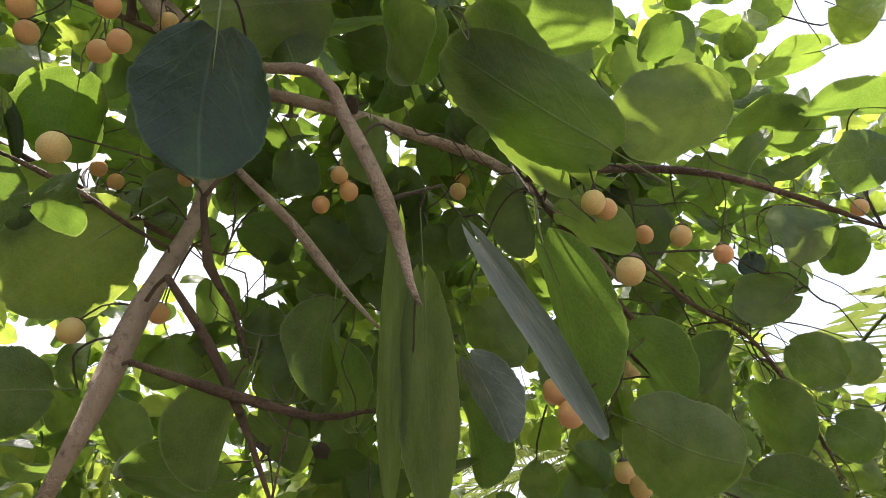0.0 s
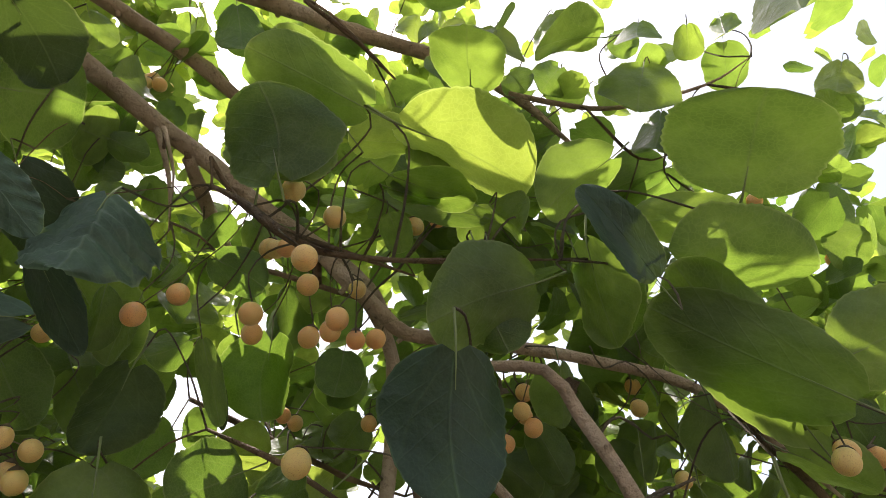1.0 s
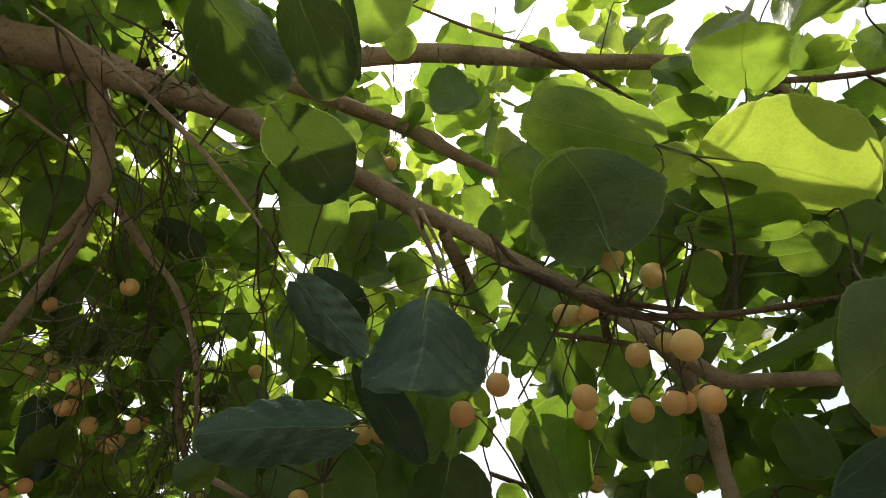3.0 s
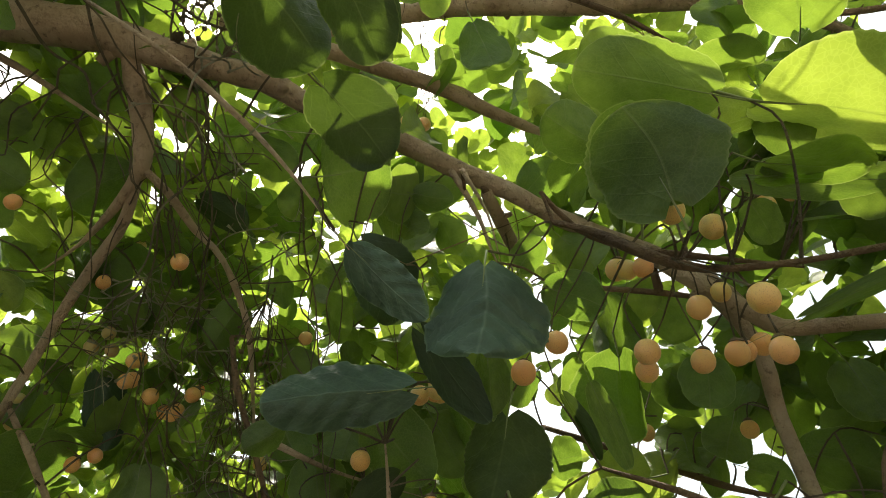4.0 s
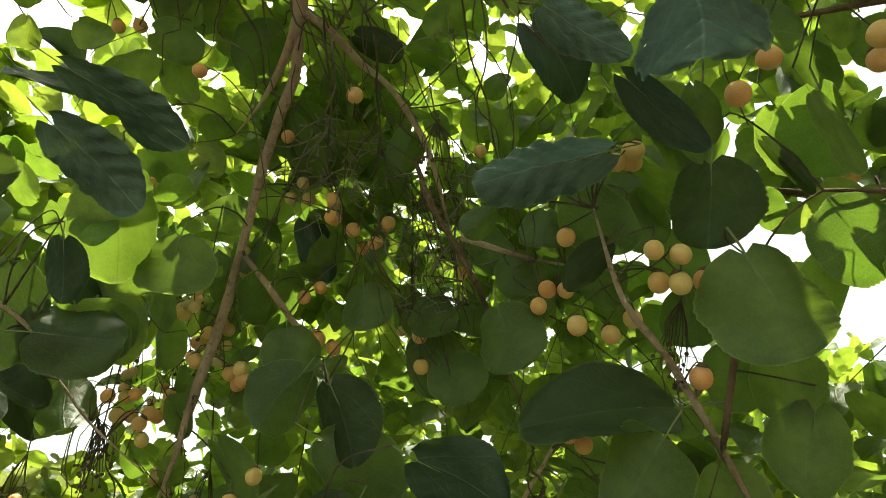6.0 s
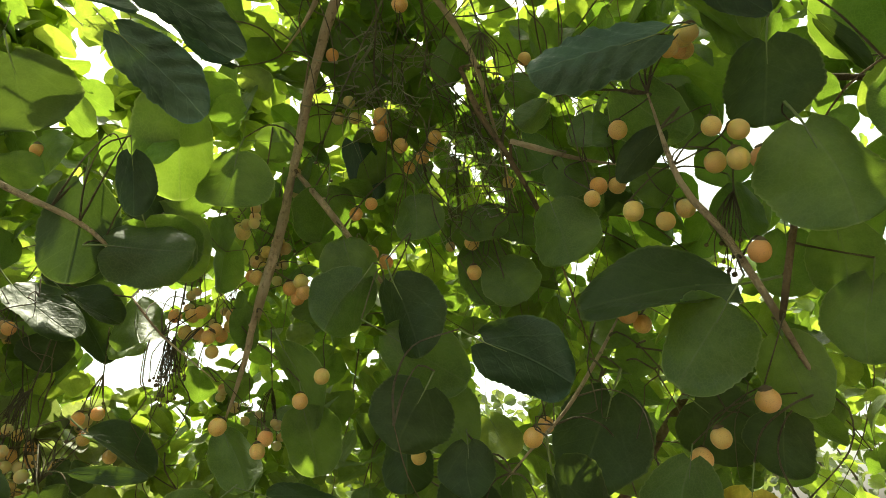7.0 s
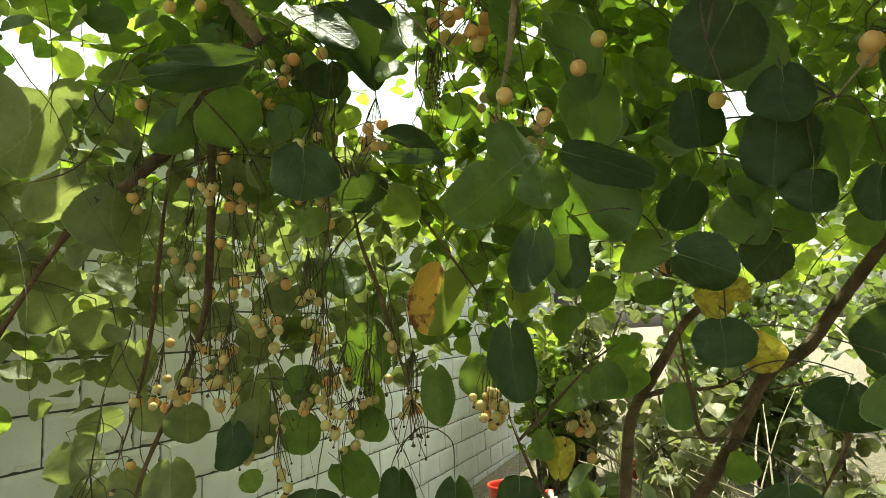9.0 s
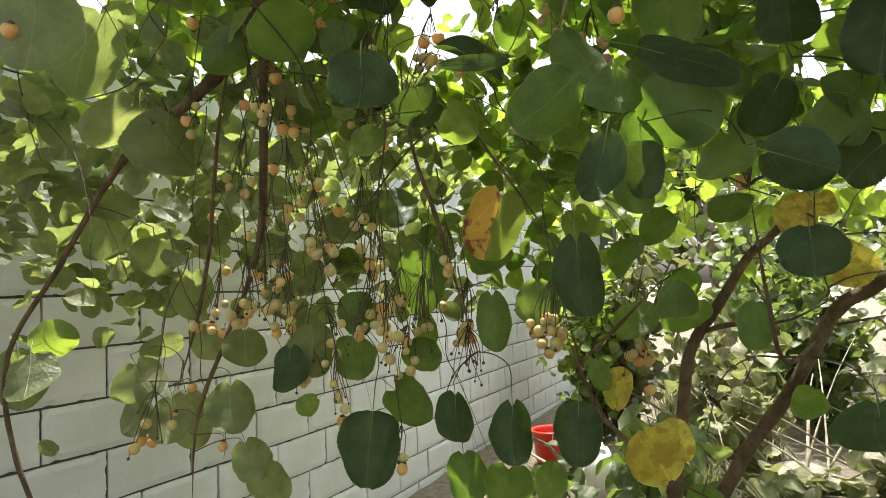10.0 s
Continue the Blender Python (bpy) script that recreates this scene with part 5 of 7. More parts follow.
leaf(1.119, 0.603, 1.814, 1.125, 0.610, 1.750, 0.870, 0.475, 0.132, 0.088, "deep")
leaf(0.925, 0.174, 1.714, 0.913, 0.172, 1.637, 0.900, 0.407, -0.155, 0.081)
leaf(0.967, 0.148, 1.656, 1.000, 0.169, 1.572, 0.931, -0.028, 0.363, 0.073)
leaf(1.043, 0.021, 1.732, 1.035, 0.025, 1.678, 0.978, 0.142, -0.152, 0.066)
leaf(1.312, 0.440, 1.414, 1.283, 0.435, 1.319, 0.878, 0.387, -0.283, 0.096)
leaf(1.295, 0.713, 1.500, 1.298, 0.722, 1.347, 0.745, 0.665, 0.056, 0.128)
leaf(1.229, 0.514, 1.389, 1.248, 0.519, 1.274, 0.835, 0.526, 0.160, 0.076)
leaf(1.211, 0.849, 1.411, 1.229, 0.862, 1.314, 0.741, 0.633, 0.223, 0.084)
leaf(1.111, 0.966, 1.286, 1.078, 0.947, 1.193, 0.896, 0.255, -0.365, 0.085, "deep")
leaf(1.151, 0.924, 1.327, 1.161, 0.944, 1.224, 0.744, 0.637, 0.201, 0.111)
leaf(1.200, 0.857, 1.309, 1.213, 0.870, 1.205, 0.966, 0.219, 0.141, 0.106)
leaf(1.118, 1.109, 1.331, 1.101, 1.085, 1.249, 0.436, 0.836, -0.334, 0.109)
leaf(1.086, 1.124, 1.204, 1.077, 1.107, 1.098, 0.626, 0.760, -0.177, 0.110)
leaf(0.998, 1.338, 1.262, 1.022, 1.311, 1.182, 0.455, 0.876, -0.158, 0.128)
leaf(0.997, 1.328, 1.186, 0.965, 1.294, 1.106, 0.459, 0.735, -0.499, 0.080)
leaf(1.053, 1.282, 1.171, 1.031, 1.271, 1.073, 0.803, 0.548, -0.235, 0.107)
leaf(1.146, 1.353, 1.306, 1.051, 1.396, 1.281, 0.341, 0.908, 0.245, 0.067)
leaf(0.578, 1.020, 1.333, 0.556, 0.980, 1.259, 0.708, 0.510, -0.489, 0.084)
leaf(0.728, 1.281, 1.329, 0.783, 1.214, 1.364, 0.653, 0.698, 0.294, 0.078, "lime")
leaf(1.174, 0.585, 1.188, 1.124, 0.564, 1.099, 0.539, 0.701, -0.467, 0.084, "deep")
leaf(1.172, 0.459, 1.170, 1.149, 0.450, 1.063, 0.912, 0.342, -0.225, 0.085, "deep")
leaf(1.216, 0.338, 1.179, 1.209, 0.343, 1.061, 0.986, 0.161, -0.051, 0.097, "deep")
leaf(1.091, 1.087, 1.076, 1.099, 1.054, 0.992, 0.692, 0.692, -0.208, 0.090)
leaf(1.214, 0.976, 1.160, 1.184, 1.013, 1.132, 0.844, 0.472, -0.255, 0.053, "lime")
leaf(1.088, 0.014, 1.365, 1.078, 0.019, 1.291, 0.961, 0.252, -0.117, 0.058)
leaf(0.968, -0.117, 1.234, 0.932, -0.116, 1.179, 0.817, -0.182, -0.547, 0.102, "deep")
leaf(1.362, 0.249, 1.363, 1.336, 0.238, 1.283, 0.949, -0.083, -0.305, 0.100)
leaf(1.048, 0.649, 2.043, 1.085, 0.676, 1.995, 0.474, 0.562, 0.678, 0.100, "deep")
leaf(1.367, 0.494, 2.049, 1.423, 0.520, 1.983, 0.704, 0.219, 0.676, 0.090)
leaf(0.953, -0.275, 1.460, 0.987, -0.262, 1.376, 0.923, 0.054, 0.381, 0.095, "deep")
leaf(0.957, -0.203, 1.371, 0.912, -0.176, 1.322, 0.763, 0.110, -0.637, 0.092, "deep")
leaf(0.853, -0.236, 1.394, 0.859, -0.266, 1.327, 0.951, 0.305, -0.053, 0.106)
leaf(0.845, -0.299, 1.527, 0.834, -0.287, 1.456, 0.933, -0.304, -0.191, 0.082, "deep")
leaf(0.756, -0.552, 1.772, 0.772, -0.533, 1.699, 0.975, -0.117, 0.188, 0.080, "deep")
leaf(0.657, 0.382, 2.763, 0.685, 0.464, 2.713, 0.716, 0.166, 0.678, 0.095, "lime")
leaf(0.592, 0.426, 2.638, 0.579, 0.446, 2.572, 0.273, 0.933, 0.235, 0.054)
leaf(0.534, 0.252, 2.587, 0.573, 0.228, 2.544, 0.706, 0.644, 0.294, 0.045, "deep")
leaf(0.598, 0.225, 2.622, 0.675, 0.198, 2.615, 0.318, 0.817, 0.481, 0.090)
leaf(0.712, 0.433, 2.713, 0.747, 0.366, 2.722, 0.574, 0.393, 0.718, 0.059, "lime")
leaf(0.667, 0.403, 2.623, 0.695, 0.343, 2.585, 0.923, 0.256, 0.286, 0.066)
leaf(0.664, 0.243, 2.523, 0.646, 0.303, 2.445, 0.705, 0.630, 0.327, 0.067)
leaf(0.601, 0.216, 2.509, 0.643, 0.153, 2.501, 0.639, 0.339, 0.690, 0.069)
leaf(0.713, 0.058, 2.625, 0.753, 0.138, 2.573, 0.621, 0.187, 0.761, 0.101)
leaf(0.645, -0.091, 2.535, 0.685, -0.165, 2.527, 0.614, 0.257, 0.746, 0.055, "deep")
leaf(0.763, 0.161, 2.708, 0.841, 0.170, 2.685, 0.252, 0.268, 0.930, 0.044, "lime")
leaf(0.652, -0.139, 2.696, 0.686, -0.218, 2.669, 0.825, 0.171, 0.539, 0.084)
leaf(0.662, 0.212, 2.513, 0.732, 0.210, 2.491, 0.215, 0.748, 0.628, 0.059)
leaf(0.773, 0.228, 2.543, 0.836, 0.187, 2.547, 0.206, 0.388, 0.898, 0.067, "lime")
leaf(0.197, -0.185, 2.442, 0.264, -0.273, 2.408, 0.713, 0.304, 0.631, 0.109, "deep")
leaf(0.169, -0.267, 2.457, 0.242, -0.329, 2.398, 0.475, -0.236, 0.847, 0.080, "deep")
leaf(0.138, -0.344, 2.527, 0.218, -0.354, 2.495, 0.355, -0.145, 0.924, 0.082)
leaf(0.171, -0.316, 2.487, 0.240, -0.348, 2.439, 0.581, 0.061, 0.812, 0.018, "deep")
leaf(0.265, -0.370, 2.635, 0.290, -0.406, 2.620, 0.356, -0.134, 0.925, 0.046)
leaf(0.303, -0.275, 2.421, 0.360, -0.358, 2.387, 0.545, 0.030, 0.838, 0.095, "deep")
leaf(0.407, -0.320, 2.602, 0.425, -0.352, 2.562, 0.816, -0.213, 0.537, 0.060)
leaf(0.819, -0.156, 1.762, 0.830, -0.156, 1.697, 0.978, 0.104, 0.180, 0.077, "deep")
leaf(0.836, -0.146, 1.712, 0.861, -0.136, 1.628, 0.921, -0.311, 0.236, 0.096, "deep")
leaf(0.955, -0.039, 1.669, 1.002, 0.001, 1.613, 0.825, -0.344, 0.449, 0.073, "deep")
leaf(0.961, -0.117, 1.626, 0.945, -0.071, 1.572, 0.952, -0.019, -0.305, 0.080)
leaf(0.822, -0.015, 1.549, 0.832, -0.081, 1.522, 0.948, 0.021, 0.319, 0.075, "deep")
leaf(0.963, 0.028, 1.606, 0.943, 0.049, 1.529, 0.917, -0.247, -0.314, 0.085)
leaf(0.849, -0.179, 1.641, 0.856, -0.168, 1.588, 0.973, 0.162, 0.165, 0.068, "deep")
leaf(1.058, -0.166, 1.628, 1.056, -0.190, 1.574, 0.999, 0.020, -0.042, 0.061)
leaf(0.927, -0.056, 1.465, 0.899, -0.056, 1.401, 0.917, -0.029, -0.399, 0.086, "deep")
leaf(0.839, -0.246, 1.628, 0.853, -0.238, 1.570, 0.952, -0.242, 0.189, 0.049, "deep")
leaf(1.052, -0.242, 1.591, 1.035, -0.287, 1.596, 0.902, -0.369, -0.225, 0.059)
leaf(1.126, -0.031, 1.510, 1.150, -0.052, 1.456, 0.877, -0.149, 0.457, 0.060, "yel")
leaf(0.624, 0.457, 2.586, 0.636, 0.453, 2.527, 0.744, 0.659, 0.110, 0.052, "lime")
leaf(0.723, 0.340, 2.416, 0.738, 0.289, 2.382, 0.942, 0.049, 0.332, 0.063, "lime")
leaf(0.793, 0.211, 2.427, 0.824, 0.163, 2.400, 0.731, 0.074, 0.679, 0.054, "lime")
leaf(0.710, 0.467, 2.492, 0.725, 0.415, 2.470, 0.807, -0.030, 0.590, 0.048, "lime")
leaf(0.713, 0.323, 2.246, 0.726, 0.271, 2.204, 0.971, 0.239, 0.001, 0.060)
leaf(0.787, 0.529, 1.770, 0.777, 0.530, 1.678, 0.822, 0.563, -0.084, 0.112, "deep")
leaf(0.887, 0.488, 1.736, 0.932, 0.500, 1.684, 0.428, 0.727, 0.537, 0.088, "deep")
leaf(0.913, 0.230, 1.714, 0.912, 0.332, 1.648, 0.872, 0.269, 0.408, 0.102)
leaf(1.005, 0.490, 1.734, 1.067, 0.462, 1.692, 0.469, 0.878, 0.093, 0.089, "lime")
leaf(0.843, 0.126, 1.713, 0.909, 0.006, 1.671, 0.862, 0.502, -0.077, 0.066, "deep")
leaf(0.928, 0.107, 1.852, 0.993, 0.095, 1.750, 0.847, 0.042, 0.530, 0.098)
leaf(0.946, 0.139, 1.694, 0.935, 0.035, 1.601, 0.988, -0.148, 0.045, 0.108)
leaf(1.036, 0.279, 1.839, 1.031, 0.226, 1.739, 0.879, 0.401, -0.257, 0.084)
leaf(0.957, 0.650, 1.711, 0.973, 0.634, 1.665, 0.885, 0.440, 0.155, 0.066, "lime")
leaf(0.930, -0.167, 1.763, 0.922, -0.168, 1.650, 0.982, -0.175, -0.069, 0.082)
leaf(0.935, -0.214, 1.718, 0.954, -0.212, 1.625, 0.949, 0.243, 0.202, 0.059)
leaf(1.068, -0.189, 1.840, 1.041, -0.229, 1.762, 0.952, -0.055, -0.302, 0.075, "lime")
leaf(0.845, -0.361, 1.819, 0.895, -0.326, 1.701, 0.786, -0.598, 0.155, 0.155, "deep")
leaf(0.818, -0.465, 1.803, 0.841, -0.538, 1.740, 0.845, -0.174, 0.506, 0.112, "deep")
leaf(0.991, -0.139, 1.663, 0.963, -0.096, 1.607, 0.906, 0.402, -0.135, 0.077)
leaf(0.911, -0.396, 1.675, 0.877, -0.419, 1.612, 0.857, -0.407, -0.316, 0.090)
leaf(0.994, -0.097, 1.444, 1.012, -0.110, 1.382, 0.839, -0.428, 0.336, 0.069, "yel")
leaf(1.092, -0.046, 1.527, 1.112, -0.058, 1.478, 0.912, 0.274, 0.304, 0.054, "yel")
leaf(1.110, -0.086, 1.526, 1.118, -0.094, 1.494, 0.958, 0.211, 0.192, 0.048, "yel")
leaf(0.906, 0.190, 1.613, 0.895, 0.204, 1.514, 0.988, -0.092, -0.127, 0.077, "deep")
leaf(0.917, 0.142, 1.604, 0.951, 0.147, 1.531, 0.902, 0.069, 0.426, 0.064, "deep")
leaf(0.975, -0.148, 1.568, 0.971, -0.101, 1.526, 0.951, 0.243, 0.191, 0.085, "deep")
leaf(1.091, 0.032, 1.537, 1.135, 0.050, 1.494, 0.630, 0.237, 0.739, 0.076)
leaf(0.916, 0.244, 1.466, 0.928, 0.237, 1.356, 0.951, 0.296, 0.089, 0.077, "deep")
leaf(1.092, 0.135, 1.401, 1.057, 0.126, 1.338, 0.880, -0.040, -0.474, 0.070)


def fine_twigs(name, tree, starts, reach, thick, sag):
    """Thin shoots that join leaf and fruit stalks to the nearest wood; too many to count."""
    bm = bmesh.new()
    rng = random.Random(4)
    wood = np.array([p[:] for p in WOOD[tree]])
    for s in starts:
        d = np.linalg.norm(wood - np.array(s[:]), axis=1)
        k = int(np.argmin(d))
        if d[k] > reach or d[k] < 0.004:
            continue
        e = Vector(wood[k])
        bend = Vector((rng.uniform(-1, 1), rng.uniform(-1, 1), rng.uniform(0.2, 1.2))) * d[k] * 0.12 * sag
        m1, m2 = s.lerp(e, 0.33) + bend, s.lerp(e, 0.7) + bend * 0.8
        tube(bm, smooth_line([(*s, thick), (*m1, thick), (*m2, thick * 1.2), (*e, thick * 1.5)], 0.012), 4, 0.15, k, False)
    ob = part(name, bm, TWIG, tree)
    ob.matrix_parent_inverse = tree.matrix_world.inverted()
    return tagged(ob, kind="stuff")


bm = bmesh.new()
for tree, first, spot, r in STEM_ENDS:
    # side shoots run on into the wood beside them
    last = min((n for t, n in STEM_SPANS if t is tree and n > first), default=len(WOOD[tree]))
    others = WOOD[tree][:first] + WOOD[tree][last:]
    near = min(others, key=lambda q: (q - spot).length_squared)
    gap_to = (near - spot).length
    if 0.01 < gap_to < 0.12:
        mid = spot.lerp(near, 0.5) + Vector((0, 0, 0.12 * gap_to))
        tube(bm, smooth_line([(*spot, r), (*mid, r * 0.9), (*near, r)], 0.02), 6, 0.08, first)
ob = part("side_shoot", bm, BARK_DARK, tree_a)
ob.matrix_parent_inverse = tree_a.matrix_world.inverted()
tagged(ob, kind="stuff")
fine_twigs("twig_tangle", tree_a, LEAF_BASES, 0.19, 0.0012, 2.2)
fine_twigs("stalk_tangle", tree_a, FRUIT_TOPS, 0.16, 0.0009, 2.6)

# ---- the crown farther in: small leaves past counting ----
CENTRE = Vector((-0.1, -0.25, 1.7))


def blade_template(rows, cols, seed):
    me = leaf_mesh(seed, rows, cols, False)
    co = np.array([v.co[:] for v in me.vertices])
    faces = [tuple(p.vertices) for p in me.polygons]
    uvs = [tuple(me.uv_layers[0].data[i].uv) for p in me.polygons for i in p.loop_indices]
    bpy.data.meshes.remove(me)
    return co, faces, uvs


TEMPLATES = [blade_template(5, 4, s) for s in range(20, 26)]


def leaf_mass(name, tree, spots, material, label=""):
    """Joins many small leaves (place, size, turn) into one mesh."""
    verts, faces, uvs = [], [], []
    for k, (place, size, turn) in enumerate(spots):
        co, fs, us = TEMPLATES[k % len(TEMPLATES)]
        m = np.array(turn.to_matrix())
        start = sum(len(v) for v in verts[-1:]) and LEAF_START[0]
        verts.append((co * size) @ m.T + np.array(place[:]))
        faces += [tuple(i + start for i in f) for f in fs]
        LEAF_START[0] = start + len(co)
        uvs += us
    LEAF_START[0] = 0
    me = bpy.data.meshes.new(name)
    me.from_pydata(np.concatenate(verts).tolist(), [], faces)
    layer = me.uv_layers.new(name="UVMap")
    layer.data.foreach_set("uv", np.array(uvs, "f").ravel())
    me.polygons.foreach_set("use_smooth", [True] * len(me.polygons))
    me.materials.append(material)
    ob = new(name, me)
    ob.parent = tree
    if tree:
        ob.matrix_parent_inverse = tree.matrix_world.inverted()
    return tagged(ob, label, kind="stuff")


LEAF_START = [0]


def hang(rng, flat=0.5):
    """A leaf's turn: roughly level or drooping, any heading."""
    return Euler((rng.gauss(-0.5, flat), rng.gauss(0, flat), rng.uniform(0, 6.28))).to_quaternion()


def gap(az, el):
    """How open the crown is that way: 0 closed, 1 open sky. Azimuth from +x to +y, in degrees."""
    o = 0.0
    for a, e, ra, re, s in OPENINGS:
        o = max(o, s * max(0.0, 1.25 - math.hypot((az - a) / ra, (el - e) / re)))
    return min(o, 1.0)


OPENINGS, LANE_LIST, GAP_LIST, BUNCH_LIST = [], [], [], []


def opening(*row):
    OPENINGS.append(row)


opening(-92, 36, 7, 10, 0.55)
opening(-84, 52, 16, 7, 1.0)
opening(-68, 61, 12, 6, 1.0)
opening(-87, 16, 8, 5, 0.6)
opening(-61, 8, 9, 5, 0.8)
opening(-20, 27, 5, 5, 1.0)
opening(-35, 20, 5, 4, 1.0)
opening(-26, 36, 4, 4, 0.9)
opening(-21, 19, 4, 4, 0.9)
opening(-29, 26, 13, 12, 0.6)
opening(-33, 24, 5, 4.5, 1.0)
opening(-51, 34, 3, 3, 0.7)
opening(-10, 62, 5, 3, 0.8)
opening(-12, 48, 3, 2.5, 0.8)
opening(-36, 35, 2.5, 2, 0.6)
opening(43, 43, 5, 4, 0.7)
opening(9, 21, 3, 2.5, 0.8)
opening(32, 12, 4.5, 2.5, 0.9)
opening(34, 19, 4, 2.5, 0.9)
opening(-15, 29, 4.5, 2, 0.9)
opening(-7, 21, 3, 2.5, 0.8)
opening(-14, 12, 3.5, 2.5, 0.8)
opening(-1, 11, 3.5, 3, 0.8)
opening(60, 13, 4, 4, 1.0)
opening(31, 22, 3, 3, 0.7)
opening(23, 13, 4, 2.5, 0.8)
opening(10, 29, 3, 2, 0.8)
opening(14, -10, 24, 9, 0.95)
opening(53, -17, 15, 9, 0.9)
rng = random.Random(21)
OPEN_TOP, TOP = [0.93], [3.05]


# gaps in the leaves above, where the sun falls through to single blades
def sun_lane(*spot):
    LANE_LIST.append(spot)


sun_lane(1.121, 1.497, 1.771)
sun_lane(1.121, 1.306, 1.57)
sun_lane(1.053, 1.765, 1.603)
sun_lane(1.137, 1.617, 1.501)
sun_lane(0.977, 1.789, 1.708)
sun_lane(1.173, 1.178, 1.738)
sun_lane(1.032, 1.653, 1.886)
sun_lane(0.163, -0.746, 2.346)
sun_lane(0.141, -0.815, 2.347)
sun_lane(0.116, -0.845, 2.36)
sun_lane(0.511, -0.728, 1.95)
sun_lane(0.475, -0.759, 1.954)
sun_lane(0.539, -0.714, 2.062)
sun_lane(0.566, -0.726, 2.019)
sun_lane(0.51, -0.636, 2.216)
sun_lane(0.596, -0.707, 2.132)
sun_lane(-0.081, -1.075, 2.075)
sun_lane(-0.032, -1.021, 2.13)
sun_lane(0.014, -1.013, 2.126)
sun_lane(1.083, 0.433, 2.372)
sun_lane(1.103, 0.565, 2.196)
sun_lane(1.148, 0.559, 2.049)
sun_lane(1.27, -0.194, 1.883)
sun_lane(0.987, 0.055, 2.182)
sun_lane(0.96, 0.176, 1.643)
sun_lane(1.255, 0.413, 1.366)
sun_lane(0.991, 1.737, 1.859)
sun_lane(1.06, 1.623, 1.731)
sun_lane(0.895, 0.705, 2.543)
sun_lane(0.938, 0.487, 2.481)
sun_lane(0.774, 0.3, 2.84)
sun_lane(0.812, 0.477, 2.783)
sun_lane(0.51, -0.31, 2.97)
sun_lane(0.475, -0.40, 2.97)
sun_lane(0.44, -0.50, 2.97)
sun_lane(0.40, -0.61, 2.94)
sun_lane(0.36, -0.717, 2.92)
sun_lane(0.32, -0.80, 2.89)
sun_lane(0.28, -0.89, 2.87)
sun_lane(0.52, -0.30, 2.84)
sun_lane(0.526, -0.46, 2.81)
sun_lane(0.525, -0.6, 2.75)
sun_lane(0.46, -0.05, 2.65)
sun_lane(0.455, -0.2, 2.62)
sun_lane(0.465, -0.35, 2.58)
sun_lane(0.649, -0.794, 2.161)
sun_lane(0.628, -0.735, 2.146)
sun_lane(0.490, -0.682, 1.976)
sun_lane(0.509, -0.665, 1.949)
sun_lane(0.510, -0.739, 1.969)
sun_lane(0.513, -0.715, 1.976)
sun_lane(0.500, -0.741, 1.992)
sun_lane(0.109, -0.712, 2.327)
sun_lane(0.096, -0.748, 2.325)
sun_lane(0.100, -0.723, 2.329)
sun_lane(1.007, 0.617, 2.491)
sun_lane(0.930, 0.560, 2.500)
sun_lane(1.060, 0.540, 2.440)
sun_lane(0.980, 0.680, 2.400)
sun_lane(0.813, 0.374, 2.462)
sun_lane(0.742, 1.261, 1.344)
sun_lane(0.563, 0.991, 1.298)
sun_lane(1.104, 1.368, 1.314)
sun_lane(1.062, 1.150, 1.199)
sun_lane(0.896, 0.233, 2.317)
sun_lane(0.719, 0.314, 2.220)
sun_lane(0.760, 0.300, 2.400)
LANES = np.array(LANE_LIST)
# openings through the leaves to the sky: a point on each, its way and half its spread
def sky_gap(*row):
    GAP_LIST.append(row)


sky_gap(0.042, -0.641, 1.79, 0.855, -0.13, 0.502, 0.081)
sky_gap(0.035, -0.686, 1.782, 0.834, -0.279, 0.476, 0.045)
sky_gap(0.062, -0.66, 1.739, 0.924, -0.192, 0.331, 0.036)
sky_gap(-0.217, -0.833, 1.831, -0.008, -0.77, 0.637, 0.081)
sky_gap(-0.174, -0.882, 1.738, 0.135, -0.935, 0.329, 0.081)
sky_gap(-0.044, -0.842, 1.695, 0.57, -0.801, 0.184, 0.054)
sky_gap(0.061, -0.548, 1.867, 0.879, -0.225, 0.419, 0.068)
sky_gap(0.036, -0.593, 1.884, 0.796, -0.374, 0.476, 0.041)
sky_gap(0.084, -0.469, 1.914, 0.719, -0.615, 0.324, 0.068)
sky_gap(0.087, -0.455, 1.931, 0.729, -0.569, 0.381, 0.045)
sky_gap(0.137, -0.414, 1.86, 0.769, -0.551, 0.323, 0.042)
sky_gap(0.193, 0.024, 1.672, 0.777, 0.461, 0.429, 0.045)
sky_gap(0.208, 0.026, 1.638, 0.826, 0.467, 0.314, 0.041)
sky_gap(0.231, -0.209, 1.631, 0.903, -0.316, 0.29, 0.036)
sky_gap(0.249, -0.127, 1.622, 0.964, -0.044, 0.261, 0.041)
sky_gap(0.255, -0.149, 1.586, 0.983, -0.119, 0.142, 0.041)
sky_gap(0.004, -0.584, 1.963, 0.512, -0.694, 0.506, 0.041)
sky_gap(0.067, -0.094, 1.963, 0.537, 0.514, 0.669, 0.063)
sky_gap(0.07, -0.117, 1.977, 0.547, 0.436, 0.714, 0.041)
sky_gap(0.092, -0.089, 1.937, 0.619, 0.529, 0.58, 0.032)
SKY_GAPS = np.array(GAP_LIST)


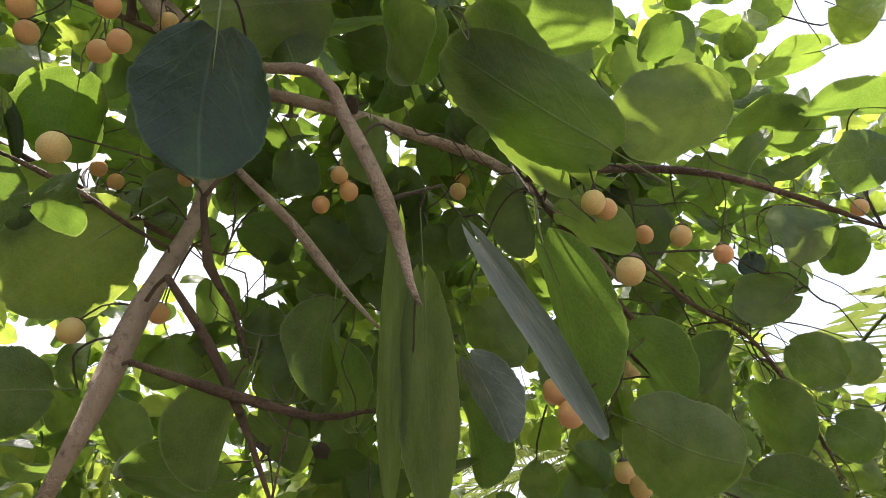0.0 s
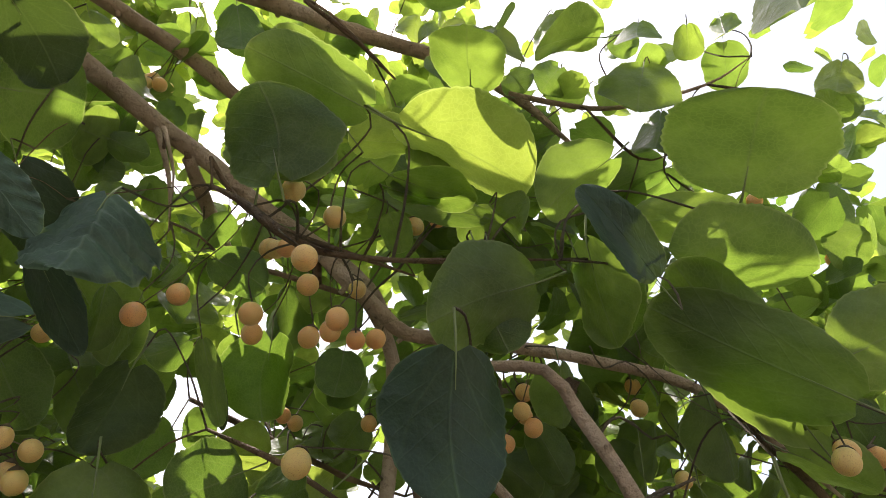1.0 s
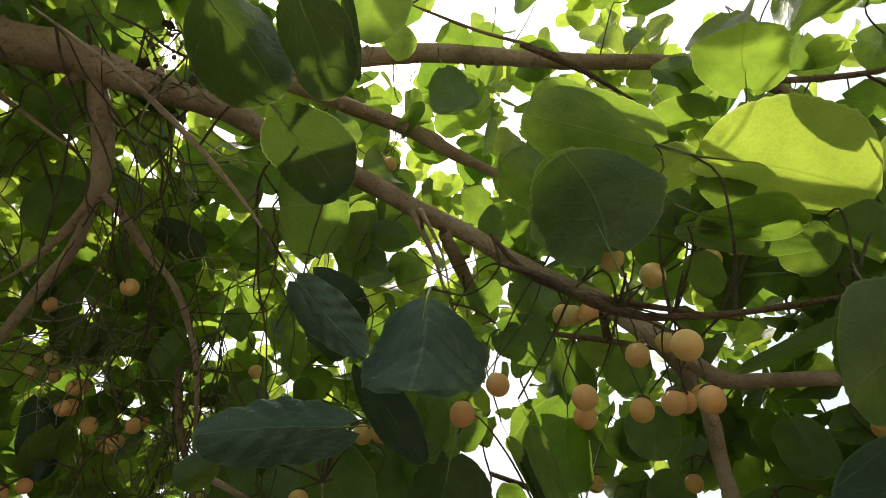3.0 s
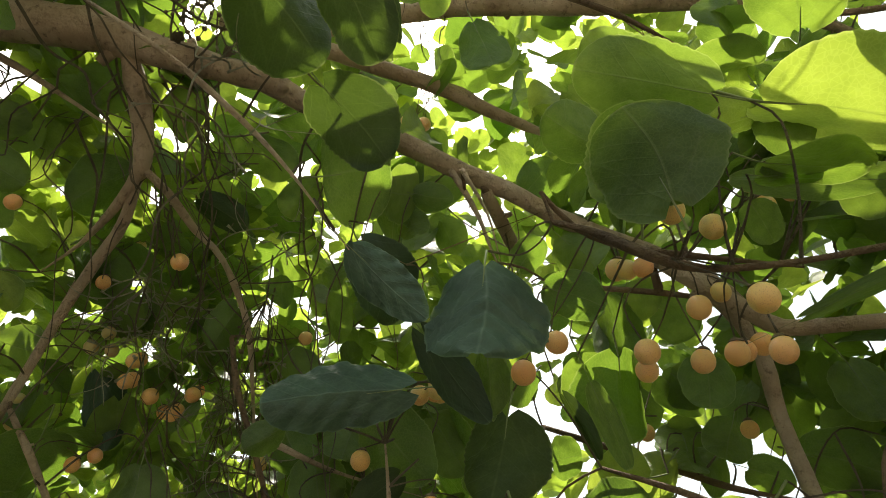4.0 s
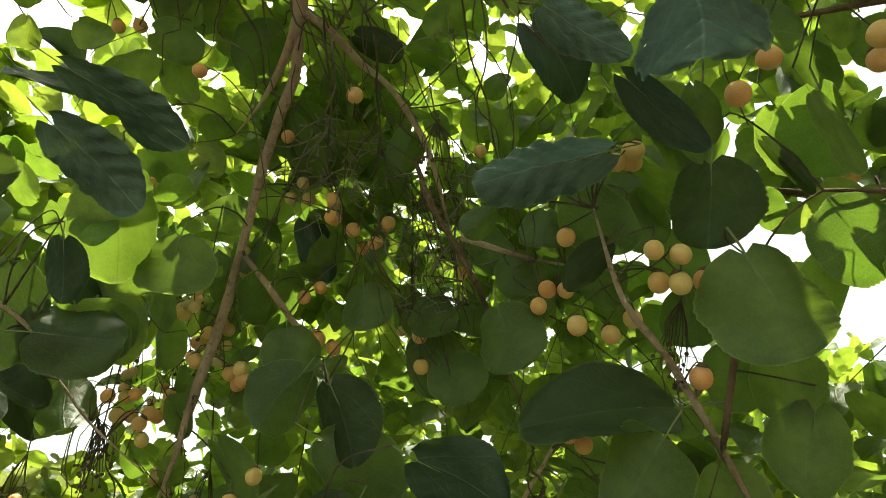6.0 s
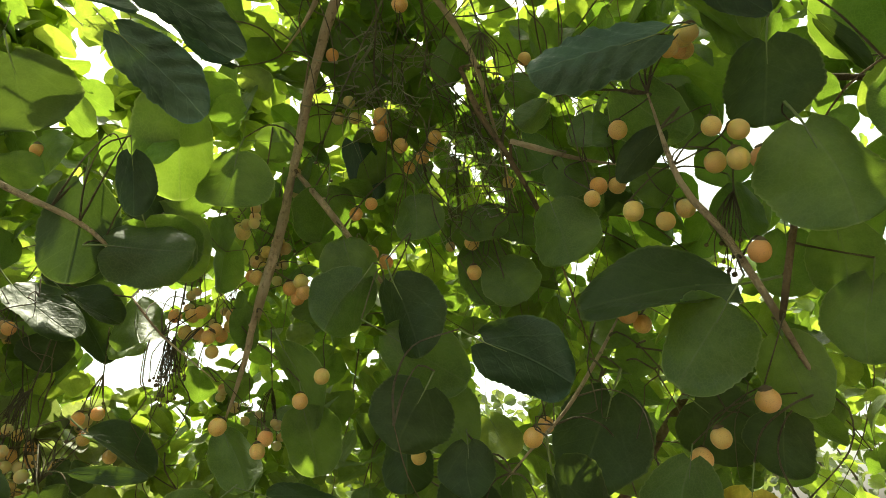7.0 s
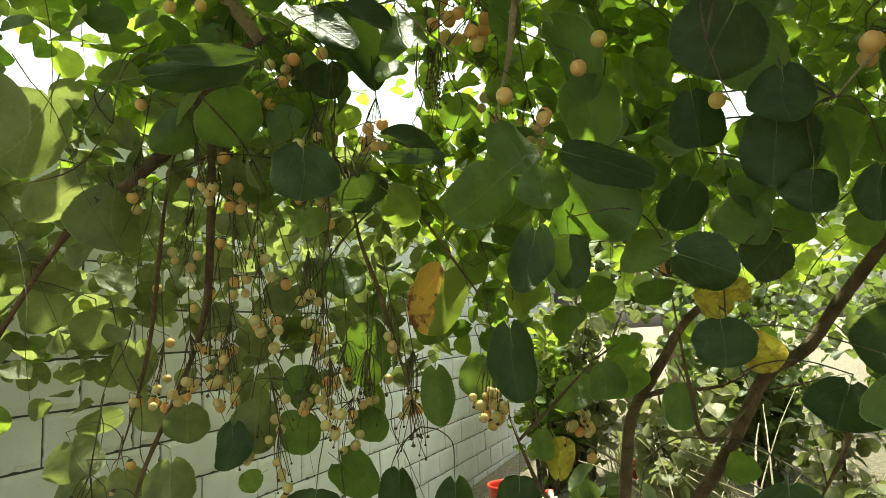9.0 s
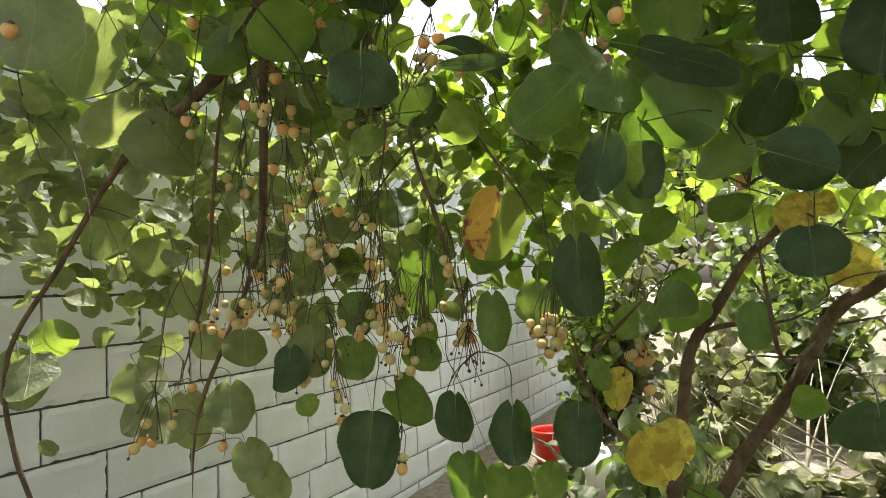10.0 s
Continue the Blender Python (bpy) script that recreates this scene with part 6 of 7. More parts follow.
def in_lane(p):
    d = np.array(p[:]) - LANES
    along = d @ np.array(SUN_TO[:])
    off = np.linalg.norm(d - along[:, None] * np.array(SUN_TO[:]), axis=1)
    if np.any((along > 0.05) & (off < 0.095)):
        return True
    d = np.array(p[:]) - SKY_GAPS[:, :3]
    along = np.einsum("ij,ij->i", d, SKY_GAPS[:, 3:6])
    off = np.linalg.norm(d - along[:, None] * SKY_GAPS[:, 3:6], axis=1)
    return bool(np.any((along > 0) & (off < SKY_GAPS[:, 6] * (along + 0.3) + 0.02)))


def crown(count, az0, az1, el0, el1, r0, r1, size0, size1, keep, flat=0.5):
    """Leaf places in a part of the crown round the walk, in clumps, open where the crown is open."""
    spots, tries = [], 0
    while len(spots) < count and tries < 12 * count:
        tries += 1
        az = rng.uniform(az0, az1)
        el = math.degrees(math.asin(rng.uniform(math.sin(radians(el0)), math.sin(radians(el1)))))
        if rng.random() < gap(az, el):
            continue
        r = r0 + (r1 - r0) * rng.random()
        a, e = radians(az), radians(el)
        p = CENTRE + r * Vector((math.cos(e) * math.cos(a), math.cos(e) * math.sin(a), math.sin(e)))
        if (p.y > 2.22 and p.z < 2.55) or p.z > TOP[0] or (p.y > 0.65 and p.z > 2.2 and rng.random() < OPEN_TOP[0]):
            continue
        if rng.random() > keep + 1.3 * noise.noise(p * 2.6) or p.z < 0.5:
            continue
        if not in_lane(p):
            spots.append((p, rng.uniform(size0, size1), hang(rng, flat)))
    return spots


# dense inner crown ahead, its outer shell, leaves overhead and behind added for shade
inner = crown(430, -40, 24, 2, 42, 1.2, 1.9, 0.055, 0.095, 0.65)
inner += crown(470, -95, 14, 22, 78, 1.3, 2.2, 0.055, 0.09, 0.5)
inner += crown(300, 20, 62, -10, 26, 1.9, 2.7, 0.055, 0.085, 0.55)
inner += crown(260, -72, -14, 28, 58, 1.05, 1.5, 0.055, 0.09, 0.5)
inner += crown(330, -80, -28, 0, 33, 1.1, 1.8, 0.06, 0.10, 0.6)
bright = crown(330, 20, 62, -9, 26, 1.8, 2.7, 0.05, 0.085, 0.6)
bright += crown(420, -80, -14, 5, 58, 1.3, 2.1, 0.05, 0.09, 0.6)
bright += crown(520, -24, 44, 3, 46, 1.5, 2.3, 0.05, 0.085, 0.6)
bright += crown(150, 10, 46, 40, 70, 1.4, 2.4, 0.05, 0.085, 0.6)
OPEN_TOP[0] = 0.0
inner += crown(80, -8, 60, 23, 35, 1.25, 1.8, 0.06, 0.09, 0.8)
inner += crown(80, 15, 55, 54, 70, 1.1, 1.7, 0.055, 0.085, 0.9)
bright += crown(170, 44, 66, -4, 14, 1.9, 2.6, 0.04, 0.07, 0.9)
bright += crown(110, 20, 48, 46, 66, 1.3, 2.2, 0.06, 0.09, 0.9)
bright += crown(220, 22, 50, 33, 52, 1.9, 3.0, 0.07, 0.10, 0.9)
inner += crown(120, 33, 57, 10, 37, 1.5, 2.3, 0.055, 0.09, 0.8)
bright += crown(220, 33, 68, 10, 37, 1.6, 2.6, 0.055, 0.09, 0.8)
inner += crown(70, 54, 70, 8, 32, 1.5, 2.4, 0.055, 0.09, 0.9)
inner += crown(70, 4, 40, 26, 58, 1.15, 1.7, 0.055, 0.09, 0.8)
bright += crown(150, 4, 44, 24, 58, 1.7, 2.6, 0.055, 0.09, 0.8)
inner += crown(120, 32, 50, 4, 18, 1.6, 2.3, 0.05, 0.08, 0.8)
bright += crown(230, 36, 66, 20, 44, 2.3, 3.4, 0.06, 0.10, 0.7)
inner += crown(150, 28, 64, 20, 36, 1.6, 2.4, 0.07, 0.11, 0.95)
inner += crown(70, -14, 26, 16, 34, 1.5, 2.3, 0.07, 0.11, 0.9)
bright += crown(110, 22, 54, 33, 54, 1.8, 3.0, 0.06, 0.10, 0.9)
bright += crown(190, 28, 68, -5, 13, 1.95, 2.6, 0.055, 0.09, 0.85)
bright += crown(90, 44, 70, 6, 26, 1.95, 2.6, 0.06, 0.09, 0.85)
inner += crown(90, -100, -72, 16, 40, 1.4, 2.3, 0.06, 0.10, 0.8)
OPEN_TOP[0] = 0.93
outer = crown(5400, -105, 75, 4, 82, 2.1, 3.6, 0.05, 0.09, 0.7)
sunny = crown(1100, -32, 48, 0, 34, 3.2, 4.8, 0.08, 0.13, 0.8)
for _ in range(260):
    # leaves hanging low before the garden, in loose clumps
    a, e, r = radians(rng.uniform(-12, 30)), radians(rng.uniform(-7, 5)), rng.uniform(2.1, 3.4)
    p = CENTRE + r * Vector((math.cos(e) * math.cos(a), math.cos(e) * math.sin(a), math.sin(e)))
    if rng.random() < 0.42 + 1.5 * noise.noise(p * 2.4):
        bright.append((p, rng.uniform(0.05, 0.085), hang(rng, 0.5)))
# the thin, sunlit top of the crown against the sky
TOP[0] = 4.3
high = crown(860, -56, 14, 40, 76, 1.9, 3.0, 0.06, 0.10, 0.8)
high += crown(160, -100, -50, 30, 60, 1.9, 3.0, 0.055, 0.095, 0.6)
high += crown(160, 10, 60, 40, 66, 1.9, 3.0, 0.055, 0.095, 0.6)
OPEN_TOP[0] = 0.55
high += crown(1000, -20, 62, 16, 44, 2.6, 4.2, 0.065, 0.11, 0.75)
high += crown(120, -16, 18, 57, 68, 2.0, 2.8, 0.06, 0.10, 0.9)
OPEN_TOP[0] = 0.0
high += crown(150, 32, 52, 36, 50, 2.2, 3.4, 0.07, 0.11, 0.9)
TOP[0], OPEN_TOP[0] = 3.05, 0.93
# unseen leaves behind the walk, added only to hold back skylight
shade_roof = crown(700, 75, 255, 50, 86, 1.5, 3.2, 0.08, 0.13, 0.75)
for _ in range(720):
    # an upper storey over the walk, mostly unseen, added to shade leaves below
    p = Vector((rng.uniform(-1.0, 0.95), rng.uniform(-0.95, 0.55), rng.uniform(2.95, 3.5)))
    if rng.random() < 0.5 + 1.9 * noise.noise(p * 2.2) and not in_lane(p):
        shade_roof.append((p, rng.uniform(0.07, 0.12), hang(rng, 0.4)))
green = inner + outer[: len(outer) * 2 // 5] + shade_roof
# outer and far leaves get the lit colour, so they read as sunlit
lit_spots = outer[len(outer) * 2 // 5 :] + sunny + bright + high
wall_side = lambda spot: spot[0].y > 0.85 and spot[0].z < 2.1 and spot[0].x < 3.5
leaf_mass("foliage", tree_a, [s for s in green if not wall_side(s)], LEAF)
leaf_mass("young_foliage", tree_a, [s for s in lit_spots if not wall_side(s)], LIME)
leaf_mass("olive_foliage", tree_a, [s for s in green + lit_spots if wall_side(s)], OLIVE)

# shoots that carry them, hanging through the crown
bm = bmesh.new()
for k in range(400):
    az, el = rng.uniform(-88, 66), rng.uniform(-2, 56)
    if rng.random() < 1.2 * gap(az, el):
        continue
    a, e, r = math.radians(az), math.radians(el), rng.uniform(1.3, 2.4)
    p = CENTRE + r * Vector((math.cos(e) * math.cos(a), math.cos(e) * math.sin(a), math.sin(e)))
    if p.y > 1.9 or in_lane(p) or (p.y < 0.2 and p.z > 2.75):
        continue
    way = Vector((rng.uniform(-1, 1), rng.uniform(-1, 1), rng.uniform(-0.9, 0.3))).normalized()
    pts, size = [], rng.uniform(0.0008, 0.0028)
    for s in range(6):
        pts.append((*p, size * (1 - s / 7)))
        way = (way + Vector((rng.uniform(-.3, .3), rng.uniform(-.3, .3), -0.22))).normalized()
        p = p + way * rng.uniform(0.06, 0.13)
    if pts[-1][2] > 0.5:
        tube(bm, smooth_line(pts, 0.03), 5, 0.1, k)
ob = part("shoot_tangle", bm, TWIG, tree_a)
ob.matrix_parent_inverse = tree_a.matrix_world.inverted()
tagged(ob, kind="stuff")



def strands(top, foot, count, spread, thick, sag):
    """A bundle of thin shoots hanging from top towards foot; too many to count."""
    rng = random.Random(int(1000 * top[0] + 77 * top[1]))
    bm = bmesh.new()
    for k in range(max(2, round(count * 0.7))):
        a = Vector(top) + Vector((rng.gauss(0, 1), rng.gauss(0, 1), rng.gauss(0, 0.5))) * spread
        b = Vector(foot) + Vector((rng.gauss(0, 1), rng.gauss(0, 1), rng.gauss(0, 1))) * spread * 1.2
        n, pts, size = 8, [], thick * rng.uniform(0.4, 1.2)
        drift = Vector((rng.gauss(0, 1), rng.gauss(0, 1), 0)) * sag
        for s in range(n + 1):
            f = s / n
            wob = Vector((rng.gauss(0, 1), rng.gauss(0, 1), rng.gauss(0, 1))) * (sag * 0.1 + 0.005)
            pts.append((*(a.lerp(b, f) + drift * math.sin(math.pi * f) + wob), size * (1.1 - 0.6 * f)))
        tube(bm, smooth_line(pts, 0.014), 5, 0.12, k)
    ob = part("hanging_tangle", bm, TWIG, tree_a)
    ob.matrix_parent_inverse = tree_a.matrix_world.inverted()
    tagged(ob, kind="stuff")


strands((0.217, -1.195, 2.175), (0.090, -1.534, 1.995), 4, 0.040, 0.0015, 0.030)
strands((0.117, -1.429, 2.094), (-0.008, -1.698, 2.001), 4, 0.040, 0.0014, 0.030)
strands((0.077, -1.498, 2.055), (0.043, -1.783, 1.838), 4, 0.050, 0.0014, 0.030)
strands((0.066, -1.345, 2.257), (-0.023, -1.559, 2.190), 3, 0.040, 0.0014, 0.030)
strands((0.196, -0.976, 2.177), (0.156, -1.136, 2.121), 3, 0.040, 0.0014, 0.030)
strands((0.452, -0.860, 2.127), (0.488, -0.984, 1.933), 3, 0.050, 0.0015, 0.030)
strands((-0.166, -1.472, 2.461), (-0.209, -1.557, 2.404), 3, 0.040, 0.0013, 0.030)
strands((0.400, 0.053, 2.672), (0.498, -0.187, 2.518), 12, 0.050, 0.0022, 0.030)
strands((0.455, 0.066, 2.626), (0.741, -0.101, 2.394), 8, 0.060, 0.0020, 0.030)
strands((0.349, -0.128, 2.667), (0.353, -0.330, 2.607), 6, 0.050, 0.0013, 0.040)
strands((0.468, -0.312, 2.466), (0.739, -0.409, 2.220), 9, 0.050, 0.0016, 0.040)
strands((0.554, -0.008, 2.619), (0.827, -0.123, 2.273), 8, 0.070, 0.0015, 0.030)
strands((0.809, 0.623, 2.058), (0.872, 0.566, 1.891), 8, 0.050, 0.0014, 0.040)
strands((0.911, 0.385, 2.265), (0.968, 0.212, 2.214), 6, 0.040, 0.0014, 0.030)
strands((0.986, 0.396, 2.004), (1.057, 0.394, 1.763), 6, 0.030, 0.0013, 0.040)
strands((0.817, -0.349, 1.911), (0.879, -0.411, 1.752), 10, 0.060, 0.0014, 0.050)
strands((0.848, -0.143, 2.182), (0.912, -0.221, 2.029), 8, 0.040, 0.0011, 0.040)
strands((1.046, 0.958, 1.920), (1.114, 0.884, 1.536), 3, 0.050, 0.0020, 0.030)
strands((1.069, 1.141, 1.881), (1.120, 1.137, 1.257), 2, 0.080, 0.0014, 0.030)
strands((1.205, 0.547, 1.846), (1.320, 0.377, 1.484), 5, 0.050, 0.0016, 0.030)
strands((0.629, -0.177, 2.490), (0.952, -0.215, 2.172), 16, 0.07, 0.0016, 0.03)
strands((0.802, -0.171, 2.313), (1.071, -0.201, 1.976), 16, 0.06, 0.0014, 0.05)
strands((0.483, -0.020, 2.645), (0.692, -0.059, 2.433), 9, 0.05, 0.002, 0.03)
strands((0.511, 0.096, 2.676), (0.772, 0.135, 2.524), 5, 0.06, 0.0016, 0.03)
strands((0.597, 0.292, 2.761), (0.782, 0.358, 2.626), 4, 0.07, 0.0014, 0.03)
strands((0.472, -0.013, 2.658), (0.754, -0.102, 2.450), 8, 0.06, 0.0018, 0.03)
strands((0.821, -0.127, 2.386), (0.990, -0.208, 2.116), 14, 0.05, 0.0013, 0.05)
strands((1.082, 0.991, 1.964), (1.138, 1.067, 1.471), 2, 0.04, 0.002, 0.03)
strands((1.165, 0.751, 1.745), (1.227, 0.821, 1.222), 2, 0.05, 0.0012, 0.03)
strands((1.293, 0.651, 1.489), (1.383, 0.660, 0.990), 3, 0.05, 0.0012, 0.03)
strands((1.088, 0.882, 1.878), (1.194, 0.947, 1.546), 2, 0.06, 0.0014, 0.03)
strands((1.064, 1.200, 1.559), (1.108, 1.300, 1.063), 2, 0.06, 0.0016, 0.03)
strands((0.176, -1.234, 2.173), (0.092, -1.457, 1.892), 6, 0.07, 0.0014, 0.03)
strands((0.377, -1.048, 1.979), (0.396, -1.111, 1.782), 3, 0.08, 0.0013, 0.03)
strands((0.376, -0.724, 2.405), (0.233, -1.033, 2.406), 4, 0.05, 0.0014, 0.03)
strands((1.049, 0.677, 2.121), (1.146, 0.692, 1.805), 2, 0.06, 0.0013, 0.03)



def berry_clusters(spots):
    """Hanging bunches (place, how many): berries, spent dark cups and their thread-like stalks, past counting."""
    rng = random.Random(31)
    berries, threads, cups = bmesh.new(), bmesh.new(), bmesh.new()
    for x, y, z, n in spots:
        c = Vector((x, y, z))
        node = c + Vector((rng.uniform(-.02, .02), rng.uniform(-.02, .02), rng.uniform(0.07, 0.13)))
        top = node + Vector((rng.uniform(-.03, .03), rng.uniform(-.03, .03), rng.uniform(0.08, 0.16)))
        tube(threads, smooth_line([(*top, 0.0016), (*top.lerp(node, 0.5), 0.0014), (*node, 0.0013)], 0.02), 5, 0.1, n)
        for k in range(n + n // 2 + 3 if n else 16):
            p = c + Vector((rng.gauss(0, 0.019), rng.gauss(0, 0.019), rng.gauss(0, 0.022)))
            knee = node.lerp(p, 0.55) + Vector((rng.uniform(-.012, .012), rng.uniform(-.012, .012), 0.012))
            tube(threads, smooth_line([(*node, 0.0010), (*knee, 0.0009), (*p, 0.0008)], 0.015), 4, 0.1, k, False)
            spent = k >= n
            size = rng.uniform(0.0022, 0.0045) if spent else rng.uniform(0.009, 0.0128)
            bmesh.ops.create_icosphere(cups if spent else berries, subdivisions=1 if spent else 2, radius=size, matrix=Matrix.Translation(p))
    for name, bm, mat in (("berry_cluster", berries, FRUIT_FAR), ("stalk_cluster", threads, TWIG), ("spent_cup", cups, CALYX)):
        ob = part(name, bm, mat, tree_a)
        ob.matrix_parent_inverse = tree_a.matrix_world.inverted()
        tagged(ob, kind="stuff")


def bunch(*row):
    BUNCH_LIST.append(row)


bunch(0.758, -0.542, 1.986, 0)
bunch(0.989, 0.374, 1.919, 0)
bunch(1.053, 0.404, 1.952, 0)
bunch(1.182, 0.67, 1.34, 0)
bunch(1.098, 0.656, 1.789, 0)
bunch(0.724, -0.222, 2.319, 0)
bunch(0.395, -0.068, 2.642, 0)
bunch(1.236, 0.579, 1.25, 0)
bunch(1.061, 0.686, 1.826, 7)
bunch(1.202, 0.798, 1.749, 6)
bunch(1.007, 0.8, 1.5, 5)
bunch(1.118, 1.04, 1.456, 5)
bunch(1.08, 0.957, 1.374, 7)
bunch(0.992, 0.972, 1.378, 5)
bunch(1.187, 0.728, 1.384, 5)
bunch(1.085, 0.683, 1.3, 5)
bunch(1.305, 0.615, 1.306, 6)
bunch(1.25, 0.403, 1.302, 11)
bunch(1.43, 0.258, 1.241, 6)
bunch(1.083, 0.976, 1.919, 4)
bunch(1.12, 0.944, 1.816, 5)
bunch(1.103, 0.812, 1.191, 4)
bunch(1.205, 0.738, 1.252, 5)
bunch(1.245, 0.823, 1.472, 6)
bunch(1.27, 0.691, 1.332, 4)
bunch(1.051, 0.892, 1.607, 3)
bunch(1.143, 0.781, 1.555, 4)
bunch(1.183, 0.742, 1.032, 3)
bunch(0.872, 1.138, 1.125, 3)
bunch(1.135, 0.586, 1.444, 3)
bunch(1.137, 0.871, 1.296, 4)
bunch(0.96, 1.112, 1.809, 2)
bunch(1.14, 0.948, 1.231, 3)
bunch(1.173, 0.788, 1.355, 5)
bunch(1.029, 0.903, 1.437, 4)
bunch(1.049, 1.142, 1.369, 4)
bunch(1.165, 0.349, 2.105, 5)
bunch(1.258, 0.283, 1.873, 6)
bunch(1.049, 0.747, 2.055, 4)
bunch(1.126, 0.596, 1.885, 5)
bunch(0.953, 0.608, 1.821, 4)
bunch(1.19, 0.336, 1.908, 5)
bunch(1.034, 0.358, 2.077, 4)
bunch(0.985, 0.871, 2.128, 3)
bunch(0.986, 0.187, 2.134, 4)
bunch(0.933, 0.875, 1.79, 4)
bunch(1.072, 1.068, 1.671, 4)
bunch(1.076, 0.869, 1.646, 4)
bunch(0.946, 0.118, 2.271, 4)
bunch(0.869, 0.032, 2.381, 3)
bunch(1.042, -0.168, 2.206, 4)
bunch(0.881, 0.198, 2.179, 4)
berry_clusters(BUNCH_LIST)


def stalk_curls(spots):
    """Dry forked fruit stalks, pale and curled, left hanging in sprays; past counting."""
    rng = random.Random(57)
    bm = bmesh.new()
    for x, y, z, n in spots:
        root = Vector((x, y, z + 0.05))
        for k in range(n):
            p = root + Vector((rng.gauss(0, 1), rng.gauss(0, 1), rng.gauss(0, 1))) * 0.03
            way = Vector((rng.uniform(-1, 1), rng.uniform(-1, 1), rng.uniform(-1.4, 0.2))).normalized()
            turn = Vector((rng.uniform(-1, 1), rng.uniform(-1, 1), rng.uniform(-1, 1))) * 0.5
            pts, size = [], rng.uniform(0.0008, 0.0015)
            for s in range(7):
                pts.append((*p, size * (1 - 0.06 * s)))
                way = (way + way.cross(turn) + Vector((0, 0, -0.12))).normalized()
                p = p + way * rng.uniform(0.012, 0.022)
            tube(bm, smooth_line(pts, 0.008), 4, 0.1, k)
            for f in (2, 4):
                a = Vector(pts[f][:3])
                b = a + Vector((rng.uniform(-1, 1), rng.uniform(-1, 1), rng.uniform(-1, 0.4))) * 0.018
                tube(bm, [(*a, size * 0.9), (*a.lerp(b, 0.5), size * 0.8), (*b, size * 1.7)], 4)
    ob = part("curled_stalk", bm, DRY_STALK, tree_a)
    ob.matrix_parent_inverse = tree_a.matrix_world.inverted()
    tagged(ob, kind="stuff")


DRY_STALK = bark_material("dry_stalk", (0.22, 0.20, 0.12), (0.36, 0.34, 0.22), (0.50, 0.48, 0.34), 3.0)
CURL_LIST = []
CURL_LIST.append((0.821, -0.014, 2.321, 9))
CURL_LIST.append((0.736, -0.063, 2.379, 7))
CURL_LIST.append((0.815, -0.229, 2.167, 12))
CURL_LIST.append((0.826, -0.198, 2.261, 9))
CURL_LIST.append((0.763, -0.039, 2.296, 9))
CURL_LIST.append((0.578, -0.233, 2.372, 6))
CURL_LIST.append((0.973, -0.151, 2.310, 14))
CURL_LIST.append((0.912, -0.227, 2.306, 10))
CURL_LIST.append((0.852, -0.041, 2.377, 8))
CURL_LIST.append((0.880, -0.173, 2.144, 8))
CURL_LIST.append((1.158, 0.528, 2.185, 6))
CURL_LIST.append((1.065, 0.892, 1.883, 8))
CURL_LIST.append((1.200, 0.794, 1.667, 6))
CURL_LIST.append((1.190, 0.986, 1.814, 8))
CURL_LIST.append((1.319, 0.711, 1.454, 6))
CURL_LIST.append((0.465, -1.051, 1.882, 8))
CURL_LIST.append((-0.052, -1.491, 2.068, 6))
CURL_LIST.append((0.009, -1.652, 1.880, 8))
CURL_LIST.append((0.759, -0.083, 2.359, 9))
CURL_LIST.append((0.319, -0.178, 2.363, 6))
stalk_curls(CURL_LIST)


def empty_cup(spot, size, seed):
    """A woody scalloped cup that has dropped its berry, on a short stalk."""
    rng = random.Random(seed)
    bm = bmesh.new()
    tube(bm, [(0, 0, 0.9, 0.10), (0, 0, 0.45, 0.12), (0, 0, 0.1, 0.2), (0, 0, 0, 0.34)], 12, 0.05, seed)
    rings = []
    for r, z, wave in ((0.34, 0.0, 0.0), (0.62, -0.06, 0.10), (0.55, -0.02, 0.08), (0.26, 0.06, 0.0)):
        rings.append([bm.verts.new(((r + wave * math.cos(5 * a)) * math.cos(a), (r + wave * math.cos(5 * a)) * math.sin(a), z)) for a in [math.pi * k / 10 for k in range(20)]])
    for p, q in zip(rings, rings[1:]):
        for k in range(20):
            bm.faces.new((p[k], p[(k + 1) % 20], q[(k + 1) % 20], q[k]))
    bm.faces.new(rings[-1])
    ob = part("calyx", bm, CUP, tree_a, "dry empty fruit cup")
    turn = pose(*spot, rng.uniform(-60, 60), rng.uniform(-60, 60), 0) @ Matrix.Scale(size, 4)
    ob.matrix_parent_inverse = tree_a.matrix_world.inverted()
    ob.matrix_basis = turn


for k, spot in enumerate([
    (0.247, -0.940, 1.772),
    (0.292, -0.912, 1.775),
    (0.336, -0.083, 2.554),
    (0.357, -0.079, 2.537),
    (0.191, -0.837, 2.061),
    (0.116, -0.850, 2.032),
    (0.384, -0.133, 2.566),
    (0.870, 1.105, 1.778),
    (0.729, 0.714, 2.073),
    (0.324, -0.094, 2.589),
]):
    empty_cup(spot, 0.0135, k)

# ---- ground ----
bm = bmesh.new()
bmesh.ops.create_grid(bm, x_segments=120, y_segments=120, size=1.0)
for v in bm.verts:
    far = max(abs(v.co.x), abs(v.co.y))
    k = 8 * far + 700 * max(0, far - 0.55) ** 3 * 10
    v.co.x, v.co.y = v.co.x * (k / max(far, 1e-6) if far else 0), v.co.y * (k / max(far, 1e-6) if far else 0)
    v.co.z = 0.05 * noise.fractal(v.co * 0.9, 1.0, 2.0, 4) * min(1, 8 / (1 + v.co.length * 0.3))
ground = part("ground", bm, SOIL, None, "dry pale soil littered with twigs and leaves")
tagged(ground, kind="structure", category="ground")

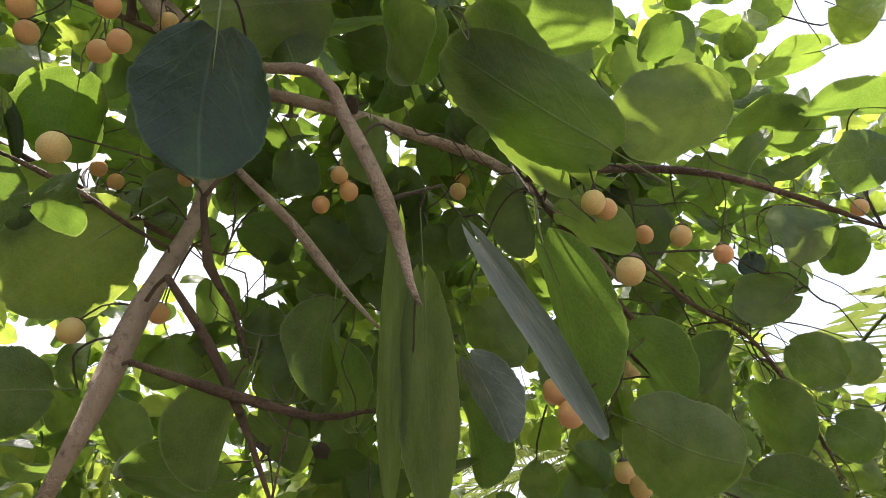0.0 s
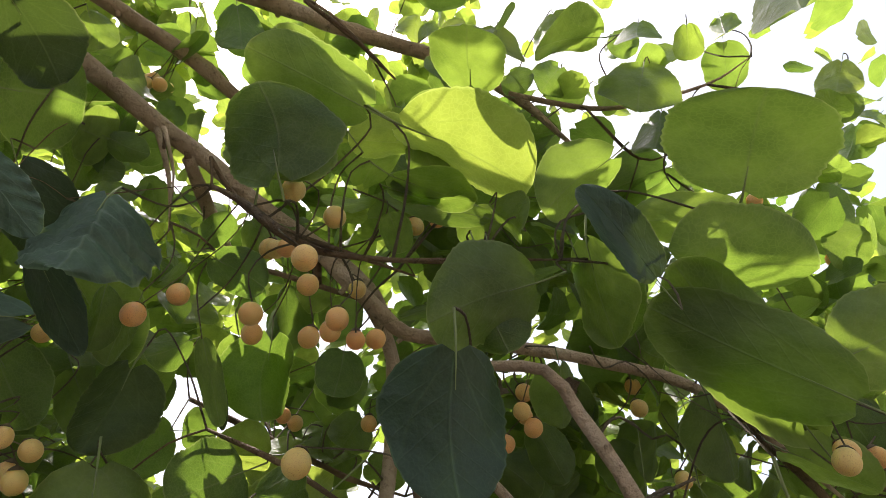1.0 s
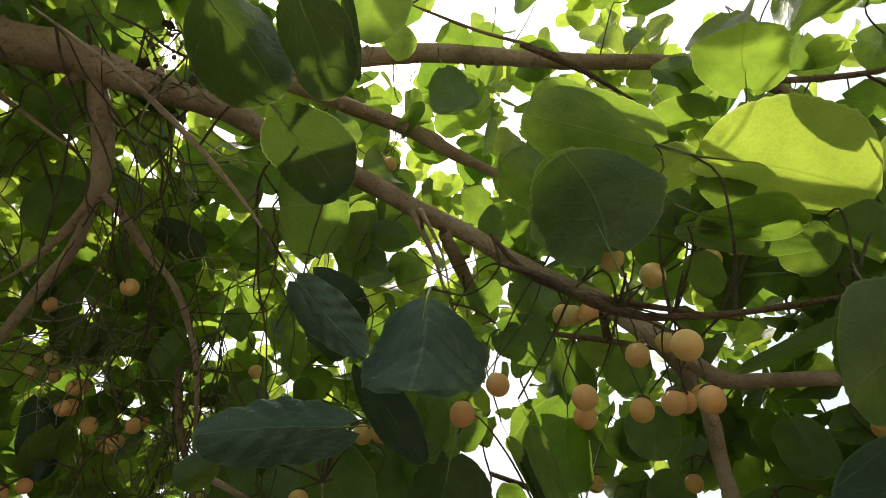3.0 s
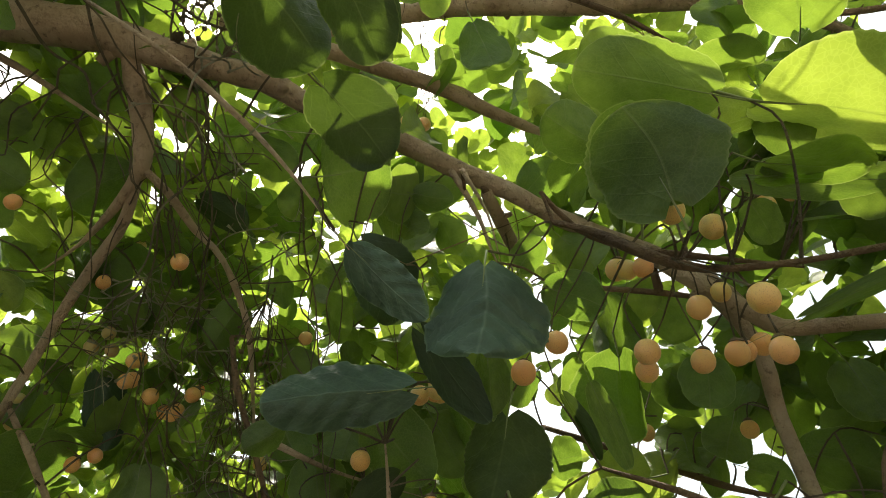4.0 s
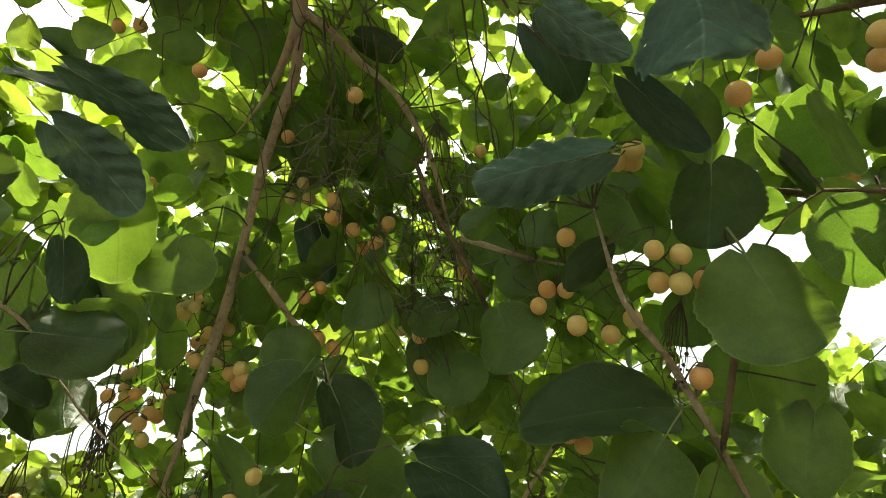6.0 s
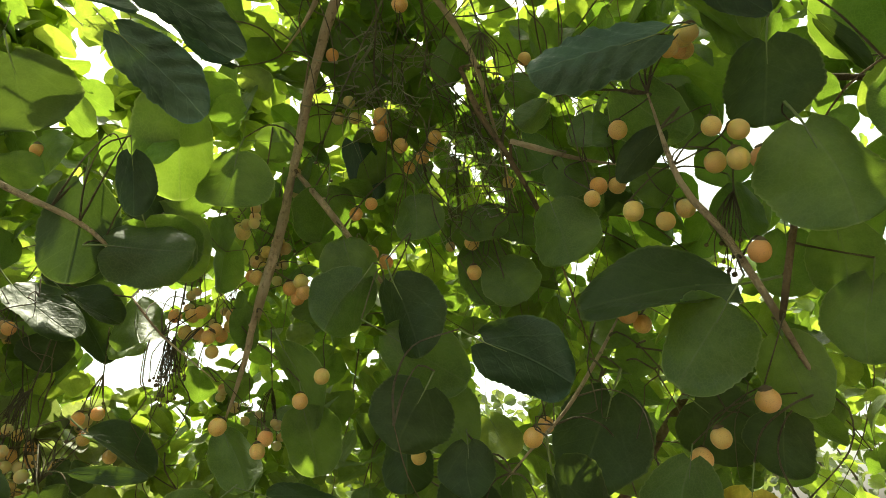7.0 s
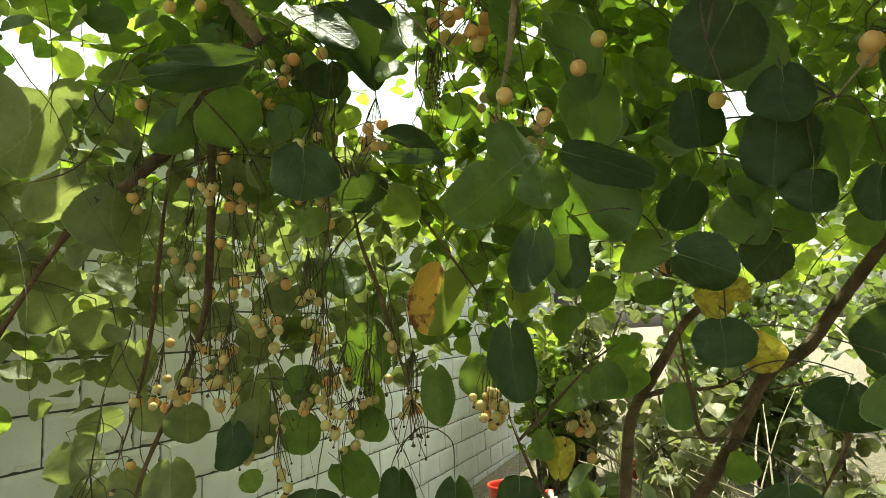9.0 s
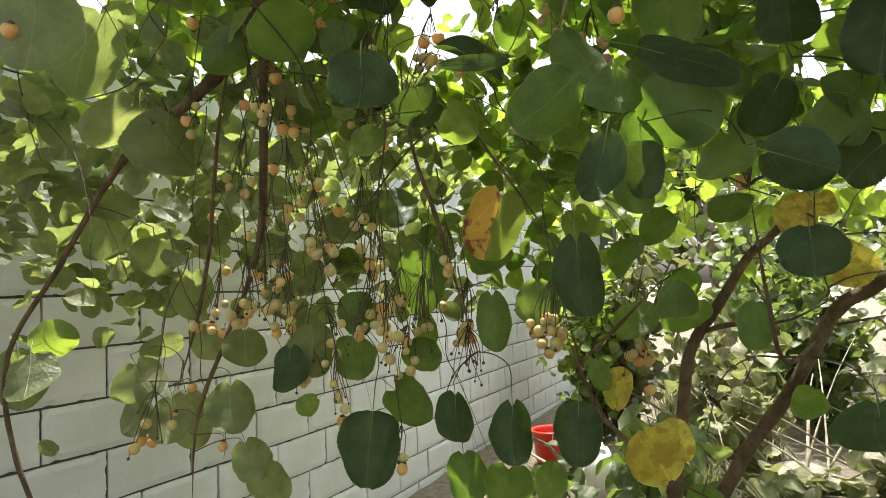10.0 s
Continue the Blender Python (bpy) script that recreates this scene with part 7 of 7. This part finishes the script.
# ---- block wall ----
WALL_Y = 2.31
bm = bmesh.new()
bmesh.ops.create_cube(bm, size=1.0)
for v in bm.verts:
    v.co = Vector((4.0 + v.co.x * 15.0, WALL_Y + 0.1 + v.co.y * 0.17, 1.165 + v.co.z * 2.55))
wall = part("wall_north", bm, MORTAR, None, "grey concrete block wall with dark open joints")
for f in wall.data.polygons:
    f.use_smooth = False
tagged(wall, kind="structure", category="wall")


def block_mesh(seed):
    """A hollow-block face with chipped, uneven arrises."""
    rng = random.Random(seed)
    bm = bmesh.new()
    nx, nz, w, h = 16, 8, 0.1955, 0.096
    grid = []
    for i in range(nz + 1):
        row = []
        for k in range(nx + 1):
            x, z = w * (2 * k / nx - 1), h * (2 * i / nz - 1)
            rim = i in (0, nz) or k in (0, nx)
            chip = (0.0035 * abs(noise.noise(Vector((x * 40, z * 40, seed * 7.3)))) + (0.004 if rng.random() < 0.08 else 0)) if rim else 0
            x -= math.copysign(chip, x) if k in (0, nx) else 0
            z -= math.copysign(chip, z) if i in (0, nz) else 0
            y = -0.1 + (0.004 + chip if rim else 0.0012 * noise.noise(Vector((x * 30, z * 30, seed * 3.1))))
            row.append(bm.verts.new((x, y, z)))
        grid.append(row)
    for a, b in zip(grid, grid[1:]):
        for k in range(nx):
            bm.faces.new((a[k], a[k + 1], b[k + 1], b[k]))
    rim = grid[0] + [r[-1] for r in grid[1:]] + grid[-1][-2::-1] + [r[0] for r in grid[-2:0:-1]]
    back = [bm.verts.new((v.co.x, 0.1, v.co.z)) for v in rim]
    for k in range(len(rim)):
        j = (k + 1) % len(rim)
        bm.faces.new((rim[j], rim[k], back[k], back[j]))
    bm.faces.new(back)
    me = bpy.data.meshes.new("block")
    bm.to_mesh(me)
    bm.free()
    me.materials.append(BLOCK)
    return me


BLOCKS = [block_mesh(s) for s in range(9)]
rng = random.Random(3)
for row in range(13):
    z = -0.05 + 0.2 * row
    for k in range(-8, 22):
        x = (1.547 if row % 2 else 1.40) + 0.4 * k
        shared("block", rng.choice(BLOCKS), wall, pose(x, WALL_Y + 0.1 + rng.uniform(-0.004, 0.004), z, 0, rng.choice((0, 180)), 0))


# ---- garden behind ----
def leafy_plant(name, label, category, x, y, height, spread, count, size, material, seed, upright=0.4):
    """A many-stemmed plant: thin stems from the ground and a loose crown of leaves."""
    rng = random.Random(seed)
    root = tagged(new(name), label, category)
    root.location = (x, y, 0)
    bpy.context.view_layer.update()
    spots = []
    for k in range(max(4, count // 60)):
        a, lean = rng.uniform(0, 6.28), rng.uniform(0.15, 1.0) * spread
        top = Vector((x + lean * math.cos(a), y + lean * math.sin(a), height * rng.uniform(0.55, 1.05)))
        pts = [(x + 0.1 * math.cos(a), y + 0.1 * math.sin(a), -0.04, 0.012 * height), (x + 0.45 * lean * math.cos(a), y + 0.45 * lean * math.sin(a), top.z * 0.55, 0.008 * height), (*top, 0.002)]
        line = smooth_line(pts, 0.08)
        bm = bmesh.new()
        tube(bm, line, 6, 0.08, k)
        ob = part("stem", bm, TWIG, root)
        ob.matrix_parent_inverse = root.matrix_world.inverted()
        for _ in range(60):
            p = line[int(len(line) * rng.uniform(0.25, 0.999))]
            q = Vector(p[:3]) + Vector((rng.gauss(0, 1), rng.gauss(0, 1), rng.gauss(0, 0.8))) * spread * 0.2
            if q.z > 0.05 and q.y < WALL_Y - 0.04:
                spots.append((q, rng.uniform(0.6, 1.3) * size, hang(rng, upright)))
    leaf_mass("foliage", root, spots, material)
    return root


SHRUB = leaf_material("shrub_leaf", (0.05, 0.08, 0.03, 1), (0.10, 0.13, 0.05, 1), (0.22, 0.32, 0.05, 1), (0.38, 0.42, 0.10, 1), 0.38)
PALE = leaf_material("pale_leaf", (0.10, 0.125, 0.05, 1), (0.21, 0.21, 0.11, 1), (0.28, 0.33, 0.08, 1), (0.42, 0.42, 0.15, 1), 0.33)
leafy_plant("shrub", "yellow-green leafy shrub in full sun", "shrub", 5.9, 1.5, 1.7, 0.6, 600, 0.085, LIME, 1)
leafy_plant("shrub", "spreading sunlit shrub with yellowish leaves", "shrub", 6.3, 1.3, 2.0, 0.9, 900, 0.10, PALE, 3)
leafy_plant("shrub", "bushy green shrub on dry ground", "shrub", 7.2, -0.3, 2.1, 1.1, 1000, 0.11, SHRUB, 4)
leafy_plant("shrub", "bushy yellow-green shrub on dry ground", "shrub", 6.6, -1.9, 2.4, 1.1, 1000, 0.11, SHRUB, 5)
leafy_plant("shrub", "low pale-leaved plant among dry branches", "plant", 4.6, 0.25, 0.8, 0.35, 260, 0.09, PALE, 6)
leafy_plant("shrub", "low pale-leaved plant in strong sun", "plant", 3.9, -0.55, 1.0, 0.4, 260, 0.09, PALE, 7)
leafy_plant("shrub", "low broad-leaved plant beside the trunk", "plant", 2.7, 0.55, 0.9, 0.35, 240, 0.10, SHRUB, 8)
leafy_plant("shrub", "leafy green shrub behind the fruit tree", "shrub", 5.2, -3.4, 2.6, 1.2, 1000, 0.11, SHRUB, 9)

leafy_plant("shrub", "pale-leaved shrub beyond the forked trunk", "shrub", 5.40, 0.39, 1.25, 0.50, 300, 0.11, PALE, 21)
leafy_plant("shrub", "loose green shrub over dry sticks", "shrub", 6.42, -0.33, 1.40, 0.60, 420, 0.11, SHRUB, 22)
leafy_plant("shrub", "low plant with large pale leaves", "shrub", 3.69, -0.02, 0.55, 0.28, 120, 0.10, PALE, 24)


def background_tree(x, y, height, seed, label):
    """A broad tree in the distance with a limbed trunk and a loose crown."""
    rng = random.Random(seed)
    root = tagged(new("tree"), label, "tree")
    root.location = (x, y, 0)
    bpy.context.view_layer.update()
    bm = bmesh.new()
    tube(bm, smooth_line([(x, y, -0.1, 0.16), (x + 0.1, y, height * 0.25, 0.13), (x - 0.1, y + 0.1, height * 0.5, 0.08), (x, y, height * 0.8, 0.03)], 0.2), 9, 0.06)
    spots = []
    for k in range(16):
        a, z0 = rng.uniform(0, 6.28), height * rng.uniform(0.2, 0.7)
        tip = Vector((x + math.cos(a) * height * rng.uniform(0.2, 0.45), y + math.sin(a) * height * rng.uniform(0.2, 0.45), z0 + height * rng.uniform(0.05, 0.35)))
        tube(bm, smooth_line([(x, y, z0, 0.05), (*Vector((x, y, z0)).lerp(tip, 0.5), 0.03), (*tip, 0.006)], 0.2), 6, 0.08, k)
        for _ in range(120):
            q = Vector((x, y, z0)).lerp(tip, rng.uniform(0.4, 1.1)) + Vector((rng.gauss(0, 1), rng.gauss(0, 1), rng.gauss(0, 0.8))) * height * 0.075
            spots.append((q, rng.uniform(0.12, 0.24), hang(rng, 0.7)))
    ob = part("trunk", bm, BARK, root)
    ob.matrix_parent_inverse = root.matrix_world.inverted()
    leaf_mass("crown", root, spots, SHRUB)


background_tree(10.5, 0.6, 4.6, 1, "broad green tree in hazy sunlight beyond the garden")
background_tree(11.0, -3.4, 4.6, 2, "round-crowned green tree beyond the garden")
background_tree(12.0, 4.6, 4.4, 3, "leafy tree rising behind the block wall")


def dry_branch(points, r, label):
    bm = bmesh.new()
    line = smooth_line([(*p, r * (1.1 - 0.8 * k / (len(points) - 1))) for k, p in enumerate(points)], 0.05)
    tube(bm, line, 7, 0.12, int(r * 1e4))
    ob = part("dry_branch", bm, DRY, None, label)
    return tagged(ob, category="branch", group="dry branches on the ground")


rng = random.Random(8)
for k in range(26):
    x, y = rng.uniform(3.4, 6.4), rng.uniform(-1.6, 1.1)
    a, span, rise = rng.uniform(0, 6.28), rng.uniform(0.6, 1.5), rng.uniform(0.0, 0.7)
    w = Vector((math.cos(a), math.sin(a), 0)) * span
    dry_branch([(x, y, 0.0), (x + 0.35 * w.x, y + 0.35 * w.y, 0.05 + 0.45 * rise), (x + 0.7 * w.x + rng.uniform(-.1, .1), y + 0.7 * w.y, 0.06 + 0.8 * rise), (x + w.x, y + w.y, 0.05 + rise)], rng.uniform(0.006, 0.02), "bleached dry branch lying on sunlit soil")

for k in range(24):
    # a brushwood pile beside the forked tree
    x, y = rng.uniform(3.1, 4.8), rng.uniform(-1.7, 0.15)
    a, span, rise = rng.uniform(0, 6.28), rng.uniform(0.5, 1.2), rng.uniform(0.2, 1.0)
    w = Vector((math.cos(a), math.sin(a), 0)) * span
    dry_branch([(x, y, -0.02), (x + 0.3 * w.x, y + 0.3 * w.y, 0.4 * rise), (x + 0.65 * w.x + rng.uniform(-.12, .12), y + 0.65 * w.y, 0.75 * rise), (x + w.x, y + w.y, rise)], rng.uniform(0.004, 0.013), "thin bleached stick in a brushwood pile")


def boulder(x, y, size, seed, label):
    bm = bmesh.new()
    bmesh.ops.create_icosphere(bm, subdivisions=4, radius=size)
    for v in bm.verts:
        v.co *= 1 + 0.28 * noise.noise(v.co / size * 1.2 + Vector((seed, 0, 0))) + 0.06 * noise.noise(v.co / size * 5 + Vector((seed, 3, 0)))
        v.co.z *= 0.5
        v.co += Vector((x, y, size * 0.2))
    tagged(part("rock", bm, STONE, None, label), category="rock", group="pale rocks")


boulder(4.9, -0.15, 0.22, 1, "pale weathered rock on dry soil")
boulder(5.5, -0.75, 0.26, 2, "broad pale rock in full sun")
boulder(4.4, -0.45, 0.18, 3, "small pale rock among dry twigs")
boulder(6.1, 0.5, 0.26, 4, "pale rock beside the shrubs")


def grass_clump(x, y, height, count, seed, label):
    rng = random.Random(seed)
    verts, faces = [], []
    for k in range(count):
        a, lean, w = rng.uniform(0, 6.28), rng.uniform(0.1, 0.8) * height, rng.uniform(0.004, 0.009)
        h, ox, oy = height * rng.uniform(0.5, 1.0), rng.gauss(0, 0.07), rng.gauss(0, 0.07)
        side = Vector((-math.sin(a), math.cos(a), 0)) * w
        n = len(verts)
        for f, d in ((0, 0), (0.5, 0.25), (0.85, 0.6), (1.0, 1.0)):
            c = Vector((x + ox + lean * d * math.cos(a), y + oy + lean * d * math.sin(a), h * f - 0.35 * h * d * d))
            verts += [(c - side * (1 - 0.8 * f))[:], (c + side * (1 - 0.8 * f))[:]]
        faces += [(n + 2 * i, n + 2 * i + 1, n + 2 * i + 3, n + 2 * i + 2) for i in range(3)]
    me = bpy.data.meshes.new("grass_clump")
    me.from_pydata(verts, [], faces)
    me.uv_layers.new(name="UVMap")
    me.materials.append(PALE)
    tagged(new("grass_clump", me), label, "grass", kind="stuff")


for k, (x, y, h) in enumerate([(4.1, 0.4, 0.5), (4.6, -0.9, 0.7), (5.6, 0.1, 0.6), (3.6, 0.1, 0.35), (5.9, -1.4, 0.7), (6.6, 0.9, 0.6), (3.8, 1.3, 0.4), (5.0, -1.9, 0.7), (4.9, 0.9, 0.4)]):
    grass_clump(x, y, h, 150, k, "clump of dry yellowish grass blades")


def bucket(x, y, z, radius, height, turn, label):
    """A tapered pail, open on top, with a rolled rim and a wire bail."""
    root = tagged(new("bucket"), label, "bucket")
    root.matrix_world = pose(x, y, z, 0, 0, turn)
    prof = [(0.0, 0.0), (0.78, 0.0), (0.82, 0.03), (0.97, 0.93), (1.05, 0.93), (1.06, 0.97), (1.03, 1.0), (0.96, 0.99), (0.93, 0.9), (0.76, 0.05), (0.0, 0.04)]
    bm = bmesh.new()
    rings = [[bm.verts.new((r * radius * math.cos(a), r * radius * math.sin(a), h * height)) for a in [2 * math.pi * s / 28 for s in range(28)]] for r, h in prof[1:-1]]
    for p, q in zip(rings, rings[1:]):
        for s in range(28):
            bm.faces.new((p[s], p[(s + 1) % 28], q[(s + 1) % 28], q[s]))
    bm.faces.new(rings[0][::-1])
    bm.faces.new(rings[-1])
    part("pail", bm, RED, root)
    bm = bmesh.new()
    arc = [(radius * 1.05 * math.cos(a), 0.02, height * 0.93 - radius * 0.9 * math.sin(a), 0.004) for a in [math.pi * s / 14 for s in range(15)]]
    tube(bm, arc, 6)
    part("handle", bm, WHITE, root)
    return root


bucket(4.95, 1.62, 0.0, 0.15, 0.27, 30, "red plastic bucket on the ground near the wall")
bucket(6.2, 0.72, 0.02, 0.10, 0.20, 80, "small red plastic pail among the shrubs")


def jerrycan(x, y, turn, label):
    """A white plastic can with rounded shoulders, a grip and a screw cap."""
    root = tagged(new("plastic_can"), label, "container")
    root.matrix_world = pose(x, y, 0.0, 0, 0, turn)
    bm = bmesh.new()
    bmesh.ops.create_cube(bm, size=1.0)
    for v in bm.verts:
        v.co = Vector((v.co.x * 0.26, v.co.y * 0.17, 0.17 + v.co.z * 0.34))
    bmesh.ops.bevel(bm, geom=bm.edges[:], offset=0.035, segments=4, affect="EDGES")
    part("body", bm, WHITE, root)
    bm = bmesh.new()
    tube(bm, smooth_line([(-0.10, 0, 0.33, 0.014), (-0.08, 0, 0.385, 0.014), (0.02, 0, 0.39, 0.014), (0.04, 0, 0.33, 0.014)], 0.015), 8)
    part("handle", bm, WHITE, root)
    bm = bmesh.new()
    tube(bm, [(0.085, 0, 0.33, 0.026), (0.085, 0, 0.36, 0.026), (0.085, 0, 0.361, 0.03), (0.085, 0, 0.385, 0.03)], 14)
    part("cap", bm, RED, root)
    return root


jerrycan(4.25, 1.08, 20, "white plastic can standing on the soil")


def palm(x, y, height, seed, label):
    """A feather palm: ringed trunk and arching fronds of thin leaflets."""
    rng = random.Random(seed)
    root = tagged(new("palm_tree"), label, "palm")
    root.location = (x, y, 0)
    bpy.context.view_layer.update()
    bm = bmesh.new()
    tube(bm, [(x, y, z * 0.12 - 0.1, 0.16 + 0.02 * (int(z) % 2)) for z in range(int((height + 0.1) / 0.12) + 1)], 12, 0.05)
    ob = part("trunk", bm, DRY, root)
    ob.matrix_parent_inverse = root.matrix_world.inverted()
    for k in range(22):
        a, rise, span = 2.4 * k, rng.uniform(-0.2, 1.1), rng.uniform(1.7, 2.3)
        way = Vector((math.cos(a), math.sin(a), 0))
        pts = [Vector((x, y, height)) + way * span * f + Vector((0, 0, rise * span * f * 0.8 - 1.1 * span * f * f * 0.6)) for f in (0, 0.25, 0.5, 0.75, 1.0)]
        line = smooth_line([(*p, 0.014 * (1.1 - 0.25 * i)) for i, p in enumerate(pts)], 0.05)
        bm = bmesh.new()
        tube(bm, line, 5)
        uv = bm.loops.layers.uv.verify()
        cross = way.cross(Vector((0, 0, 1)))
        for i in range(4, len(line) - 1):
            p = Vector(line[i][:3])
            f = i / len(line)
            long = 0.42 * math.sin(math.pi * min(0.98, 0.15 + 0.8 * f))
            for s in (-1, 1):
                tip = p + (cross * s * 0.85 + way * 0.5 + Vector((0, 0, -0.25 + rng.uniform(-.15, .15)))) * long
                wid = way * 0.011
                mid = p.lerp(tip, 0.5) + Vector((0, 0, 0.03))
                vs = [bm.verts.new(q) for q in (p - wid, p + wid, mid + wid, tip, mid - wid)]
                bm.faces.new(vs)
        ob = part("frond", bm, SHRUB, root)
        ob.matrix_parent_inverse = root.matrix_world.inverted()


palm(0.75, -4.4, 2.1, 1, "feather palm with pale sunlit fronds")
palm(2.3, -5.6, 2.6, 2, "feather palm behind the fruit tree")
